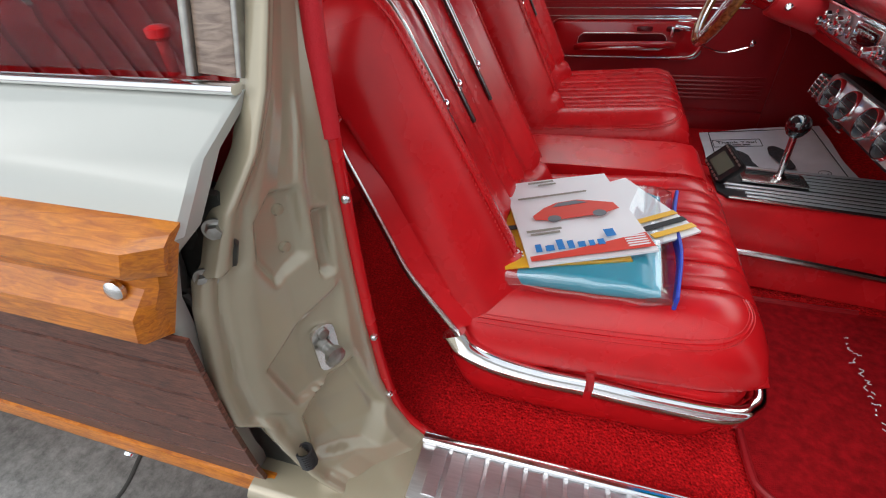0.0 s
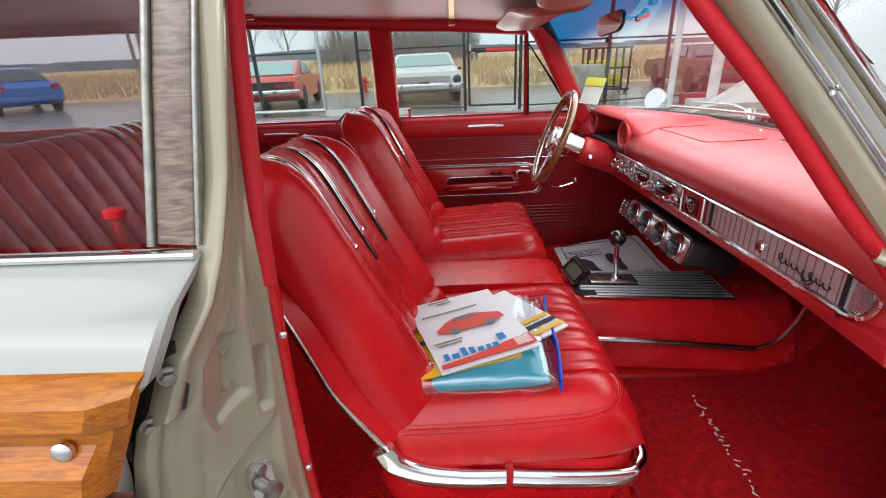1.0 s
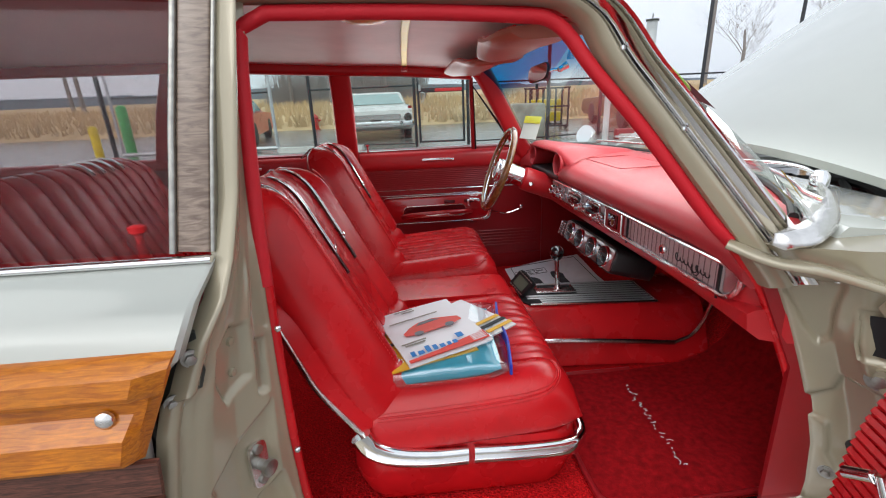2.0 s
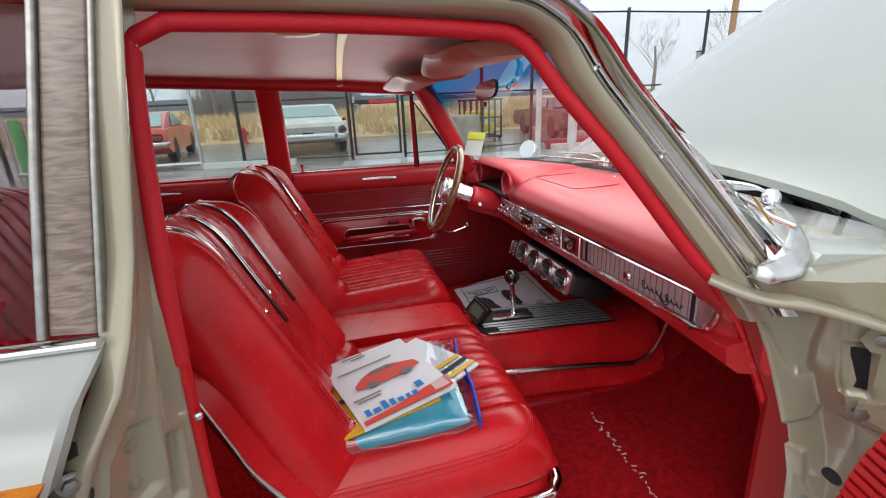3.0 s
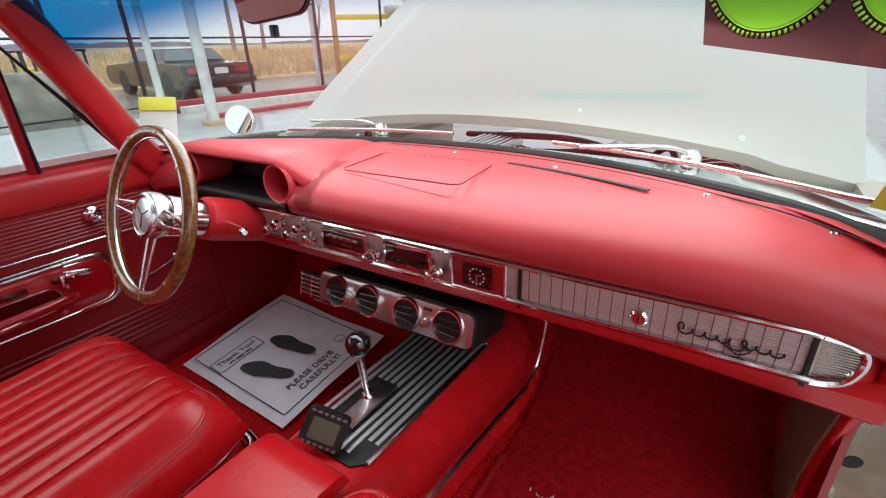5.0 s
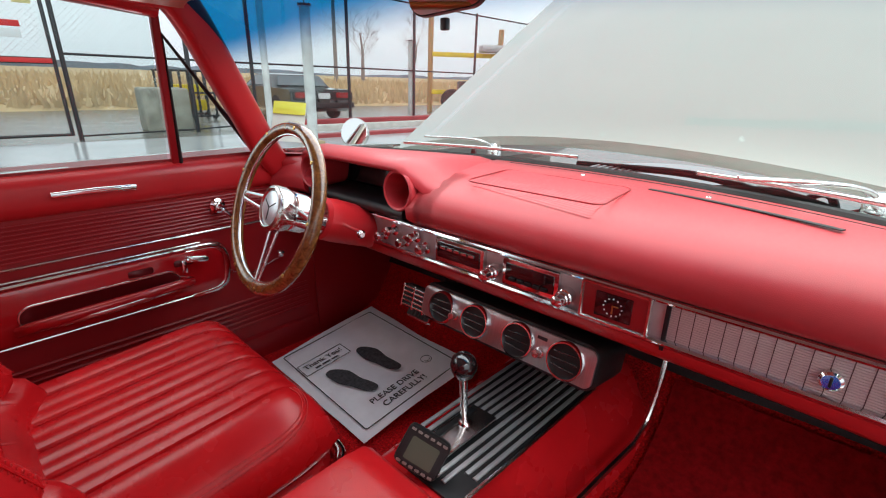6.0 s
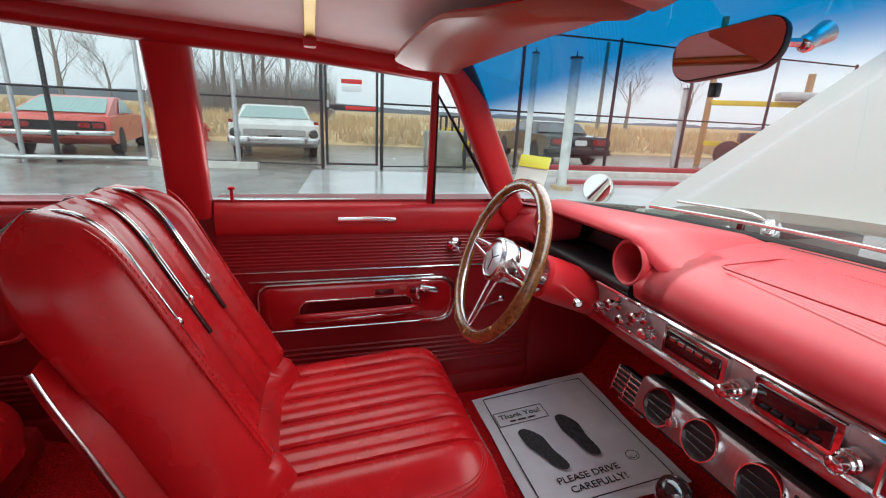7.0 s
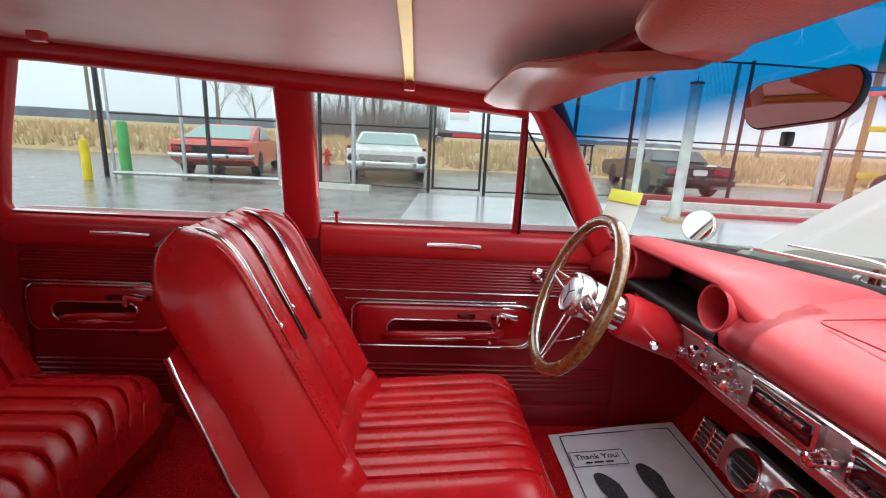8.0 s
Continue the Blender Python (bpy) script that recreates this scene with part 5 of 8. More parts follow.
part("instrument_hood", bm, red_dash, dash, sharp=70)
for y0, y1 in ((0.128, 0.178), (0.592, 0.775)):
    bm = B()
    loft(bm, [pad_ring(y) for y in np.linspace(y0, y1, 4)])
    part("hood_cheek", bm, red_dash, dash)
# instrument recess, dark face, black ledge and the two round pods
bm = B()
slab(bm, [(XS + 0.11, 0.225, 0.885), (XS + 0.11, 0.60, 0.885), (XS + 0.13, 0.60, 0.985), (XS + 0.13, 0.225, 0.985)], (0.01, 0, 0))
face = part("instrument_face", bm, black_plastic, dash)
bm = B()
slab(bm, [(XS + 0.085, 0.225, 0.925), (XS + 0.085, 0.54, 0.925), (XS + 0.10, 0.54, 0.992), (XS + 0.10, 0.225, 0.992)], (0.003, 0, 0))
part("instrument_glass", bm, black_gloss, dash, "dark glossy instrument glass")
bm = B()
sweep(bm, [(XS + 0.04, 0.215, 0.905), (XS + 0.04, 0.575, 0.905)], rrect(0.12, 0.025, 0.010))
part("ledge", bm, black_plastic, dash, "padded black ledge under the instruments")
for y in (0.228, 0.560):
    bm = B()
    m = axis_m((XS - 0.018, y, 0.957), (-1, 0, 0.05))
    lathe(bm, [(0.036, -0.09), (0.040, -0.06), (0.043, -0.01), (0.044, 0.0), (0.041, 0.004), (0.037, 0.002), (0.034, -0.03), (0.028, -0.06), (0.001, -0.062)], m, 32)
    pod = part("pod", bm, red_dash, dash, "round red pod with a deep dark bowl")
    bm = B()
    lathe(bm, [(0.0285, -0.056), (0.028, -0.054), (0.001, -0.053)], m, 24)
    part("pod_gauge", bm, black_gloss, pod)
# bright strip: backing, ribs and mouldings
bm = B()
rbox(bm, (XS + 0.02, -0.09, 0.851), (0.036, 1.22, 0.064), 0.003)
strip = part("trim_strip", bm, mat("pinstripe", (0.52, 0.42, 0.42), 0.40, 0.35, grain=0.1, scale=40), dash, "bright ribbed trim strip")
for z, r in ((0.883, 0.0045), (0.820, 0.0055)):
    bm = B()
    tube(bm, [(XS - 0.002, 0.53, z), (XS - 0.002, -0.705, z)], r, 8)
    part("strip_moulding", bm, chrome, strip)
for i in range(20):
    bm = B()
    rbox(bm, (XS + 0.001, -0.333 - i * 0.0182, 0.852), (0.0024, 0.0011, 0.058), 0.0, seg=1)
    part("strip_line", bm, mat("strip_shadow", (0.10, 0.05, 0.05), 0.5) if i == 0 else bpy.data.materials["strip_shadow"], strip)
for i in range(16):
    bm = B()
    rbox(bm, (XS + 0.0012, -0.505, 0.8265 + i * 0.0035), (0.0022, 0.385, 0.0018), 0.0, seg=1)
    part("strip_rib", bm, mat("strip_bright", (0.66, 0.55, 0.55), 0.34, 0.45) if i == 0 else bpy.data.materials["strip_bright"], strip)
for y in (-0.318, -0.692):
    bm = B()
    rbox(bm, (XS - 0.001, y, 0.845), (0.006, 0.006, 0.075), 0.001)
    part("strip_gap", bm, black_plastic, strip)
# rounded chrome end piece with fine ribs
bm = B()
tube(bm, smooth_line([(XS - 0.003, -0.697, 0.884), (XS - 0.001, -0.722, 0.880), (XS + 0.003, -0.738, 0.868), (XS + 0.003, -0.740, 0.850), (XS, -0.730, 0.830), (XS - 0.002, -0.715, 0.822), (XS - 0.003, -0.697, 0.819)], 5), 0.0055, 8, up=(1, 0, 0))
part("strip_end", bm, chrome, strip)
bm = B()
slab(bm, [(XS + 0.004, -0.697, 0.882), (XS + 0.005, -0.722, 0.878), (XS + 0.006, -0.737, 0.866), (XS + 0.006, -0.738, 0.850), (XS + 0.005, -0.729, 0.832), (XS + 0.004, -0.697, 0.821)], (0.02, 0, 0))
end_fill = part("end_fill", bm, bpy.data.materials["pinstripe"], strip)
for i in range(15):
    z = 0.826 + i * 0.0036
    bm = B()
    rbox(bm, (XS + 0.0035, (-0.698 - table(z, [0.82, 0.835, 0.855, 0.87, 0.88], [0.715, 0.73, 0.737, 0.733, 0.72])) / 2, z), (0.0025, table(z, [0.82, 0.835, 0.855, 0.87, 0.88], [0.017, 0.032, 0.038, 0.034, 0.022]), 0.0015), 0.0, seg=1)
    part("strip_rib", bm, worn_chrome, end_fill)
# red moulded end of the dashboard round the strip's end
bm = B()
rings = []
for y in np.linspace(-0.700, -0.786, 12):
    t = (-0.700 - y) / 0.086
    xf = XS + 0.008 + 0.055 * t ** 2.2
    rings.append([Vector((x, y, z)) for x, z in ((xf + 0.005, 0.912), (xf, 0.885), (xf, 0.850), (xf + 0.001, 0.815), (xf + 0.002, lerp(0.795, 0.770, t)), (xf + 0.015, lerp(0.775, 0.752, t)), (xf + 0.06, lerp(0.765, 0.745, t)), (xf + 0.08, 0.80), (xf + 0.08, 0.912))])
loft(bm, rings)
part("dash_end", bm, red_paint, dash, sharp=60)
# lock on the glove box
bm = B()
lathe(bm, [(0.012, 0.0), (0.012, 0.006), (0.009, 0.009), (0.001, 0.009)], axis_m((XS - 0.001, -0.50, 0.848), (-1, 0, 0)), 20)
part("glove_lock", bm, chrome, strip)
bm = B()
rbox(bm, (XS - 0.011, -0.50, 0.848), (0.003, 0.003, 0.012), 0.001)
part("key_slot", bm, black_plastic, strip)
# black script emblem: looping strokes that spell nothing
bm = B()
run = []
for i in range(120):
    t = i / 119
    a = t * 2 * math.pi * 8.5
    tall = 1 + 1.5 * math.exp(-((t - 0.03) / 0.05) ** 2) + 1.6 * math.exp(-((t - 0.58) / 0.05) ** 2)
    run.append((XS - 0.0035, -0.549 - 0.122 * t - 0.0030 * tall * math.cos(a), 0.846 - 0.004 * t + 0.0042 * tall * math.sin(a)))
tube(bm, run, 0.0013, 6, up=(1, 0, 0))
tube(bm, smooth_line([(XS - 0.0035, -0.605, 0.838), (XS - 0.0035, -0.622, 0.829), (XS - 0.0035, -0.634, 0.838), (XS - 0.0035, -0.622, 0.846)], 5), 0.0012, 6, up=(1, 0, 0))
part("emblem", bm, black_plastic, strip, "black script emblem on the glove box")
# knobs, slide control, radio and clock
for i, y in enumerate((0.292, 0.258, 0.222, 0.188, 0.160, 0.44)):
    bm = B()
    z = 0.852 + (0.010 if i % 2 else -0.008)
    lathe(bm, [(0.013, 0.0), (0.013, 0.003), (0.006, 0.005), (0.006, 0.014), (0.0105, 0.016), (0.0105, 0.026), (0.007, 0.029), (0.001, 0.029)], axis_m((XS, y, z), (-1, 0, 0)), 16)
    part("knob", bm, chrome, strip)
for y, w, nm in ((0.065, 0.108, "heater_panel"), (-0.096, 0.096, "radio")):
    bm = B()
    rbox(bm, (XS - 0.003, y, 0.853), (0.012, w + 0.016, 0.050), 0.003)
    fr = part(nm, bm, chrome if nm == "radio" else worn_chrome, strip)
    bm = B()
    rbox(bm, (XS - 0.009, y, 0.855), (0.006, w, 0.032), 0.002)
    part("dial_face", bm, black_gloss, fr)
    for k in range(5):
        bm = B()
        rbox(bm, (XS - 0.013, y + (k - 2) * w / 6, 0.844 if nm == "radio" else 0.862), (0.006, w / 8, 0.006), 0.001)
        part("push_button", bm, black_plastic if nm == "radio" else worn_chrome, fr)
for y in (-0.022, -0.168):
    bm = B()
    lathe(bm, [(0.014, 0.0), (0.014, 0.016), (0.012, 0.018), (0.012, 0.024), (0.010, 0.026), (0.010, 0.040), (0.006, 0.043), (0.001, 0.043)], axis_m((XS - 0.004, y, 0.846), (-1, 0, 0)), 18)
    part("radio_knob", bm, chrome, strip)
bm = B()
rbox(bm, (XS - 0.002, -0.244, 0.852), (0.012, 0.10, 0.056), 0.003)
clock = part("clock", bm, red_panel, strip)
bm = B()
ring = [Vector((XS - 0.009, -0.244 + a, 0.852 + b)) for a, b in rrect(0.102, 0.060, 0.003)]
tube(bm, ring, 0.003, 6, up=(1, 0, 0), closed=True)
part("clock_frame", bm, worn_chrome, clock)
bm = B()
rbox(bm, (XS - 0.009, -0.244, 0.852), (0.004, 0.056, 0.040), 0.001)
part("clock_face", bm, black_gloss, clock)
for k in range(12):
    a = k * math.pi / 6
    bm = B()
    rbox(bm, (XS - 0.0115, -0.244 + 0.014 * math.sin(a), 0.852 + 0.014 * math.cos(a)), (0.001, 0.002, 0.002), 0)
    part("clock_mark", bm, paper, clock)
bm = B()
rbox(bm, (XS - 0.012, -0.244, 0.848), (0.001, 0.0022, 0.012), 0)
rbox(bm, (XS - 0.0125, -0.248, 0.855), (0.001, 0.010, 0.0018), 0)
part("clock_hand", bm, brass, clock)
# lower valance
bm = B()
rings = []
for y in np.linspace(-0.775, 0.775, 30):
    sink = 0.016 * max(0, (abs(y) - 0.45) / 0.32) ** 1.5
    line = [(XS + 0.012, 0.818), (XS - 0.002, 0.812), (XS + 0.004, 0.795 - sink), (XS + 0.03, 0.775 - sink), (XS + 0.07, 0.765 - sink), (XS + 0.09, 0.80), (XS + 0.06, 0.818)]
    rings.append([Vector((x, y, z)) for x, z in line])
loft(bm, rings)
part("valance", bm, red_paint, dash)
bm = B()
rbox(bm, (1.10, 0.0, 0.84), (0.36, 1.52, 0.10), 0.02)
part("dash_core", bm, black_plastic, dash)
# top details: speaker grille, demister slots, screws, rear cap seam
bm = B()
ring = [Vector((0.985 + a, -0.045 + b + (a) * 0.1, 0.9925)) for a, b in rrect(0.165, 0.275, 0.02, 5)]
tube(bm, ring, 0.0014, 6, closed=True)
part("grille_edge", bm, red_panel, pad)


def pad_z(x, y):
    line = pad_ring(y)[4:10]
    return table(x, [p.x for p in line], [p.z for p in line])


# speaker grille: fine ribs across the pad
bm = B()
rings = []
for y in np.linspace(-0.175, 0.085, 9):
    xs = np.linspace(0.910, 1.060, 125)
    rings.append([Vector((x + (y + 0.045) * 0.1, y, pad_z(x + (y + 0.045) * 0.1, y) + 0.0008 + 0.00025 * math.sin(i * 2 * math.pi / 5))) for i, x in enumerate(xs)])
loft(bm, rings, closed=False)
part("speaker_grille", bm, red_dash, pad, sharp=80)
for y0, y1 in ((-0.47, -0.20),):
    bm = B()
    sweep(bm, [(ws_bot(y) - 0.115, y, 0.9938) for y in np.linspace(y0, y1, 12)], rrect(0.010, 0.002, 0.0008))
    part("demister_slot", bm, black_plastic, pad)
bm = B()
tube(bm, [(ws_bot(min(abs(y), 0.7)) - 0.052, y, 0.9935 - (0.03 * max(0, (abs(y) - 0.62) / 0.16) ** 2)) for y in np.linspace(-0.72, 0.15, 30)], 0.0012, 6)
part("cap_seam", bm, black_plastic, pad)
for x, y in ((0.958, -0.69), (1.013, -0.546), (1.079, -0.294), (1.120, -0.05)):
    bm = B()
    lathe(bm, [(0.0055, 0), (0.0045, 0.0025), (0.001, 0.003)], Matrix.Translation((x, y, pad_z(x, y) - 0.0005)), 10)
    part("cap_screw", bm, worn_chrome, pad)

# ---- air conditioner under the dash ----
ac = thing("air_conditioner", "under-dash air conditioner, brushed panel with four round vents", "air conditioner", (0.93, -0.02, 0.66))
am_ = Matrix.Translation((0.888, -0.022, 0.716)) @ Matrix.Rotation(radians(16), 4, "Y")
bm = B()
loft(bm, [[am_ @ Vector((h, a * k, b * k)) for a, b in rrect(0.41, 0.082, 0.02, 5)] for h, k in ((0.0, 0.98), (0.006, 1), (0.14, 0.98), (0.145, 0.95))])
part("housing", bm, black_plastic, ac)
bm = B()
loft(bm, [[am_ @ Vector((h, a * k, b * k)) for a, b in rrect(0.402, 0.068, 0.014, 5)] for h, k in ((0.0, 1), (-0.005, 1), (-0.006, 0.98))])
fp = part("face_plate", bm, alu, ac, "brushed aluminium face plate")
for y in (0.140, 0.050, -0.052, -0.150):
    bm = B()
    m = am_ @ axis_m((-0.004, y, 0), (-1, 0, 0))
    lathe(bm, [(0.0345, 0.0), (0.035, 0.008), (0.033, 0.012), (0.0305, 0.012), (0.029, 0.004), (0.028, -0.004)], m, 32)
    ring_ = part("vent_ring", bm, chrome, fp)
    bm = B()
    lathe(bm, [(0.0295, 0.002), (0.0292, 0.0045), (0.001, 0.005)], m, 24)
    part("vent_bowl", bm, black_plastic, ring_)
    for k in (-0.014, 0.0, 0.014):
        bm = B()
        hw = math.sqrt(0.0275 ** 2 - k * k)
        sweep(bm, [m.translation + (m.to_3x3() @ Vector((q * hw * 0.92, k * 0.95 + 0.1 * q * k, 0.009))) for q in (-1, 0, 1)], rrect(0.0025, 0.003, 0.001), up=(0, 0, 1))
        part("vent_vane", bm, black_gloss, ring_)
for y in (0.103, -0.099):
    bm = B()
    lathe(bm, [(0.010, 0.0), (0.010, 0.004), (0.007, 0.005), (0.007, 0.018), (0.001, 0.019)], am_ @ axis_m((-0.005, y, -0.006), (-1, 0, 0)), 14)
    part("control_knob", bm, worn_chrome, fp)
bm = B()
loft(bm, [[am_ @ Vector((-0.0062 + h, -0.099 + a, 0.021 + b)) for a, b in rrect(0.02, 0.006, 0.001)] for h in (0, -0.001)])
part("marking", bm, ink, fp)
gr = part("side_vent", rbox(B(), am_ @ Vector((0.015, 0.235, -0.012)), (0.02, 0.075, 0.055), 0.004, Matrix.Rotation(radians(16), 3, "Y")), black_plastic, ac, "small chrome-slatted side vent")
for k in range(5):
    part("vent_slat", rbox(B(), am_ @ Vector((0.003, 0.235, -0.033 + k * 0.0105)), (0.005, 0.072, 0.004), 0.001, Matrix.Rotation(radians(16), 3, "Y")), worn_chrome, gr)
for y in (0.200, 0.235, 0.270):
    part("vent_frame", rbox(B(), am_ @ Vector((0.001, y, -0.012)), (0.005, 0.004, 0.055), 0.001, Matrix.Rotation(radians(16), 3, "Y")), chrome, gr)
# pedals
pd = thing("brake_pedal", "brake pedal with ribbed rubber pad and chrome rim", "pedal", (1.05, 0.33, 0.48))
pm = Matrix.Translation((1.03, 0.33, 0.575)) @ Matrix.Rotation(radians(-55), 4, "Y")
bm = B()
loft(bm, [[pm @ Vector((a, b, h)) for a, b in rrect(0.055, 0.085, 0.008)] for h in (0, 0.012)])
part("pedal_rim", bm, chrome, pd)
for i in range(6):
    bm = B()
    loft(bm, [[pm @ Vector((a, -0.03 + i * 0.0125 + b, h)) for a, b in rrect(0.045, 0.009, 0.002)] for h in (0.012, 0.018)])
    part("pad_rib", bm, black_rubber, pd)
bm = B()
tube(bm, [(1.04, 0.33, 0.575), (1.14, 0.33, 0.66), (1.16, 0.33, 0.80)], 0.009, 8)
part("pedal_arm", bm, black_plastic, pd)

# ---- steering wheel and column ----
sw = thing("steering_wheel", "wood-rimmed steering wheel with three polished spokes", "steering wheel", (0.69, 0.383, 0.926))
AX = Vector((-0.93, 0.055, 0.36)).normalized()
wm = axis_m((0.672, 0.383, 0.922), AX)
R_ = 0.165
bm = B()
ringp = [wm @ Vector((R_ * math.cos(a), R_ * math.sin(a), 0.012)) for a in np.linspace(0, 2 * math.pi, 65)[:-1]]
tube(bm, ringp, 0.0135, 14, up=AX, closed=True)
rim = part("rim", bm, rimwood, sw, "dark varnished wooden rim")
bm = B()
ringp = [wm @ Vector(((R_ - 0.0115) * math.cos(a), (R_ - 0.0115) * math.sin(a), 0.012)) for a in np.linspace(0, 2 * math.pi, 65)[:-1]]
sweep(bm, ringp, rrect(0.008, 0.006, 0.002), up=AX, closed=True)
part("rim_core", bm, chrome, sw)
for k in range(9):
    a = 2 * math.pi * k / 9
    bm = B()
    lathe(bm, [(0.004, 0), (0.003, 0.002), (0.0005, 0.0025)], wm @ Matrix.Translation((R_ * math.cos(a), R_ * math.sin(a), 0.0248)), 8)
    part("rivet", bm, brass, rim)
for a in (radians(180), radians(0), radians(270)):
    d = Vector((math.cos(a), math.sin(a), 0))
    e = Vector((-math.sin(a), math.cos(a), 0))
    spk = None
    for q in (-1, 1):
        bm = B()
        rings = []
        for t in np.linspace(0, 1, 8):
            r = lerp(0.042, R_ - 0.008, t)
            off = q * lerp(0.016, 0.006 if t < 1 else 0.004, t) * 1.0
            c = d * r + e * off + Vector((0, 0, lerp(0.0, 0.012, t)))
            w = lerp(0.010, 0.011, t)
            rings.append([wm @ (c + e * u + Vector((0, 0, v))) for u, v in rrect(w, 0.005, 0.0018)])
        loft(bm, rings)
        part("spoke", bm, chrome, sw)
bm = B()
lathe(bm, [(0.044, -0.014), (0.047, -0.004), (0.047, 0.014), (0.045, 0.020), (0.040, 0.0225), (0.0375, 0.021), (0.036, 0.017), (0.001, 0.017)], wm, 36)
hub = part("hub_cap", bm, worn_chrome, sw, "polished chrome hub cap")
bm = B()
lathe(bm, [(0.034, 0.016), (0.034, 0.0195), (0.031, 0.021), (0.001, 0.0215)], wm, 32)
badge = part("hub_badge", bm, mat("badge_silver", (0.66, 0.68, 0.72), 0.32, 0.6, grain=0.1, scale=60), hub, "silver centre badge")
for k in range(3):
    bm = B()
    a = 2 * math.pi * k / 3 + 0.5
    tube(bm, [wm @ Vector((0, 0, 0.0216)), wm @ Vector((0.026 * math.cos(a), 0.026 * math.sin(a), 0.0214))], 0.0012, 6)
    part("badge_line", bm, black_plastic, hub)
bm = B()
lathe(bm, [(0.035, -0.095), (0.040, -0.09), (0.040, -0.05), (0.043, -0.047), (0.043, -0.02), (0.036, -0.012)], wm, 32)
part("hub_adapter", bm, chrome, sw)
col = thing("steering_column", "tapered red steering column", "steering column", (0.8, 0.383, 0.88))
bm = B()
lathe(bm, [(0.030, -0.36), (0.042, -0.30), (0.047, -0.22), (0.049, -0.13), (0.047, -0.10), (0.040, -0.094)], wm, 28)
part("column_tube", bm, red_paint, col)
bm = B()
tube(bm, [wm @ Vector((0.045, 0, -0.13)), wm @ Vector((0.12, 0.0, -0.12)), wm @ Vector((0.15, 0.0, -0.10))], 0.004, 8)
lathe(bm, [(0.007, 0), (0.009, 0.008), (0.005, 0.016)], wm @ axis_m((0.15, 0, -0.10), (1, 0, 0.3)), 10)
part("signal_lever", bm, chrome, col)

# ---- visors and mirror ----
def visor(s, label):
    v = thing("sun_visor", label, "sun visor", (0.6, s * 0.33, 1.35), group="sun visors")
    bm = B()
    rings = []
    for t in np.linspace(0, 1, 17):
        y = s * lerp(0.02, 0.60, t)
        wave = 0.016 * math.exp(-((t - 0.42) / 0.16) ** 2) - 0.008 * math.exp(-((t - 0.80) / 0.14) ** 2) - 0.006 * math.exp(-((t - 0.12) / 0.10) ** 2)
        end = (1 - abs(2 * t - 1) ** 9) ** 0.5
        xf, xb = 0.662 - 0.03 * t ** 2, lerp(0.640, lerp(0.510, 0.462, min(1, t * 1.5)), max(end, 0.12))
        zf, zb = 1.338 - 0.016 * t, 1.322 + wave
        ring = []
        for a, b in rrect(1.0, 1.0, 0.2, 4):
            x = lerp(xf, xb, a + 0.5)
            th = 0.024 * (0.5 + 0.5 * math.sin(math.pi * (a + 0.5)) ** 0.5)
            ring.append(Vector((x, y, lerp(zf, zb, a + 0.5) + b * th - 0.014 * math.sin(math.pi * (a + 0.5)))))
        rings.append(ring)
    loft(bm, rings)
    part("visor_pad", bm, mat("visor_vinyl", (0.50, 0.17, 0.11), 0.36, grain=0.08, scale=8, bump=0.3, bscale=450) if "visor_vinyl" not in bpy.data.materials else bpy.data.materials["visor_vinyl"], v)
    bm = B()
    tube(bm, [r[2] for r in rings][1:-1], 0.003, 6)
    part("visor_piping", bm, red_vinyl, v)
    bm = B()
    rbox(bm, (0.655, s * 0.06, 1.352), (0.05, 0.07, 0.016), 0.005)
    part("visor_bracket", bm, chrome, v)
    bm = B()
    tube(bm, [(0.645, s * 0.595, 1.345), (0.62, s * 0.605, 1.325)], 0.005, 8)
    part("visor_hook", bm, paper, v)


visor(1, "padded pinkish vinyl sun visor folded up above the steering wheel")
visor(-1, "padded pinkish vinyl sun visor folded up on the passenger side")
rm = thing("rearview_mirror", "rounded rear-view mirror on a chrome stalk", "mirror", (0.69, -0.06, 1.27))
mmx = Matrix.Translation((0.697, -0.056, 1.268)) @ Matrix.Rotation(radians(14), 4, "Z") @ Matrix.Rotation(radians(-6), 4, "X") @ Matrix.Rotation(radians(6), 4, "Y")
bm = B()
outl = [(a * (1.05 + 0.05 * b / 0.024), b) for a, b in rrect(0.104, 0.048, 0.02, 6)]
loft(bm, [[mmx @ Vector((h, a * k, b * k)) for a, b in outl] for h, k in ((-0.007, 0.985), (-0.004, 1.0), (0.001, 0.99), (0.009, 0.70))])
part("mirror_case", bm, black_plastic, rm)
bm = B()
loft(bm, [[mmx @ Vector((h, a * 0.965, b * 0.94)) for a, b in outl] for h in (-0.0065, -0.0082)])
part("mirror_glass", bm, mirror_mat, rm)
bm = B()
tube(bm, [(0.70, -0.085, 1.266), (0.722, -0.093, 1.274), (0.745, -0.098, 1.275)], 0.004, 8, up=(0, 1, 0))
lathe(bm, [(0.003, -0.009), (0.007, -0.006), (0.0085, 0.0), (0.007, 0.006), (0.009, 0.010), (0.011, 0.022), (0.009, 0.024)], axis_m((0.745, -0.098, 1.275), (0.85, -0.05, 0.5)), 16)
part("stalk", bm, worn_chrome, rm)
bm = B()
rbox(bm, (0.688, -0.058, 1.232), (0.008, 0.010, 0.014), 0.002)
part("day_night_tab", bm, black_plastic, rm)

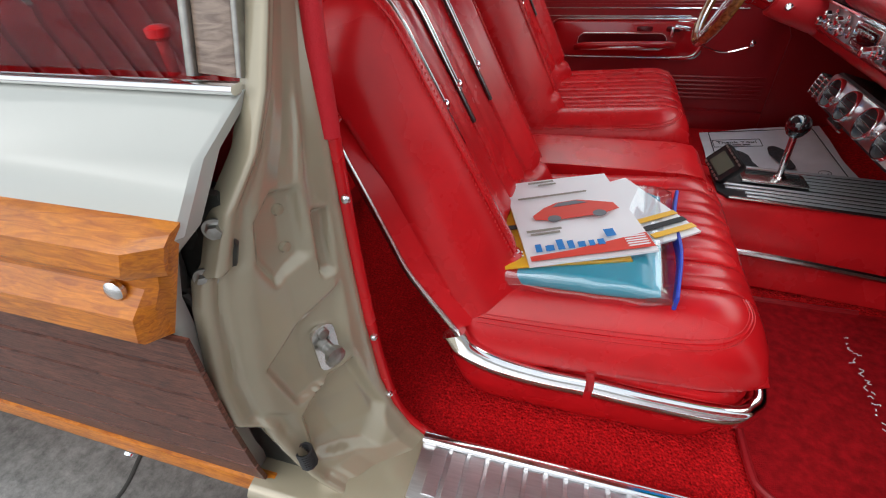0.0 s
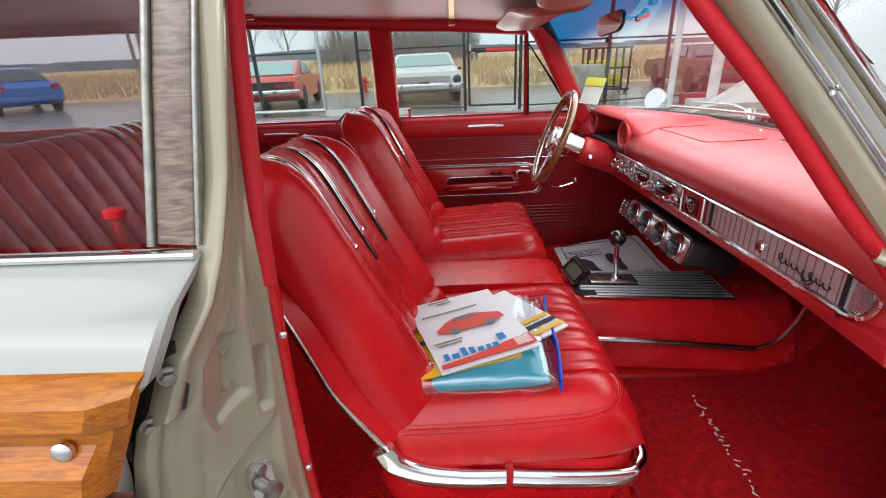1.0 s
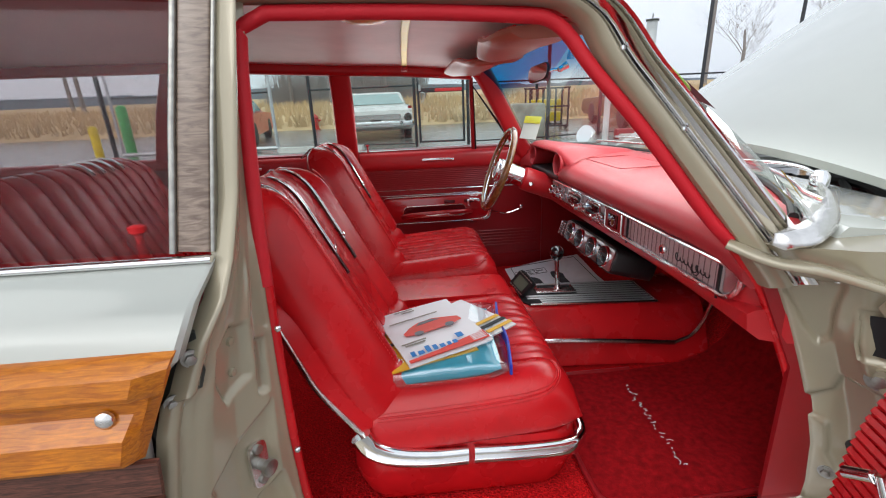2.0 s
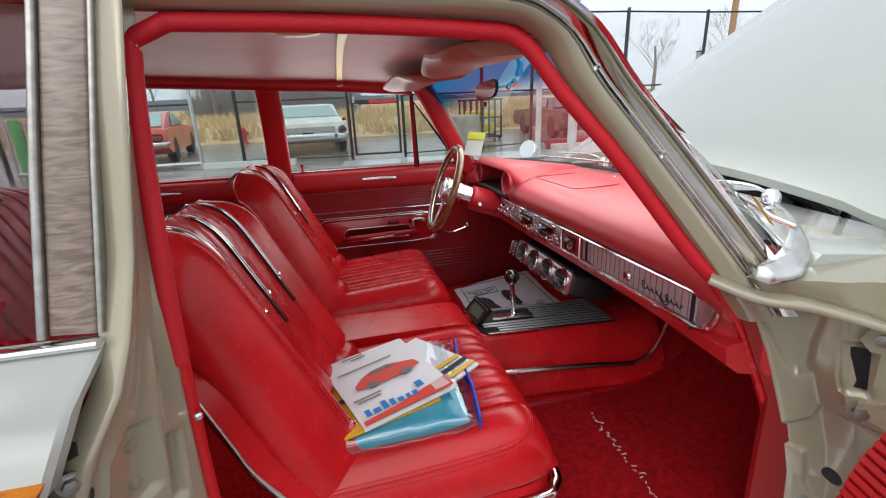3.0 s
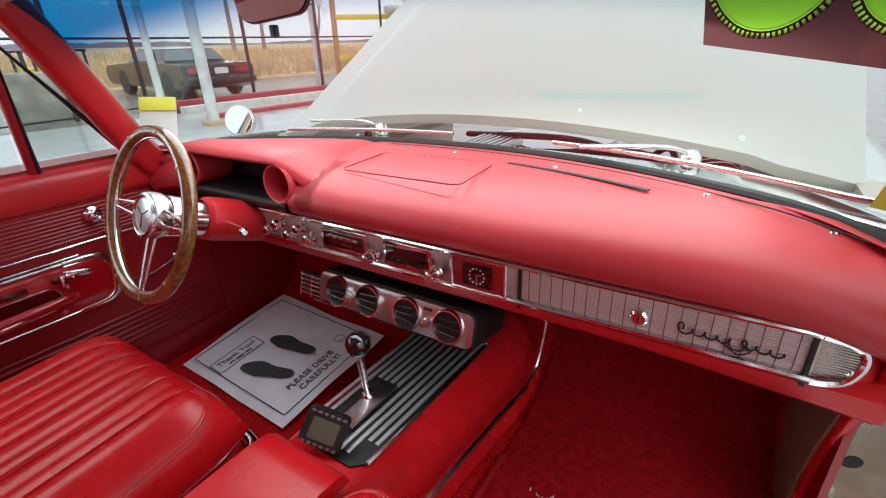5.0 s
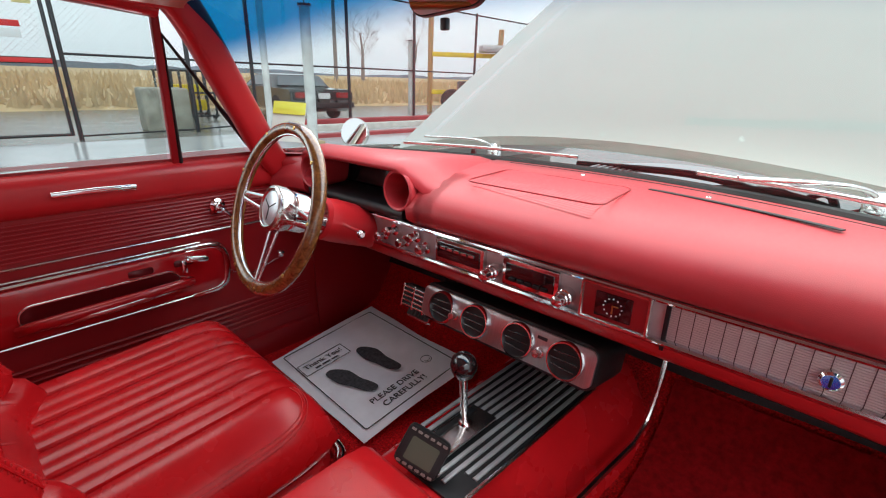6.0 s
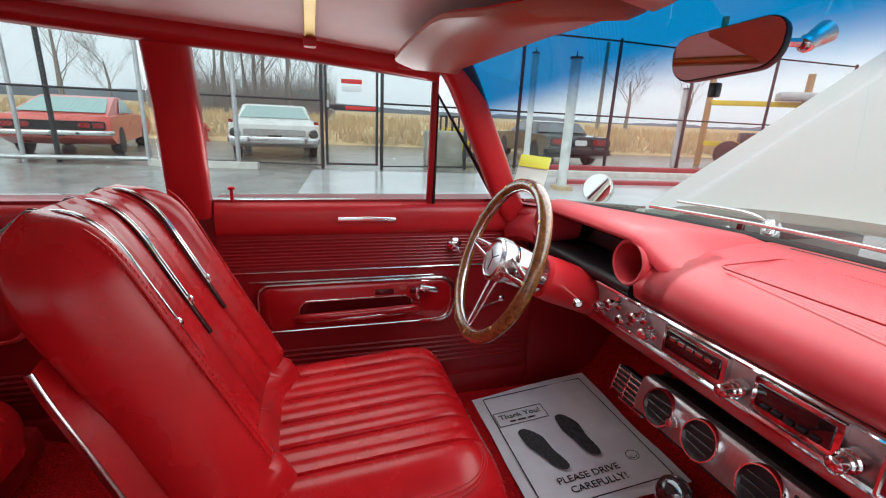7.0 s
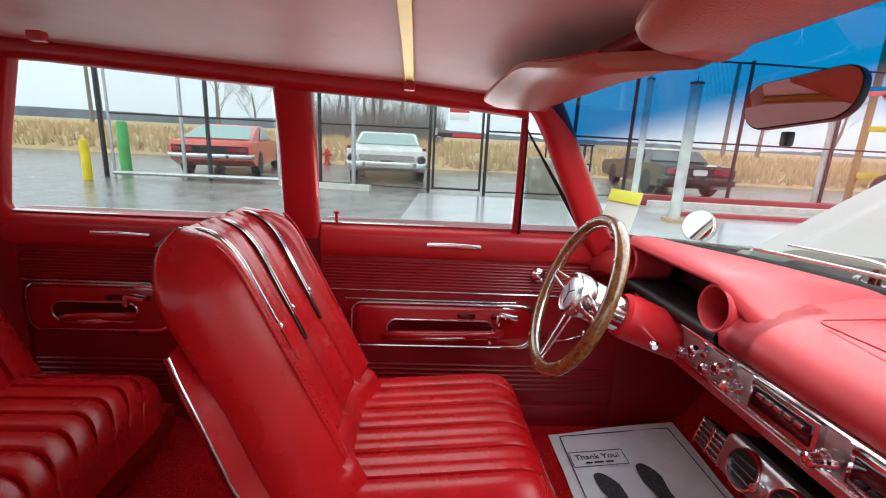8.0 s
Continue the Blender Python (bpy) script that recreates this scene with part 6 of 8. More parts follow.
# ---- loose things in the car ----
def letters(text, size, m, material, parent, name="lettering", flat=0.0006, align="CENTER"):
    """Lettering in the built-in font, turned into a mesh, on the plane of m."""
    cu = bpy.data.curves.new("t", "FONT")
    cu.body, cu.size, cu.align_x, cu.align_y, cu.extrude = text, size, align, "CENTER", flat
    tmp = bpy.data.objects.new("t", cu)
    me = bpy.data.meshes.new_from_object(tmp)
    bpy.data.objects.remove(tmp)
    bpy.data.curves.remove(cu)
    bm = B()
    bm.from_mesh(me)
    bpy.data.meshes.remove(me)
    bmesh.ops.transform(bm, matrix=m, verts=bm.verts)
    return part(name, bm, material, parent)


def sheet(bm, w, h, m, wave=0.003, n=14, thick=0.0012, seed=1):
    """A slightly wavy sheet, w by h, on the plane of m."""
    def z(a, b):
        return wave * (noise.noise((a * 6 + seed, b * 6, seed * 3.1)))
    rings = []
    for i in range(n + 1):
        a = (i / n - 0.5) * w
        top = [m @ Vector((a, (j / n - 0.5) * h, z(a, (j / n - 0.5) * h) + thick)) for j in range(n + 1)]
        low = [m @ Vector((a, (j / n - 0.5) * h, z(a, (j / n - 0.5) * h))) for j in range(n, -1, -1)]
        rings.append(top + low)
    return loft(bm, rings)


# printed paper floor mat in the driver's footwell
pf = thing("paper_floor_mat", "white paper floor mat printed with two footprints and a thank-you note", "floor mat", (0.85, 0.36, 0.36))
fm = Matrix.Translation((0.945, 0.476, 0.385)) @ Matrix.Rotation(radians(-2), 4, "Z") @ Matrix.Rotation(radians(-7), 4, "Y")
bm = B()
sheet(bm, 0.385, 0.485, fm, 0.010, 22, seed=4)
part("paper_sheet", bm, paper, pf)
fi = fm @ Matrix.Translation((0, 0, 0.006))
bm = B()
tube(bm, [fi @ Vector((a, b, 0)) for a, b in rrect(0.33, 0.43, 0.006)], 0.0016, 4, closed=True)
part("printed_border", bm, ink, pf)


def footprint(cx, cy, a):
    bm = B()
    fo = fi @ Matrix.Translation((cx, cy, 0.0)) @ Matrix.Rotation(a, 4, "Z")
    out = [(math.cos(t), 0.088 * math.sin(t)) for t in np.linspace(0, 2 * math.pi, 41)[:-1]]
    wide = lambda v: table(v, [-0.09, -0.06, -0.02, 0.03, 0.09], [0.024, 0.022, 0.019, 0.029, 0.024])
    loft(bm, [[fo @ Vector(((abs(u) ** 0.7) * math.copysign(wide(v), u) + 0.006 * math.sin(v * 25), v, h)) for u, v in out] for h in (0.0, 0.0015)])
    part("printed_footprint", bm, mat("print_grey", (0.05, 0.05, 0.055), 0.8, grain=0.5, scale=120) if "print_grey" not in bpy.data.materials else bpy.data.materials["print_grey"], pf)


footprint(-0.085, -0.035, radians(22))
footprint(0.025, -0.015, radians(12))
letters("Thank You!", 0.027, fi @ Matrix.Translation((-0.085, 0.115, 0)), ink, pf)
for a, w in ((-0.115, 0.018), (-0.088, 0.026), (-0.058, 0.022)):
    bm = B()
    slab(bm, [fi @ Vector((a + u, 0.092 + v, 0)) for u, v in ((-w / 2, -0.003), (w / 2, -0.003), (w / 2, 0.003), (-w / 2, 0.003))], (0, 0, 0.0006))
    part("printed_bar", bm, ink, pf)
bm = B()
tube(bm, [fi @ Vector((0.115 + 0.016 * math.cos(a), -0.13 + 0.016 * math.sin(a), 0)) for a in np.linspace(0, 2 * math.pi, 21)[:-1]], 0.0009, 4, closed=True)
tube(bm, [fi @ Vector((0.115 + 0.010 * math.cos(a), -0.13 + 0.010 * math.sin(a), 0)) for a in np.linspace(math.pi * 1.1, math.pi * 1.9, 9)], 0.0009, 4)
part("printed_mark", bm, ink, pf)
letters("PLEASE DRIVE", 0.027, fi @ Matrix.Translation((-0.02, -0.15, 0)), ink, pf)
letters("CAREFULLY!", 0.027, fi @ Matrix.Translation((-0.01, -0.182, 0)), ink, pf)
bm = B()
tube(bm, [fi @ Vector((-0.085 + a, 0.108 + b, 0)) for a, b in rrect(0.15, 0.06, 0.002)], 0.0012, 4, closed=True)
part("note_border", bm, ink, pf)

# clear plastic bag with blue cloth, magazines on top
SEAT_Z = 0.615
bag = thing("plastic_bag", "clear plastic zip bag with folded turquoise papers inside", "plastic bag", (0.35, -0.42, SEAT_Z))
gm = Matrix.Translation((0.308, -0.474, SEAT_Z + 0.002)) @ Matrix.Rotation(radians(-4), 4, "Z") @ Matrix.Rotation(radians(-5), 4, "Y")
teal = mat("turquoise_card", (0.02, 0.36, 0.48), 0.35, grain=0.06, scale=12, coat=0.5)
bm = B()
rings = []
for i, t in enumerate(np.linspace(0, 1, 14)):
    k = (1 - abs(2 * t - 1) ** 6) ** 0.5
    rings.append([gm @ Vector((lerp(-0.155, 0.162, t), a, 0.020 + b * max(k, 0.15) + 0.002 * noise.noise((t * 5, a * 20, 2)))) for a, b in rrect(0.295, 0.036, 0.012, 3)])
loft(bm, rings)
part("folder", bm, teal, bag, "folded turquoise card")
bm = B()
rings = []
for t in np.linspace(0, 1, 22):
    k = max((1 - abs(2 * t - 1) ** 5) ** 0.5, 0.10)
    rings.append([gm @ Vector((lerp(-0.170, 0.182, t), a * (1 + 0.02 * noise.noise((t * 7, 1, 1))), 0.022 + b * k + 0.007 * noise.noise((t * 11, a * 38, b * 9)))) for a, b in rrect(0.325, 0.046, 0.016, 4)])
loft(bm, rings)
film = pane_mat("plastic_film", (0.93, 0.95, 0.97), gloss=0.14)
film.node_tree.nodes["Glossy BSDF"].inputs["Roughness"].default_value = 0.07
part("film", bm, film, bag, "crinkled clear plastic film")
bm = B()
sweep(bm, smooth_line([gm @ Vector((0.181, -0.16, 0.022)), gm @ Vector((0.189, -0.05, 0.026)), gm @ Vector((0.183, 0.06, 0.020)), gm @ Vector((0.189, 0.15, 0.024))], 6), rrect(0.006, 0.026, 0.002))
part("zip_edge", bm, mat("blue_plastic", (0.01, 0.04, 0.42), 0.35), bag, "bright blue zip edge")


def magazine(name, w, h, m, cover, label, seed):
    t = thing(name, label, "magazine", tuple(m.translation))
    bm = B()
    sheet(bm, w, h, m, 0.004, 12, 0.004, seed)
    part("cover", bm, cover, t)
    return t


white_gloss = mat("white_cover", (0.74, 0.74, 0.76), 0.35, grain=0.03, scale=6)
yellow_gloss = mat("yellow_cover", (0.72, 0.40, 0.02), 0.35, grain=0.08, scale=10)
print_red = mat("print_red", (0.62, 0.05, 0.03), 0.4)
print_blue = mat("print_blue", (0.01, 0.18, 0.50), 0.4)
ym = Matrix.Translation((0.286, -0.468, SEAT_Z + 0.044)) @ Matrix.Rotation(radians(15), 4, "Z") @ Matrix.Rotation(radians(-3), 4, "Y")
y_ = magazine("magazine", 0.20, 0.27, ym, yellow_gloss, "yellow magazine under the white one", 3)
letters("SP: 45", 0.028, ym @ Matrix.Translation((-0.065, -0.105, 0.0085)), white_gloss, y_, align="CENTER")
bm = B()
rbox(bm, (0, 0, 0), (0.05, 0.012, 0.001), 0)
bmesh.ops.transform(bm, matrix=ym @ Matrix.Translation((-0.07, -0.03, 0.0085)), verts=bm.verts)
part("printed_bar", bm, ink, y_)
xm = Matrix.Translation((0.316, -0.464, SEAT_Z + 0.052)) @ Matrix.Rotation(radians(19.5), 4, "Z") @ Matrix.Rotation(radians(-4), 4, "Y")
w_ = magazine("magazine", 0.205, 0.258, xm, white_gloss, "white car-club magazine with a red car drawn on its cover", 7)
LIFT = 0.0095


def patch(bm, pts, h=LIFT):
    return slab(bm, [xm @ Vector((a, b, h)) for a, b in pts], (0, 0, 0.0006))


bm = B()
patch(bm, [(-0.098, -0.124), (0.098, -0.124), (0.098, -0.086), (0.03, -0.098), (-0.03, -0.108), (-0.098, -0.112)])
part("printed_band", bm, print_red, w_, "red printed band")
for a, w, h in ((-0.088, 0.012, 0.020), (-0.072, 0.016, 0.014), (-0.052, 0.013, 0.026), (-0.035, 0.012, 0.020), (-0.019, 0.014, 0.014), (-0.001, 0.011, 0.014), (0.013, 0.013, 0.014)):
    bm = B()
    patch(bm, [(a + 0.002, -0.104), (a + w, -0.104), (a + w + 0.001, -0.104 + h), (a + 0.003, -0.104 + h)], LIFT + 0.001)
    part("printed_bar", bm, print_blue, w_)
bm = B()
patch(bm, [(0.034, -0.086), (0.050, -0.086), (0.050, -0.066), (0.034, -0.066)], LIFT + 0.001)
part("printed_block", bm, print_blue, w_)
for k in range(5):
    bm = B()
    patch(bm, [(0.058, -0.118 + 0.006 * k), (0.092, -0.118 + 0.006 * k), (0.094, -0.115 + 0.006 * k), (0.060, -0.115 + 0.006 * k)], LIFT + 0.001)
    part("printed_stripe", bm, white_gloss, w_)
# drawing of a red car, upside down to the reader on this side
bm = B()
patch(bm, [(-0.07, 0.0), (-0.045, 0.022), (-0.02, 0.034), (0.02, 0.036), (0.05, 0.024), (0.078, 0.012), (0.082, -0.008), (0.05, -0.018), (-0.04, -0.020), (-0.068, -0.012)])
part("printed_car", bm, print_red, w_)
bm = B()
for c in (-0.035, 0.045):
    patch(bm, [(c + 0.012 * math.cos(t), -0.016 + 0.010 * math.sin(t)) for t in np.linspace(0, 2 * math.pi, 13)[:-1]], LIFT + 0.0008)
patch(bm, [(-0.03, 0.02), (-0.018, 0.031), (0.016, 0.033), (0.035, 0.022)], LIFT + 0.0008)
part("printed_shade", bm, mat("print_shade", (0.12, 0.14, 0.16), 0.4), w_)
for i, (a, b, l_) in enumerate(((-0.02, 0.062, 0.13), (-0.03, 0.115, 0.05), (-0.02, 0.104, 0.035), (-0.06, -0.045, 0.06), (-0.06, -0.055, 0.05))):
    bm = B()
    patch(bm, [(a - l_ / 2, b - 0.002), (a + l_ / 2, b - 0.002), (a + l_ / 2, b + 0.003), (a - l_ / 2, b + 0.003)])
    part("printed_bar", bm, mat("print_grey_line", (0.25, 0.24, 0.20), 0.5) if i == 0 else bpy.data.materials["print_grey_line"], w_)
zm = Matrix.Translation((0.433, -0.415, SEAT_Z + 0.050)) @ Matrix.Rotation(radians(36), 4, "Z")
z_ = magazine("leaflet", 0.09, 0.20, zm, white_gloss, "white leaflet with yellow and black stripes", 9)
for k in range(3):
    bm = B()
    rbox(bm, (0, -0.085 + k * 0.022, 0.0085), (0.085, 0.012, 0.0008), 0)
    bmesh.ops.transform(bm, matrix=zm, verts=bm.verts)
    part("printed_stripe", bm, yellow_gloss if k % 2 == 0 else ink, z_)

# carpet overlay mat in the passenger footwell, with a burst seam of white thread
mt_ = thing("carpet_mat", "red loop-pile overlay mat with bound edge and loose white stitching", "floor mat", (0.9, -0.5, 0.352))
TOE = [(0.655, 0.3515), (0.70, 0.352), (0.90, 0.352), (1.06, 0.357), (1.13, 0.366), (1.20, 0.395), (1.25, 0.44), (1.285, 0.51)]
bm = B()
rings = []
for y in np.linspace(-0.745, -0.262, 12):
    rings.append([Vector((x - 0.002, y, z + 0.010)) for x, z in TOE] + [Vector((x, y, z)) for x, z in TOE[::-1]])
loft(bm, rings)
part("mat_body", bm, red_mat, mt_, sharp=60)
bm = B()
tube(bm, smooth_line([(1.12, -0.745, 0.372), (0.90, -0.748, 0.361), (0.72, -0.748, 0.361), (0.665, -0.73, 0.361), (0.652, -0.68, 0.361), (0.652, -0.50, 0.361), (0.652, -0.32, 0.361), (0.665, -0.275, 0.361), (0.72, -0.258, 0.361), (0.95, -0.258, 0.362)], 6), 0.007, 8)
part("bound_edge", bm, red_panel, mt_)
rnd = random.Random(5)
for i in range(24):
    y = -0.345 - i * 0.0135
    bm = B()
    p = Vector((0.896 - 0.0005 * i + rnd.uniform(-0.005, 0.005), y, 0.3635))
    q = [p]
    for k in range(3):
        q.append(q[-1] + Vector((rnd.uniform(-0.006, 0.006), rnd.uniform(-0.006, 0.001), 0)))
        q[-1].z = 0.3635 + rnd.uniform(0, 0.004)
    tube(bm, smooth_line(q, 3), 0.0008, 5)
    part("thread", bm, paper, mt_)
# inspection card behind the windscreen
ic = thing("windscreen_sticker", "yellow and white paper card behind the windscreen", "sticker", (0.98, 0.55, 1.0))
im = axis_m((0.880, 0.688, 1.068), (-0.6, -0.65, 0.45)) @ Matrix.Rotation(radians(-4), 4, "Z")
bm = B()
sheet(bm, 0.085, 0.11, im, 0.003, 6)
part("card", bm, mat("pale_card", (0.62, 0.64, 0.58), 0.5), ic)
bm = B()
slab(bm, [im @ Vector((a, b, 0.004)) for a, b in ((-0.0425, 0.02), (0.0425, 0.02), (0.0425, 0.055), (-0.0425, 0.055))], im.to_3x3() @ Vector((0, 0, 0.001)))
part("card_band", bm, mat("yellow_card", (0.70, 0.66, 0.06), 0.5), ic)
# painted letters on the outside of the windscreen, and a strip low down
def on_glass(y, v, off=0.006):
    u = y / lerp(0.775, 0.665, v)
    x = lerp(ws_bot(u * 0.74), ws_top(u * 0.6), v) + 0.035 * math.sin(math.pi * v)
    return Vector((x + off, y, lerp(0.985, 1.335 + 0.02 * (1 - u * u), v) + off))


wd = thing("windscreen_lettering", "green painted letters on a maroon patch on the windscreen", "lettering", (0.80, -0.6, 1.2))
LETTERS = ((-0.570, 40, 365), (-0.664, 0, 360))


def in_letter(y, v):
    """True where the glass carries lime paint, a little inside its edges."""
    for cy, a0, a1 in LETTERS:
        r = math.hypot((y - cy) / 0.0435, (v - 0.777) / 0.137)
        a = math.degrees(math.atan2((v - 0.777) / 0.137, (y - cy) / 0.0435)) % 360
        if 0.40 < r < (1.10 if 178 < a < 342 else 0.95) and (a > a0 + 3 or a < a1 - 363):
            return True
    return False


bm = B()
grid = [[(lerp(-0.522, -0.70, t), lerp(lerp(0.60, 0.53, t), 0.93, k)) for k in np.linspace(0, 1, 61)] for t in np.linspace(0, 1, 73)]
vs = [[bm.verts.new(on_glass(y, v, -0.004)) for y, v in row] for row in grid]
for i in range(72):
    for j in range(60):
        if not in_letter((grid[i][j][0] + grid[i + 1][j][0]) / 2, (grid[i][j][1] + grid[i][j + 1][1]) / 2):
            bm.faces.new((vs[i][j], vs[i + 1][j], vs[i + 1][j + 1], vs[i][j + 1]))
maroon = film_mat("maroon_film", (0.075, 0.026, 0.028))
part("patch", bm, maroon, wd)
lime = film_mat("lime_paint", (0.25, 0.52, 0.035))
pale_lime = film_mat("pale_lime", (0.36, 0.56, 0.09))


def arc(cy, cv, ry, rv, a0, a1, inner, off, mt, nm):
    bm = B()
    loft(bm, [[on_glass(cy + ry * k * math.cos(a), cv + rv * k * math.sin(a), off) for k in np.linspace(inner, 1, 4)] for a in np.linspace(radians(a0), radians(a1), 36)], closed=False)
    part(nm, bm, mt, wd)


for cy, a0, a1 in LETTERS:
    arc(cy, 0.777, 0.0435, 0.137, a0, a1, 0.36, -0.006, lime, "letter")
    arc(cy, 0.777, 0.0495, 0.156, 175, 345, 0.86, -0.0055, pale_lime, "letter_edge")
    arc(cy, 0.777, 0.0452, 0.1425, 172, 348, 0.965, -0.0068, maroon, "letter_line")
    for k in range(34):
        arc(cy, 0.777, 0.0498, 0.157, 175 + k * 5, 177.4 + k * 5, 0.90, -0.0066, maroon, "letter_hatch")
    for k in range(12):
        arc(cy, 0.777, 0.0175, 0.055, 20 + k * 9, 24 + k * 9, 0.62, -0.0066, maroon, "letter_hatch")
bm = B()
loft(bm, [[on_glass(y, v) for v in (0.05, 0.12, 0.2)] for y in (-0.718, -0.732, -0.746)], closed=False)
part("paper_strip", bm, mat("strip_paper", (0.72, 0.78, 0.06), 0.5, grain=0.05, scale=20), wd, "yellow-green paper strip")
# wipers
for y0, y1, yp in ((-0.24, -0.77, -0.52), (0.50, 0.02, 0.30)):
    wp = thing("windscreen_wiper", "chrome windscreen wiper at rest on the cowl", "wiper", (1.22, (y0 + y1) / 2, 0.99), group="windscreen wipers")
    bm = B()
    pts = [(ws_bot(min(abs(y), 0.74)) + 0.025 + 0.0, y, 1.012) for y in np.linspace(y0, y1, 9)]
    sweep(bm, pts, rrect(0.007, 0.009, 0.002))
    part("blade", bm, chrome, wp)
    bm = B()
    sweep(bm, smooth_line([(ws_bot(yp) + 0.14, yp + 0.02, 1.0), (ws_bot(yp) + 0.10, yp + 0.06, 1.022), (ws_bot(yp) + 0.04, yp + 0.2, 1.024)], 5), rrect(0.016, 0.008, 0.003))
    part("arm", bm, chrome, wp)
    bm = B()
    lathe(bm, [(0.02, -0.03), (0.02, 0.0), (0.012, 0.012), (0.002, 0.014)], Matrix.Translation((ws_bot(yp) + 0.14, yp + 0.02, 1.0)), 14)
    part("pivot", bm, chrome, wp)
# round mirror on the far fender
fmr = thing("fender_mirror", "round chrome mirror head on the far front fender", "mirror", (1.2, 0.84, 0.93))
bm = B()
lathe(bm, [(0.047, 0.0), (0.050, 0.004), (0.049, 0.014), (0.045, 0.03), (0.02, 0.045), (0.002, 0.048)], axis_m((1.20, 0.835, 1.012), (0.75, 0.5, -0.28)), 28)
part("mirror_head", bm, chrome, fmr)
bm = B()
lathe(bm, [(0.044, -0.001), (0.044, 0.001), (0.001, 0.001)], axis_m((1.199, 0.834, 1.012), (0.75, 0.5, -0.28)), 28)
part("mirror_glass", bm, mirror_mat, fmr)
bm = B()
tube(bm, [(1.215, 0.845, 1.0), (1.24, 0.86, 0.96), (1.25, 0.86, 0.91)], 0.010, 8)
part("stem", bm, chrome, fmr)

# ---- the yard outside ----
ground_mat = mat("wet_concrete", (0.215, 0.207, 0.19), 0.24, grain=0.30, scale=1.6, bump=0.40, bscale=55, detail=12, spec=0.8)
speckle(ground_mat, 26, 0.62, 1.3)
bm = B()
rbox(bm, (0, 0, -0.15), (1600, 1600, 0.30), 0)
single("ground", bm, ground_mat, "wet grey concrete yard", "ground", frame_m=ID, kind="structure")
bm = B()
slab(bm, [(-0.45, 5.75, 0.004), (6.5, 5.2, 0.004), (9.5, 9.0, 0.004), (-0.45, 9.05, 0.004)], (0, 0, 0.03))
single("pavement", bm, mat("pale_wet_slab", (0.46, 0.47, 0.48), 0.16, grain=0.08, scale=1.3, bump=0.1, bscale=30), "pale wet concrete slab", "pavement", frame_m=ID, kind="structure")
# cracks in the concrete beside the car
for k, pts in enumerate(([(-0.70, -0.80), (-0.64, -0.93), (-0.60, -1.02), (-0.60, -1.12), (-0.66, -1.20), (-0.63, -1.30), (-0.70, -1.45), (-0.68, -1.7)], [(-0.63, -1.30), (-0.50, -1.36), (-0.42, -1.50)])):
    bm = B()
    sweep(bm, smooth_line([(x, y, 0.001) for x, y in pts], 5), [(-0.007, 0), (0.006, 0), (0.002, 0.002), (-0.003, 0.002)])
    single("pavement_crack", bm, mat("crack_dirt", (0.05, 0.048, 0.042), 0.9) if k == 0 else bpy.data.materials["crack_dirt"], "dark crack in the concrete", "crack", frame_m=ID, kind="structure")

# dry grass field rising beyond the yard
grass_mat = mat("dry_grass", (0.52, 0.385, 0.225), 0.9, grain=0.22, scale=1.2, spec=0.1, bump=0.8, bscale=12, detail=8)
bm = B()
rings = []
for x in np.linspace(-160, 160, 120):
    row = []
    for y, z in ((16.8, 0.0), (17.4, 0.25), (19, 0.45), (24, 0.62), (34, 0.80), (60, 0.95), (160, 1.05), (500, 1.15)):
        row.append(Vector((x * (1 + y / 120), y + 0.5 * noise.noise((x * 0.2, y * 0.3, 0)), z + (0.10 * noise.noise((x * 0.25, y * 0.2, 4)) if 17 < y < 100 else 0))))
    rings.append(row)
loft(bm, rings, closed=False)
single("ground_field", bm, grass_mat, "field of dry tan grass beyond the yard", "field", frame_m=ID, kind="structure")
rnd = random.Random(11)
verts, faces = [], []
for i in range(9000):
    y = 17.0 + 14 * rnd.random() ** 1.8
    x = rnd.uniform(-34, 32)
    z = table(y, [16.8, 17.4, 19, 24, 34], [0.0, 0.2, 0.4, 0.55, 0.75])
    h, w, a = rnd.uniform(0.25, 0.55), rnd.uniform(0.03, 0.09), rnd.uniform(-0.5, 0.5)
    lx = rnd.uniform(-0.15, 0.15)
    k = len(verts)
    verts += [(x - w * math.cos(a), y - w * math.sin(a), z), (x + w * math.cos(a), y + w * math.sin(a), z), (x + lx, y + rnd.uniform(-0.1, 0.1), z + h)]
    faces.append((k, k + 1, k + 2))
me = bpy.data.meshes.new("grass_tuft")
me.from_pydata(verts, [], faces)
me.materials.append(grass_mat)
tagged(new("grass_tuft", me), "tall dry tan grass at the field's edge", "grass", kind="stuff")
# far wooded hills, with distance haze mixed into their blue-grey colour
hill_mat = mat("far_woods", (0.17, 0.20, 0.235), 1.0, grain=0.25, scale=0.05, spec=0.0)
bm = B()
rings = []
for x in np.linspace(-420, 420, 200):
    h = 7.0 + 3 * noise.noise((x * 0.012, 2, 0)) + 1.5 * noise.noise((x * 0.09, 7, 0)) - 4.5 * min(1, max(0, (x + 60) / 160))
    rings.append([Vector((x, 330, 0)), Vector((x, 331, max(h, 1.5))), Vector((x, 360, max(h, 1.5) + 0.6)), Vector((x, 361, 0))])
loft(bm, rings)
single("backdrop_hills", bm, hill_mat, "hazy blue-grey wooded hills on the horizon", "hills", frame_m=ID, kind="structure")

# bare winter trees
# bark grey is lightened: the haze of distance is put into the colour
bark = mat("hazed_bark", (0.23, 0.21, 0.20), 0.9, grain=0.3, scale=14, bump=0.5, bscale=40)


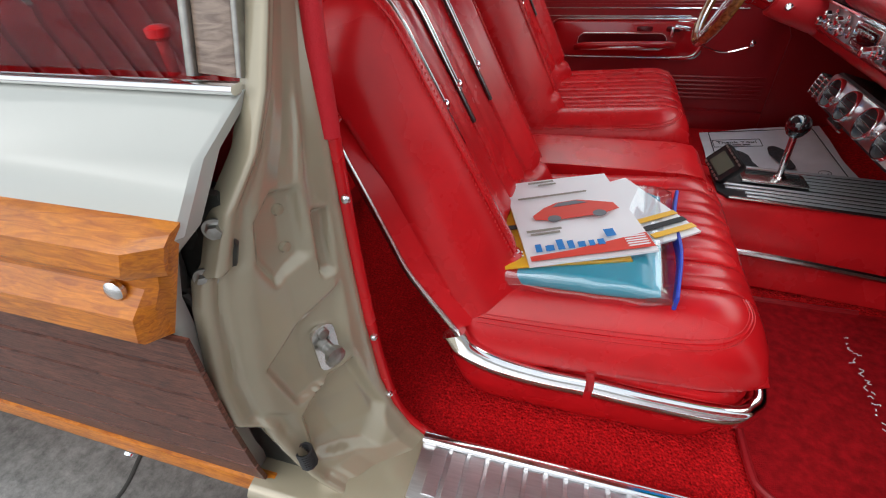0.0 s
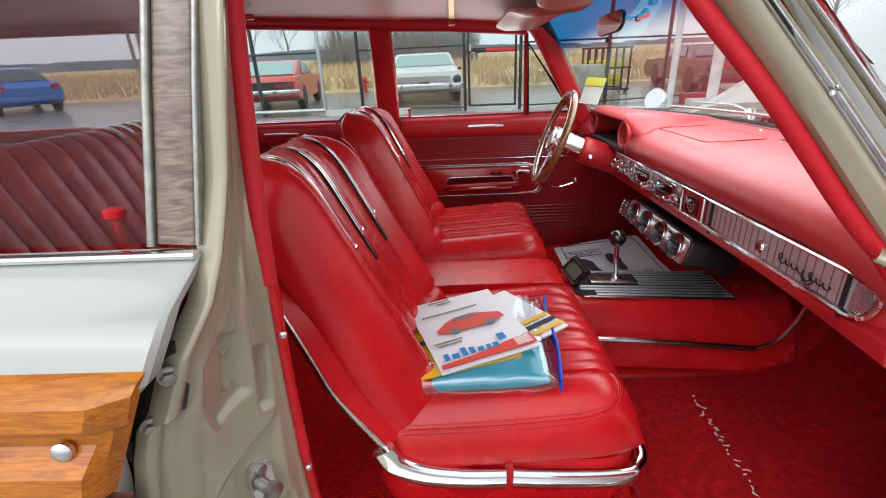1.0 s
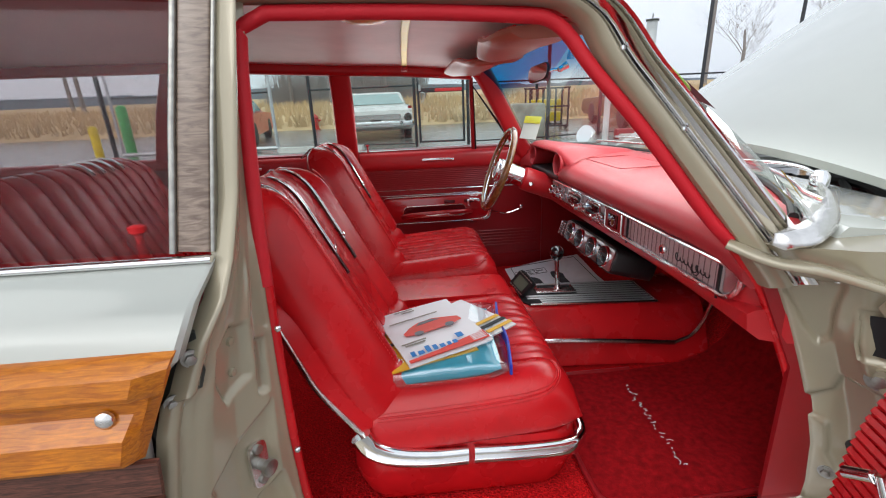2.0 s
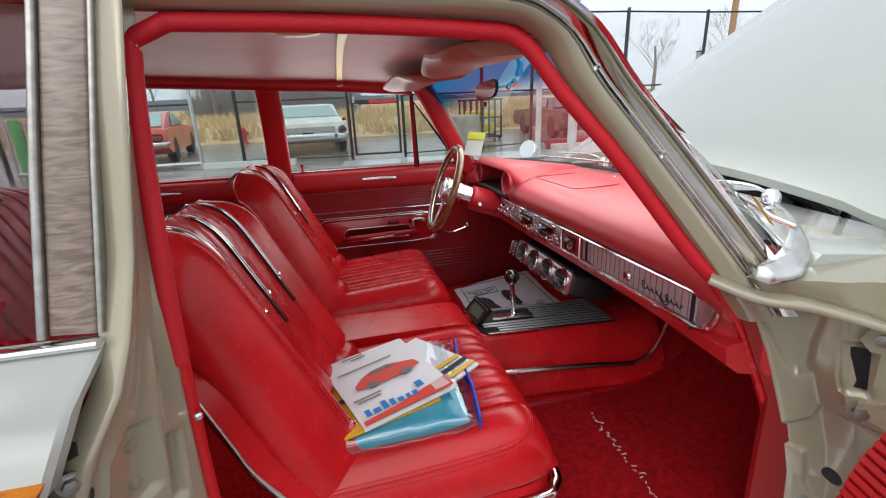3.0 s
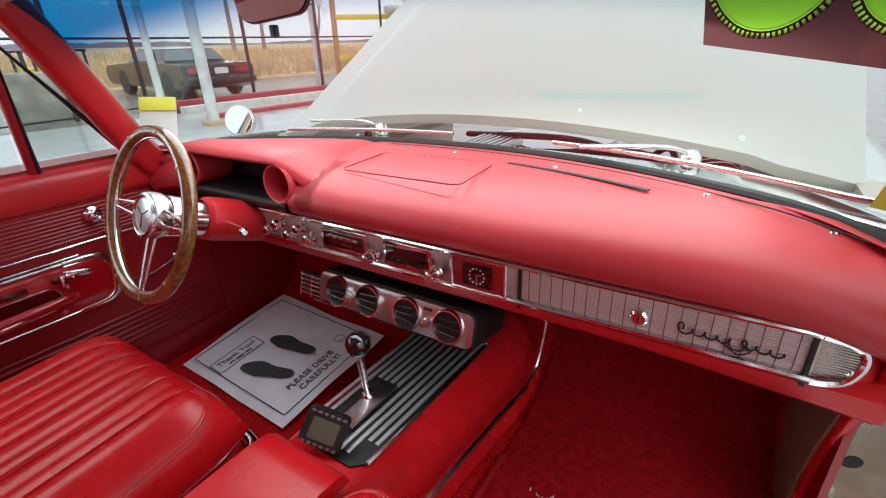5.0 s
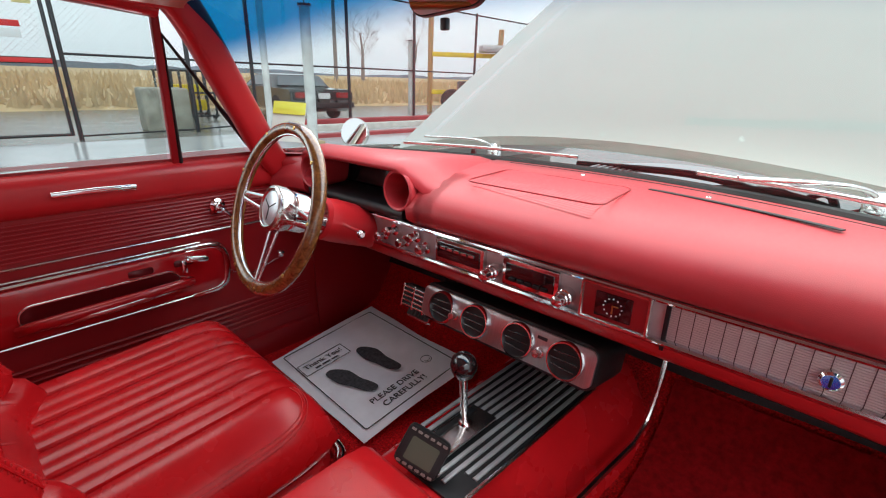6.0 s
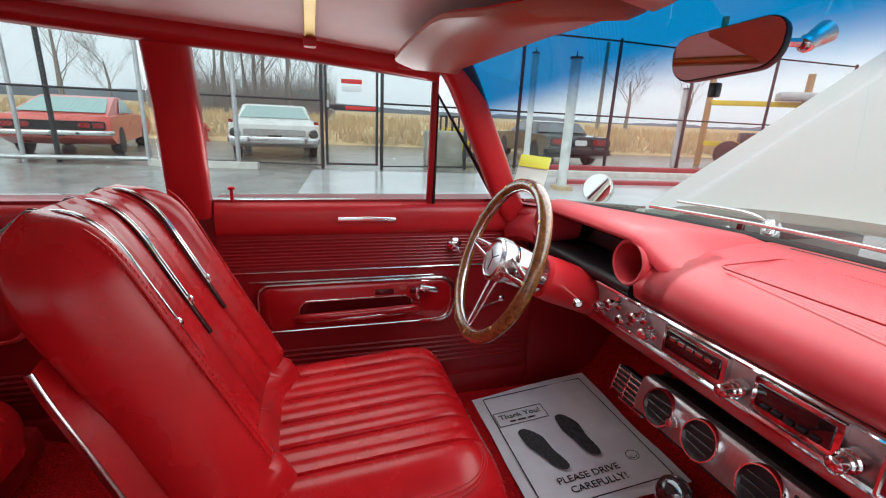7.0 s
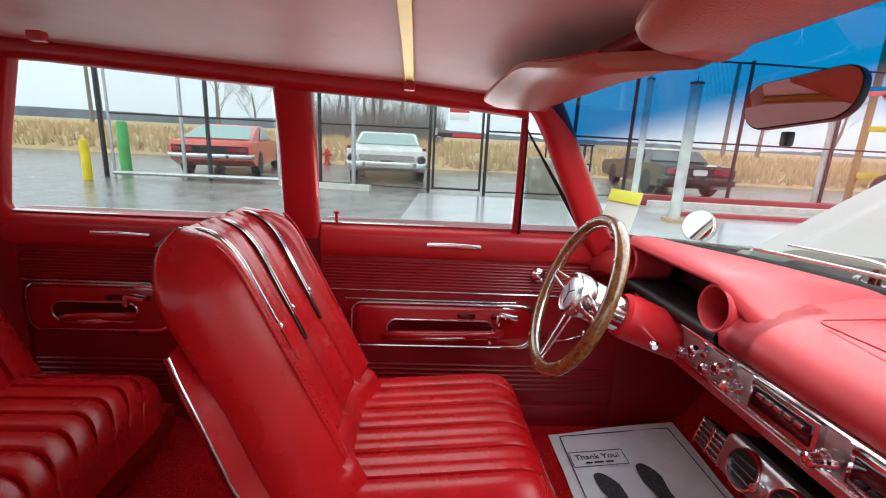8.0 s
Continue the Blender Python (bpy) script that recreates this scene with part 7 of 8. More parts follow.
def bare_tree(x, y, h, seed, spread=0.5):
    t = thing("bare_tree", "leafless grey winter tree at the field's edge", "tree", (x, y, 0.5), group="bare trees", frame_m=ID)
    rnd = random.Random(seed)
    tw = B()

    def grow(bm, p, d, length, r, depth):
        pts, rad = [p], [r]
        for i in range(3):
            d = (d + Vector((rnd.uniform(-0.18, 0.18), rnd.uniform(-0.18, 0.18), rnd.uniform(-0.02, 0.12)))).normalized()
            p = p + d * length / 3
            pts.append(p)
            rad.append(r * (1 - 0.22 * (i + 1)))
        n = 6 if depth == 0 else (4 if depth == 1 else 3)
        rings = []
        for q, rr in zip(pts, rad):
            sd = d.cross(Vector((0.3, 1, 0.1))).normalized()
            u = sd.cross(d)
            rings.append([q + (sd * math.cos(2 * math.pi * k / n) + u * math.sin(2 * math.pi * k / n)) * rr for k in range(n)])
        loft(bm, rings)
        if depth < 4:
            for k in range(5 if depth < 2 else 4):
                q = pts[rnd.choice((1, 2, 3))] if depth else pts[0].lerp(pts[-1], rnd.uniform(0.35, 1.0))
                a = rnd.uniform(0, 2 * math.pi)
                nd = (d + Vector((math.cos(a), math.sin(a), 0.25)) * rnd.uniform(0.45, 0.95)).normalized()
                grow(tw, q, nd, length * rnd.uniform(0.45, 0.66), max(rad[-1] * 0.5, 0.007), depth + 1)
    bm = B()
    grow(bm, Vector((x, y, 0.3)), Vector((0, 0, 1)), h * 0.55, 0.022 * h, 0)
    part("trunk", bm, bark, t)
    part("branch_crown", tw, bark, t)
    return t


protos = [bare_tree(-13.6, 31, 5.6, 3), bare_tree(-8.0, 30, 8.0, 5), bare_tree(-5.6, 31.5, 9.0, 8)]
rnd = random.Random(21)
for i, x in enumerate((-9.6, -7.2, -6.4, -4.8, -4.0, -3.2, -2.4, -10.8, -1.6, 22, 27, -18)):
    src = protos[1 + i % 2]
    copy_thing(src, Matrix.Translation((x, 30 + rnd.uniform(-1.5, 5) if x < 10 else 34, 0.4)) @ Matrix.Rotation(rnd.uniform(0, 6), 4, "Z") @ Matrix.Diagonal((1, 1, rnd.uniform(0.8, 1.2), 1)))
# thicket under the trees
verts, faces = [], []
for i in range(5200):
    x, y = rnd.uniform(-11.5, -1.0), rnd.uniform(29, 36)
    h, a = rnd.uniform(1.2, 3.6), rnd.uniform(-0.6, 0.6)
    k = len(verts)
    w = 0.014
    verts += [(x - w, y, 0.4), (x + w, y, 0.4), (x + a + w * 0.4, y + rnd.uniform(-0.3, 0.3), 0.4 + h)]
    faces.append((k, k + 1, k + 2))
me = bpy.data.meshes.new("thicket")
me.from_pydata(verts, [], faces)
me.materials.append(bark)
tagged(new("thicket", me), "leafless brush under the trees", "brush", kind="stuff")

# ---- fence ----
fence_black = mat("fence_black", (0.018, 0.02, 0.024), 0.45, grain=0.2, scale=20)
galv = mat("galvanised", (0.46, 0.47, 0.48), 0.42, 0.6, grain=0.15, scale=10)
wire_mat = mat("chain_wire", (0.30, 0.31, 0.32), 0.45, 0.7)


def post(parent, x, y, z0, z1, r, material, name="post"):
    bm = B()
    lathe(bm, [(r, z0), (r, z1 - r), (r * 0.7, z1 - r * 0.2), (0.001, z1)], Matrix.Translation((x, y, 0)), 12)
    return part(name, bm, material, parent)


def rail(parent, a, b, r, material, name="rail"):
    bm = B()
    tube(bm, [a, b], r, 8)
    return part(name, bm, material, parent)


def chain(parent, a, b, z0, z1, mesh=0.062, r=0.0016):
    """Chain-link wire between two posts: crossing slanted wires of three sides each."""
    a, b = Vector(a), Vector(b)
    d = b - a
    L_ = d.length
    d.normalize()
    nrm = Vector((-d.y, d.x, 0))
    verts, faces = [], []
    H = z1 - z0
    s = mesh * 1.414

    def wire(p, q):
        k = len(verts)
        t = (q - p).normalized()
        u = t.cross(nrm)
        for c in (p, q):
            for j in range(3):
                an = 2 * math.pi * j / 3
                verts.append(tuple(c + (u * math.cos(an) + nrm * math.sin(an)) * r))
        for j in range(3):
            faces.append((k + j, k + (j + 1) % 3, k + 3 + (j + 1) % 3, k + 3 + j))
    n = int((L_ + H) / s)
    for i in range(1, n + 1):
        c = i * s
        x0, x1 = max(0, c - H), min(L_, c)
        if x1 > x0:
            wire(a + d * x0 + Vector((0, 0, z0 + c - x0)), a + d * x1 + Vector((0, 0, z0 + c - x1)))
            wire(a + d * (L_ - x0) + Vector((0, 0, z0 + c - x0)), a + d * (L_ - x1) + Vector((0, 0, z0 + c - x1)))
    me = bpy.data.meshes.new("chain_mesh")
    me.from_pydata(verts, [], faces)
    me.materials.append(wire_mat)
    ob = new("chain_mesh", me)
    ob.parent = parent
    ob.matrix_parent_inverse = Matrix.Translation(-Vector(parent["at"]))
    return ob


fn = thing("fence", "tall black chain-link fence along the yard", "fence", (2, 10, 0), frame_m=ID)
P = [(-2.85, 10.05), (-0.30, 9.68), (0.95, 9.68), (2.9, 10.0), (4.35, 10.6), (6.93, 10.75), (9.4, 11.1), (12.2, 11.3), (15.2, 11.5)]
for i, (x, y) in enumerate(P):
    post(fn, x, y, 0, 3.25, 0.042 if i not in (1, 2) else 0.036, fence_black)
for (x0, y0), (x1, y1) in zip(P, P[1:]):
    if (x0, x1) != (-0.30, 0.95):
        rail(fn, (x0, y0, 1.38), (x1, y1, 1.38), 0.02, fence_black)
        rail(fn, (x0, y0, 0.06), (x1, y1, 0.06), 0.015, fence_black)
        chain(fn, (x0, y0, 0), (x1, y1, 0), 0.06, 3.18)
    rail(fn, (x0, y0, 3.18), (x1, y1, 3.18), 0.022, fence_black)
post(fn, -2.05, 9.95, 0, 2.6, 0.05, galv)
gt = thing("gate", "black chain-link walk gate with red and white reflective bars", "gate", (0.3, 9.6, 0), frame_m=ID)
for x in (-0.2, 0.84):
    post(gt, x, 9.62, 0.08, 2.35, 0.028, fence_black, "gate_upright")
for z in (0.1, 2.32):
    rail(gt, (-0.2, 9.62, z), (0.84, 9.62, z), 0.024, fence_black, "gate_rail")
chain(gt, (-0.2, 9.62, 0), (0.84, 9.62, 0), 0.12, 2.3)
bm = B()
rbox(bm, (0.32, 9.60, 1.26), (1.04, 0.05, 0.10), 0.01)
pb = part("push_bar", bm, fence_black, gt)
red_reflect = mat("red_reflector", (0.62, 0.03, 0.03), 0.35)
white_reflect = mat("white_board", (0.72, 0.73, 0.74), 0.5, grain=0.05, scale=4)
bm = B()
rbox(bm, (0.50, 9.565, 1.26), (0.62, 0.01, 0.07), 0.002)
part("red_bar", bm, red_reflect, pb)
bm = B()
rbox(bm, (0.32, 9.60, 1.78), (0.42, 0.012, 0.09), 0.002)
part("red_bar", bm, red_reflect, gt)
bm = B()
rbox(bm, (0.32, 9.605, 1.64), (0.40, 0.008, 0.12), 0.002)
part("gate_board", bm, white_reflect, gt)
bm = B()
rbox(bm, (-0.16, 9.57, 1.32), (0.05, 0.03, 0.14), 0.008)
tube(bm, smooth_line([(-0.14, 9.56, 1.22), (-0.06, 9.54, 1.20), (-0.08, 9.54, 1.05), (-0.14, 9.56, 1.0)], 5), 0.01, 6)
part("latch", bm, galv, gt)
bm = B()
rbox(bm, (0.62, 9.60, 2.15), (0.22, 0.01, 0.16), 0.004)
part("small_sign", bm, mat("faded_yellow", (0.62, 0.55, 0.25), 0.6), gt)
# sliding gate panel
sg = thing("sliding_gate", "black and galvanised sliding gate panel with chain-link", "gate", (-5.6, 9.4, 0), frame_m=ID)
for x, y, m_, z1, r in ((-7.40, 9.32, fence_black, 2.6, 0.05), (-7.22, 9.33, galv, 2.45, 0.03), (-5.72, 9.48, galv, 2.4, 0.04), (-5.2, 9.58, fence_black, 2.6, 0.045), (-3.65, 9.62, galv, 2.4, 0.04)):
    post(sg, x, y, 0, z1, r, m_)
rail(sg, (-7.25, 9.33, 1.37), (-3.65, 9.62, 1.37), 0.02, fence_black)
rail(sg, (-7.25, 9.33, 2.42), (-3.65, 9.62, 2.42), 0.03, galv)
rail(sg, (-7.25, 9.33, 0.10), (-3.65, 9.62, 0.10), 0.045, galv)
chain(sg, (-7.2, 9.33, 0), (-3.65, 9.62, 0), 0.12, 2.4)


def bollard(x, y, h, r, material, label):
    b = thing("bollard", label, "bollard", (x, y, 0), group="bollards", frame_m=ID)
    bm = B()
    lathe(bm, [(r, 0), (r, h - r * 0.6), (r * 0.8, h - r * 0.2), (r * 0.3, h), (0.001, h + 0.005)], Matrix.Translation((x, y, 0)), 20)
    part("post", bm, material, b)


bollard(-7.28, 8.65, 0.82, 0.085, mat("yellow_paint", (0.75, 0.55, 0.02), 0.5, grain=0.15, scale=6), "chipped yellow steel bollard")
bollard(-7.75, 10.4, 1.22, 0.12, mat("green_sleeve", (0.06, 0.42, 0.10), 0.45, grain=0.1, scale=5), "bright green bollard sleeve")
pole_paint = mat("pole_paint", (0.55, 0.58, 0.57), 0.5, grain=0.18, scale=5, bump=0.1, bscale=20)
for x, y, h, r in ((3.98, 7.05, 2.2, 0.085), (9.4, 11.25, 2.2, 0.085), (16.5, 10.2, 2.6, 0.10), (3.75, 8.3, 2.4, 0.06)):
    b = thing("steel_post", "pale grey painted steel post with flat cap", "post", (x, y, 0), group="steel posts", frame_m=ID)
    bm = B()
    lathe(bm, [(r, 0), (r, h)], Matrix.Translation((x, y, 0)), 16)
    part("shaft", bm, pole_paint, b)
    bm = B()
    lathe(bm, [(r * 1.25, h), (r * 1.25, h + 0.03), (0.01, h + 0.035), (0.008, h + 0.12), (0.001, h + 0.12)], Matrix.Translation((x, y, 0)), 16)
    part("cap", bm, dark_metal, b)
    if x == 3.98:
        bm = B()
        rbox(bm, (x, y, 0.05), (0.30, 0.30, 0.10), 0.01)
        part("footing", bm, mat("footing_tan", (0.42, 0.33, 0.2), 0.8), b)
for x, y, h in ((-28.4, 35, 5.4), (-24.5, 31, 5.0), (19, 33, 7.0)):
    b = thing("utility_pole", "grey wooden utility pole", "pole", (x, y, 0), group="utility poles", frame_m=ID)
    bm = B()
    lathe(bm, [(0.16, 0), (0.12, h)], Matrix.Translation((x, y, 0)), 10)
    part("shaft", bm, bark, b)
# parking stop, concrete block, hydrant, red kerb beams
st_ = thing("parking_stop", "pale concrete parking stop beside the fence", "parking stop", (-2.5, 9.35, 0), frame_m=ID)
bm = B()
sweep(bm, [(-3.55, 9.42, 0.06), (-1.53, 9.27, 0.06)], [(-0.10, -0.06), (0.10, -0.06), (0.07, 0.06), (-0.07, 0.06)])
part("beam", bm, mat("pale_concrete", (0.50, 0.49, 0.46), 0.8, grain=0.15, scale=6, bump=0.2, bscale=40), st_)
cb = thing("concrete_block", "weathered concrete block with rounded edges", "concrete block", (2.5, 10.6, 0), frame_m=ID)
bm = B()
rbox(bm, (2.5, 10.7, 0.42), (0.85, 0.7, 0.84), 0.06, seg=3)
part("block", bm, mat("mossy_concrete", (0.33, 0.325, 0.27), 0.85, grain=0.3, scale=4, bump=0.5, bscale=25), cb)
hy = thing("fire_hydrant", "red fire hydrant at the field's edge", "hydrant", (-4.95, 17.2, 0), frame_m=ID)
bm = B()
lathe(bm, [(0.14, 0), (0.14, 0.05), (0.09, 0.07), (0.09, 0.42), (0.12, 0.44), (0.12, 0.47), (0.09, 0.52), (0.03, 0.58), (0.001, 0.60)], Matrix.Translation((-4.6, 16.6, 0)), 14)
for s in (-1, 1):
    lathe(bm, [(0.05, 0), (0.05, 0.12), (0.001, 0.13)], axis_m((-4.6 + s * 0.06, 16.6, 0.36), (s, 0, 0)), 10)
part("barrel", bm, mat("hydrant_red", (0.5, 0.03, 0.02), 0.5), hy)
kerb_red = mat("kerb_red", (0.34, 0.045, 0.05), 0.55, grain=0.2, scale=3)
for k, (y, z, x0, x1, m_) in enumerate(((7.85, 0.10, 4.3, 11.0, kerb_red), (8.9, 0.16, 4.3, 12.0, bpy.data.materials["pale_concrete"]), (9.5, 0.22, 4.4, 12.5, kerb_red))):
    b = thing("timber_beam", ("low dull red painted beam on the ground", "low pale concrete beam on the ground")[m_ is not kerb_red], "beam", ((x0 + x1) / 2, y, 0), group="low beams", frame_m=ID)
    bm = B()
    rbox(bm, ((x0 + x1) / 2, y, z / 2), (x1 - x0, 0.22, z), 0.02)
    part("beam", bm, m_, b)
# caged cart with yellow crates
ct = thing("cage_cart", "black barred cart with yellow crates", "cart", (3.6, 13, 0), frame_m=ID)
for i in range(7):
    x = 2.95 + i * 0.19
    for y in (12.7, 13.5):
        bm = B()
        rbox(bm, (x, y, 0.62), (0.055, 0.03, 1.12), 0.008)
        part("slat", bm, fence_black, ct)
for y in (12.7, 13.5):
    for z in (0.10, 0.66, 1.18):
        bm = B()
        rbox(bm, (3.52, y - 0.02, z), (1.24, 0.03, 0.05), 0.008)
        part("cross_bar", bm, fence_black, ct)
for x in (3.0, 4.05):
    for y in (12.75, 13.45):
        bm = B()
        lathe(bm, [(0.06, -0.02), (0.065, -0.01), (0.065, 0.01), (0.06, 0.02)], axis_m((x, y, 0.065), (0, 1, 0)), 14)
        part("castor", bm, black_rubber, ct)
for z in (0.35, 0.72):
    bm = B()
    rbox(bm, (3.5, 13.2, z), (1.0, 0.5, 0.26), 0.02)
    part("crate", bm, bpy.data.materials["yellow_paint"], ct)
# yellow lift frame
yl = thing("lift_frame", "yellow steel rack with beams, machine parts on it", "rack", (13.5, 12.4, 0), frame_m=ID)
ypaint = mat("rack_yellow", (0.70, 0.50, 0.03), 0.45, grain=0.15, scale=4)
for x, y, h in ((11.9, 13.3, 4.6), (13.8, 11.6, 2.9)):
    bm = B()
    rbox(bm, (x, y, h / 2), (0.14, 0.14, h), 0.01)
    part("upright", bm, mat("rack_tan", (0.45, 0.27, 0.12), 0.6) if h > 3 else bpy.data.materials["rack_tan"], yl)
for z in (0.72, 2.02):
    bm = B()
    sweep(bm, [(11.9, 13.2, z), (15.5, 10.6, z)], rrect(0.08, 0.16, 0.01))
    part("beam", bm, ypaint, yl)
bm = B()
lathe(bm, [(0.30, -0.12), (0.42, -0.1), (0.42, 0.1), (0.30, 0.12), (0.14, 0.13), (0.001, 0.13)], axis_m((12.4, 12.6, 0.42), (-0.5, -0.8, 0)), 24)
part("wheel", bm, black_rubber, yl)
bm = B()
rbox(bm, (13.2, 12.2, 0.95), (1.3, 0.7, 0.35), 0.08, Matrix.Rotation(-0.6, 3, "Z"))
part("machine", bm, dark_metal, yl)
bm = B()
rbox(bm, (13.8, 11.8, 2.25), (1.2, 0.7, 0.25), 0.06, Matrix.Rotation(-0.6, 3, "Z"))
part("machine", bm, galv, yl)


# ---- parked cars ----
def parked_car(name, label, m, L, W, prof, glass_prof, paint, roof_in=0.16, tail="round", bumper=None, lamp=None, dark_tail=None, wheel_x=(0.75, 3.55), wr=0.31, green_glass=(0.10, 0.20, 0.19)):
    """A parked car: body from a side outline (x from the tail), cabin, glass, wheels, bumper, lamps. Local x runs from tail to nose."""
    c = thing(name, label, "car", tuple(m.translation), group="parked cars", frame_m=ID)
    root = Vector(c["at"])

    def shell(outline, half, tuck, mat_, nm, lab=""):
        bm = B()
        rings = []
        for k in (-1, -0.93, -0.6, 0, 0.6, 0.93, 1):
            e = 0.045 * (abs(k) == 1)
            cx = sum(p[0] for p in outline) / len(outline)
            cz = sum(p[1] for p in outline) / len(outline)
            rings.append([m @ Vector((x + (cx - x) * e * 0.5, k * (half - tuck * max(0, (z - 0.75)) ), z + (cz - z) * e)) for x, z in outline])
        loft(bm, rings)
        return part(nm, bm, mat_, c, lab, sharp=35)
    body = shell(prof, W / 2, 0.10, paint, "body")
    cab = shell(glass_prof, W / 2 - 0.07, roof_in * 2, paint, "cabin")
    cg = mat(name + "_glass", green_glass, 0.06, coat=0.5)
    g0, g1, g2, g3 = glass_prof[0], glass_prof[1], glass_prof[-2], glass_prof[-1]
    # rear glass
    hw0, hw1 = W / 2 - 0.16, W / 2 - 0.17 - roof_in * 0.9
    bm = B()
    a, b = Vector((lerp(g0[0], g1[0], 0.12) - 0.012, 0, lerp(g0[1], g1[1], 0.12) + 0.012)), Vector((lerp(g0[0], g1[0], 0.88) - 0.012, 0, lerp(g0[1], g1[1], 0.88) + 0.012))
    slab(bm, [m @ Vector((a.x, -hw0, a.z)), m @ Vector((a.x, hw0, a.z)), m @ Vector((b.x, hw1, b.z)), m @ Vector((b.x, -hw1, b.z))], m.to_3x3() @ Vector((-0.01, 0, 0.008)))
    part("rear_window", bm, cg, c)
    # side windows
    zt = max(p[1] for p in glass_prof)
    zb = g0[1]
    for s in (-1, 1):
        bm = B()
        y0, y1 = W / 2 - 0.065, W / 2 - 0.065 - roof_in * 2 * max(0, zt - 0.75) * 0.82
        x0, x1 = lerp(g0[0], g1[0], 0.55) + 0.25, lerp(g3[0], g2[0], 0.3) - 0.15
        x2, x3 = lerp(g3[0], g2[0], 0.85) - 0.12, g1[0] + 0.25
        slab(bm, [m @ Vector((x0, s * (y0 - 0.02), zb + 0.05)), m @ Vector((x1, s * (y0 - 0.02), zb + 0.05)), m @ Vector((x2, s * (y1 + 0.01), zt - 0.07)), m @ Vector((x3, s * (y1 + 0.01), zt - 0.07))], m.to_3x3() @ Vector((0, s * 0.012, 0)))
        part("side_window", bm, cg, c)
    for x in wheel_x:
        for s in (-1, 1):
            bm = B()
            wm_ = m @ axis_m((x, s * (W / 2 - 0.10), wr), (0, s, 0))
            lathe(bm, [(wr * 0.62, -0.09), (wr * 0.97, -0.09), (wr, -0.06), (wr, 0.08), (wr * 0.95, 0.105), (wr * 0.66, 0.11)], wm_, 28)
            w = part("tyre", bm, black_rubber, c)
            bm = B()
            lathe(bm, [(wr * 0.66, 0.10), (wr * 0.60, 0.085), (wr * 0.3, 0.075), (wr * 0.14, 0.10), (0.001, 0.10)], wm_, 24)
            part("rim", bm, worn_chrome, w)
    if dark_tail:
        bm = B()
        z0, z1, hw, x = dark_tail
        loft(bm, [[m @ Vector((x - h, a, (z0 + z1) / 2 + b)) for a, b in rrect(2 * hw, z1 - z0, 0.04)] for h in (-0.02, 0.03)])
        part("tail_panel", bm, black_plastic, c)
    if bumper:
        z, h, hw, x, mt = bumper
        bm = B()
        sweep(bm, smooth_line([m @ Vector((x + 0.25, -hw - 0.01, z)), m @ Vector((x + 0.06, -hw + 0.02, z)), m @ Vector((x, -hw * 0.6, z)), m @ Vector((x - 0.015, 0, z)), m @ Vector((x, hw * 0.6, z)), m @ Vector((x + 0.06, hw - 0.02, z)), m @ Vector((x + 0.25, hw + 0.01, z))], 5), rrect(0.07, h, 0.025))
        part("bumper", bm, mt, c)
    for (y, z, w, h, x, mt, rnd_) in lamp or ():
        bm = B()
        if rnd_:
            lathe(bm, [(w / 2, -0.04), (w / 2, 0.03), (w * 0.42, 0.05), (w * 0.3, 0.03), (0.001, 0.045)], m @ axis_m((x, y, z), (-1, 0, 0)), 20)
        else:
            loft(bm, [[m @ Vector((x - q, y + a, z + b)) for a, b in rrect(w, h, min(w, h) * 0.3)] for q in (-0.02, 0.02)])
        part("tail_lamp", bm, mt, c)
    bm = B()
    loft(bm, [[m @ Vector((prof[0][0] - 0.035 - q, a, 0.50 + b)) for a, b in rrect(0.30, 0.14, 0.01)] for q in (0.0, 0.012)])
    part("plate_bar", bm, dark_metal, c)
    return c


def heading(x, y, dx, dy):
    return Matrix.Translation((x, y, 0)) @ Matrix.Rotation(math.atan2(dy, dx), 4, "Z")


lamp_red = mat("lamp_red", (0.35, 0.01, 0.01), 0.15, coat=0.5)
orange_paint = mat("orange_red_paint", (0.74, 0.085, 0.06), 0.3, grain=0.04, scale=3, coat=0.6)
white_paint = mat("white_car_paint", (0.74, 0.74, 0.71), 0.28, grain=0.03, scale=3, coat=0.6)
black_paint = mat("black_car_paint", (0.022, 0.025, 0.026), 0.2, grain=0.1, scale=3, coat=0.8)
blue_paint = mat("blue_car_paint", (0.02, 0.16, 0.55), 0.25, grain=0.04, scale=3, coat=0.7)
parked_car("coupe", "orange-red fastback coupe with dark tail panel, parked outside the fence", heading(-5.62, 10.40, -0.21, 0.98), 4.7, 1.88,
           [(0.0, 0.40), (0.02, 0.72), (0.10, 0.84), (0.9, 0.86), (2.6, 0.86), (4.3, 0.78), (4.65, 0.66), (4.7, 0.42), (4.4, 0.24), (0.4, 0.24)],
           [(0.35, 0.84), (1.75, 1.235), (2.35, 1.25), (3.15, 0.85)], orange_paint, dark_tail=(0.56, 0.74, 0.86, 0.0), bumper=(0.50, 0.10, 0.93, -0.07, chrome),
           lamp=[(y, 0.655, 0.20, 0.10, -0.03, lamp_red, False) for y in (-0.75, -0.50, 0.50, 0.75)], wheel_x=(0.95, 3.55), green_glass=(0.22, 0.42, 0.38))
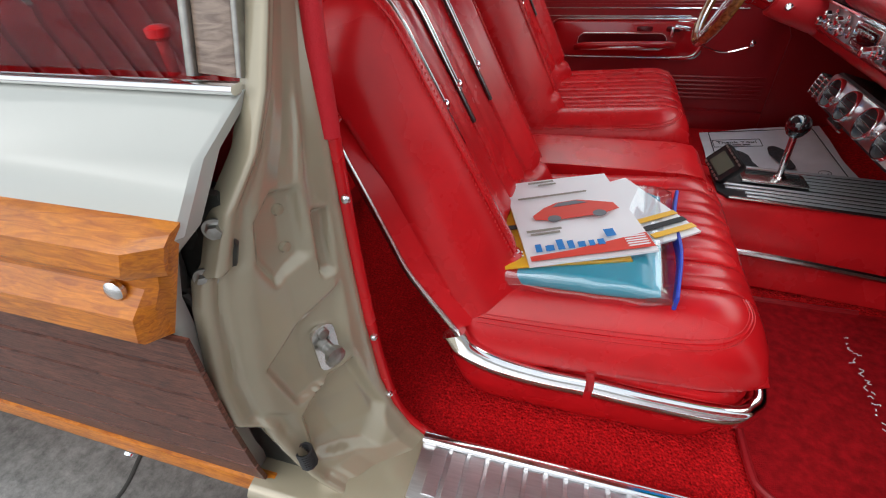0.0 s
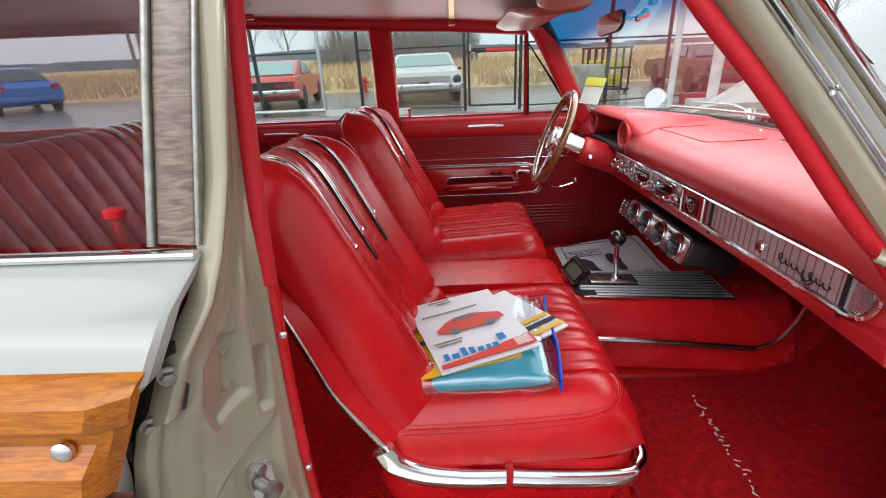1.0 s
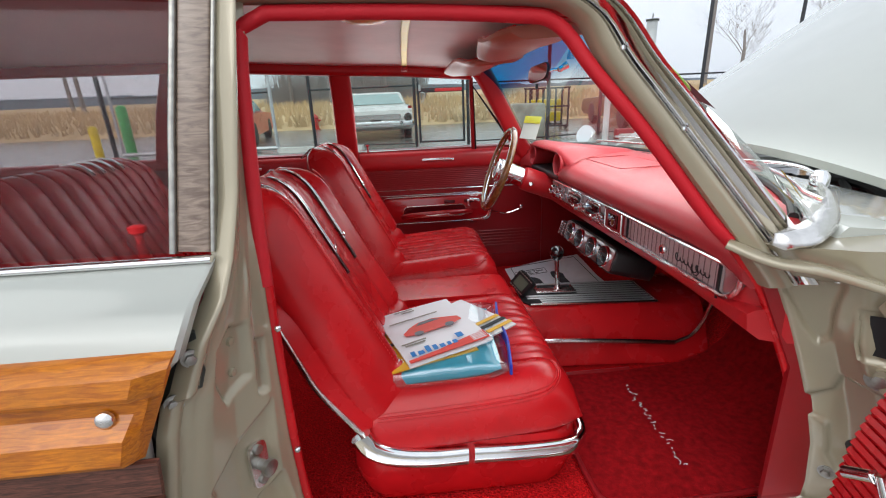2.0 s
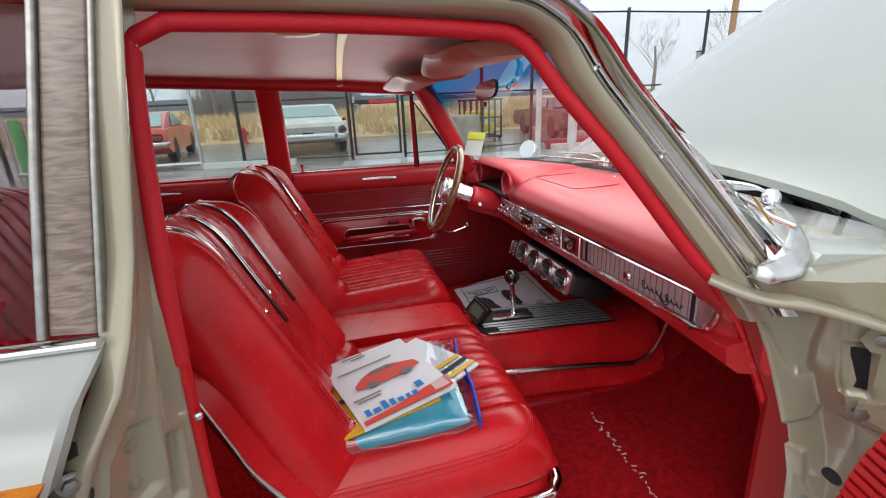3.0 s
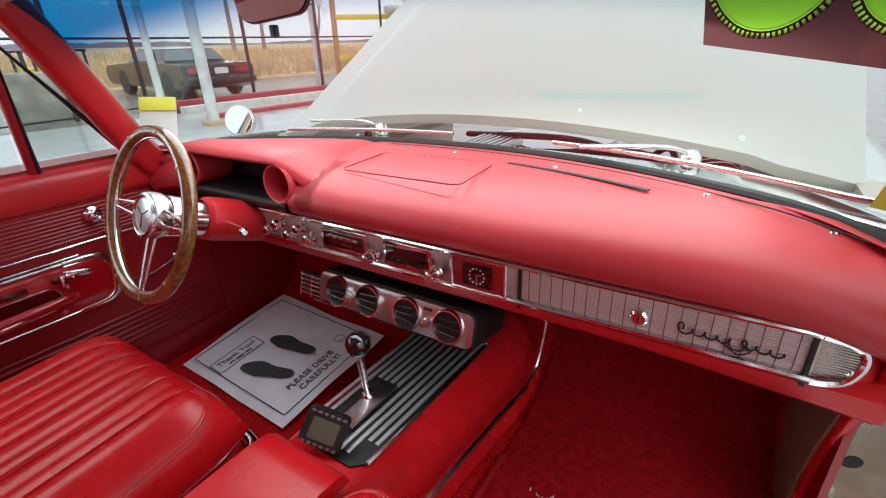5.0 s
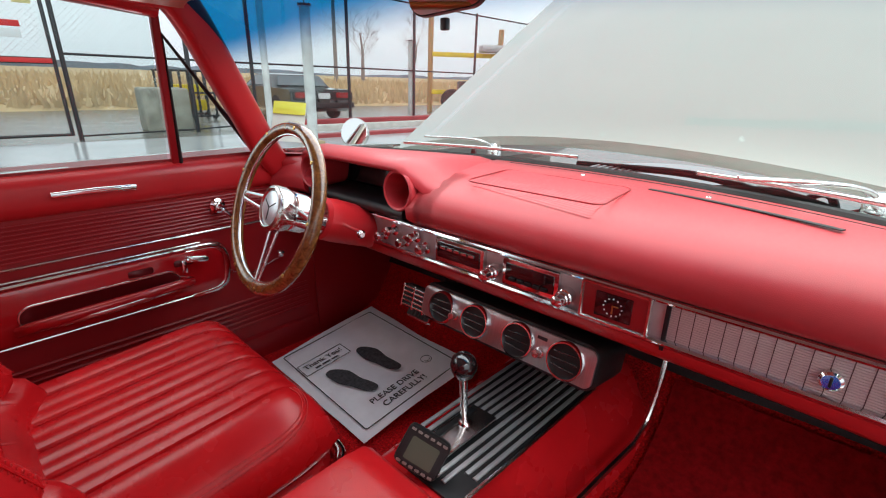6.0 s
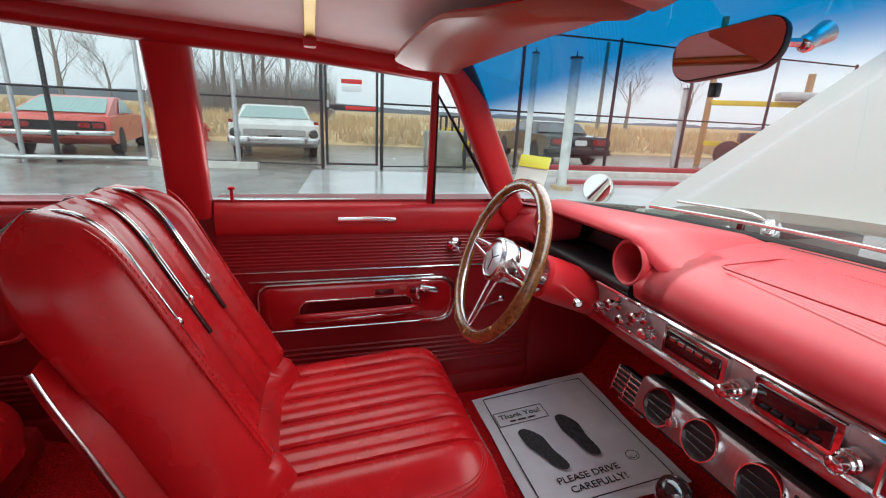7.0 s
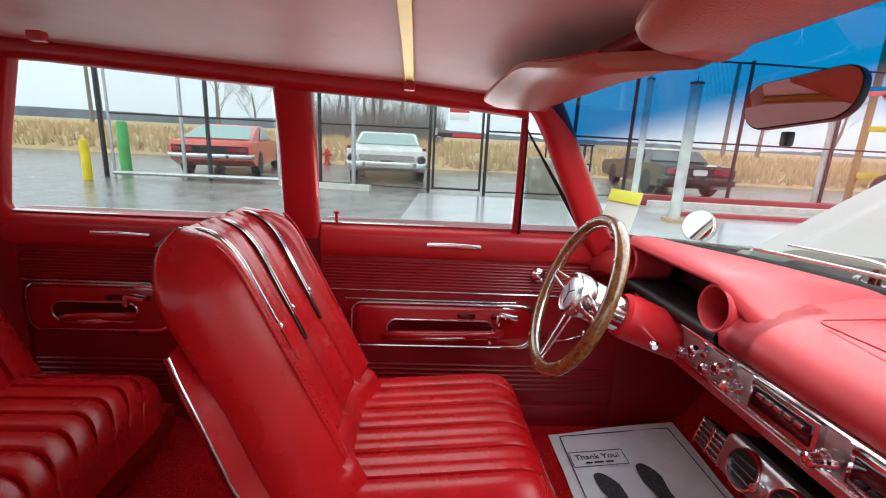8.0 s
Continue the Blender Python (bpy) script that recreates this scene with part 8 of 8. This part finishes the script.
parked_car("sedan", "white 1950s-style sedan with round tail lamps, parked outside the fence", heading(-1.45, 11.0, -0.14, 0.99), 5.3, 2.0,
           [(0.0, 0.38), (-0.03, 0.60), (0.02, 0.80), (0.15, 0.88), (1.5, 0.90), (3.6, 0.93), (5.0, 0.86), (5.25, 0.70), (5.3, 0.42), (5.0, 0.28), (0.3, 0.28)],
           [(1.25, 0.88), (1.75, 1.24), (2.9, 1.27), (3.55, 0.92)], white_paint, bumper=(0.46, 0.16, 0.98, -0.10, chrome), dark_tail=(0.60, 0.70, 0.72, 0.03),
           lamp=[(y, 0.62, 0.24, 0.24, -0.04, m_, True) for y, m_ in ((-0.86, worn_chrome), (0.86, worn_chrome))] + [(y, 0.62, 0.14, 0.14, -0.085, dark_metal, True) for y in (-0.86, 0.86)] + [(0.0, 0.64, 1.36, 0.13, -0.055, worn_chrome, False)] + [(y, 0.87, 0.10, 0.07, -0.02, lamp_red, False) for y in (-0.93, 0.93)], wheel_x=(1.15, 4.2), wr=0.33, green_glass=(0.34, 0.46, 0.45))
parked_car("dark_coupe", "black 1980s coupe with dark red tail, parked outside the fence", heading(6.35, 11.1, 0.0, 1.0), 5.0, 1.80,
           [(0.0, 0.36), (0.0, 0.70), (0.08, 0.82), (1.2, 0.84), (3.3, 0.84), (4.8, 0.76), (5.0, 0.60), (5.0, 0.36), (4.7, 0.24), (0.3, 0.24)],
           [(1.15, 0.83), (1.55, 1.16), (2.75, 1.19), (3.45, 0.84)], black_paint, bumper=(0.42, 0.14, 0.90, -0.06, black_plastic), dark_tail=(0.56, 0.76, 0.86, 0.0),
           lamp=[(y, 0.68, 0.46, 0.14, -0.03, lamp_red, False) for y in (-0.58, 0.58)] + [(0.0, 0.66, 0.34, 0.14, -0.035, white_reflect, False)], wheel_x=(1.0, 3.75), wr=0.33, green_glass=(0.11, 0.13, 0.145))
parked_car("hatchback", "bright blue sedan parked across the lot", heading(-14.5, 12.5, -0.86, 0.51), 4.4, 1.78,
           [(0.0, 0.40), (0.0, 0.80), (0.15, 0.94), (1.0, 0.95), (3.0, 0.92), (4.1, 0.76), (4.35, 0.60), (4.4, 0.38), (4.1, 0.24), (0.3, 0.24)],
           [(0.55, 0.93), (1.25, 1.38), (2.35, 1.42), (3.35, 0.90)], blue_paint, bumper=(0.45, 0.14, 0.86, -0.04, blue_paint), lamp=[(y, 0.80, 0.25, 0.16, -0.02, lamp_red, False) for y in (-0.7, 0.7)], wheel_x=(0.85, 3.45), green_glass=(0.04, 0.06, 0.07))
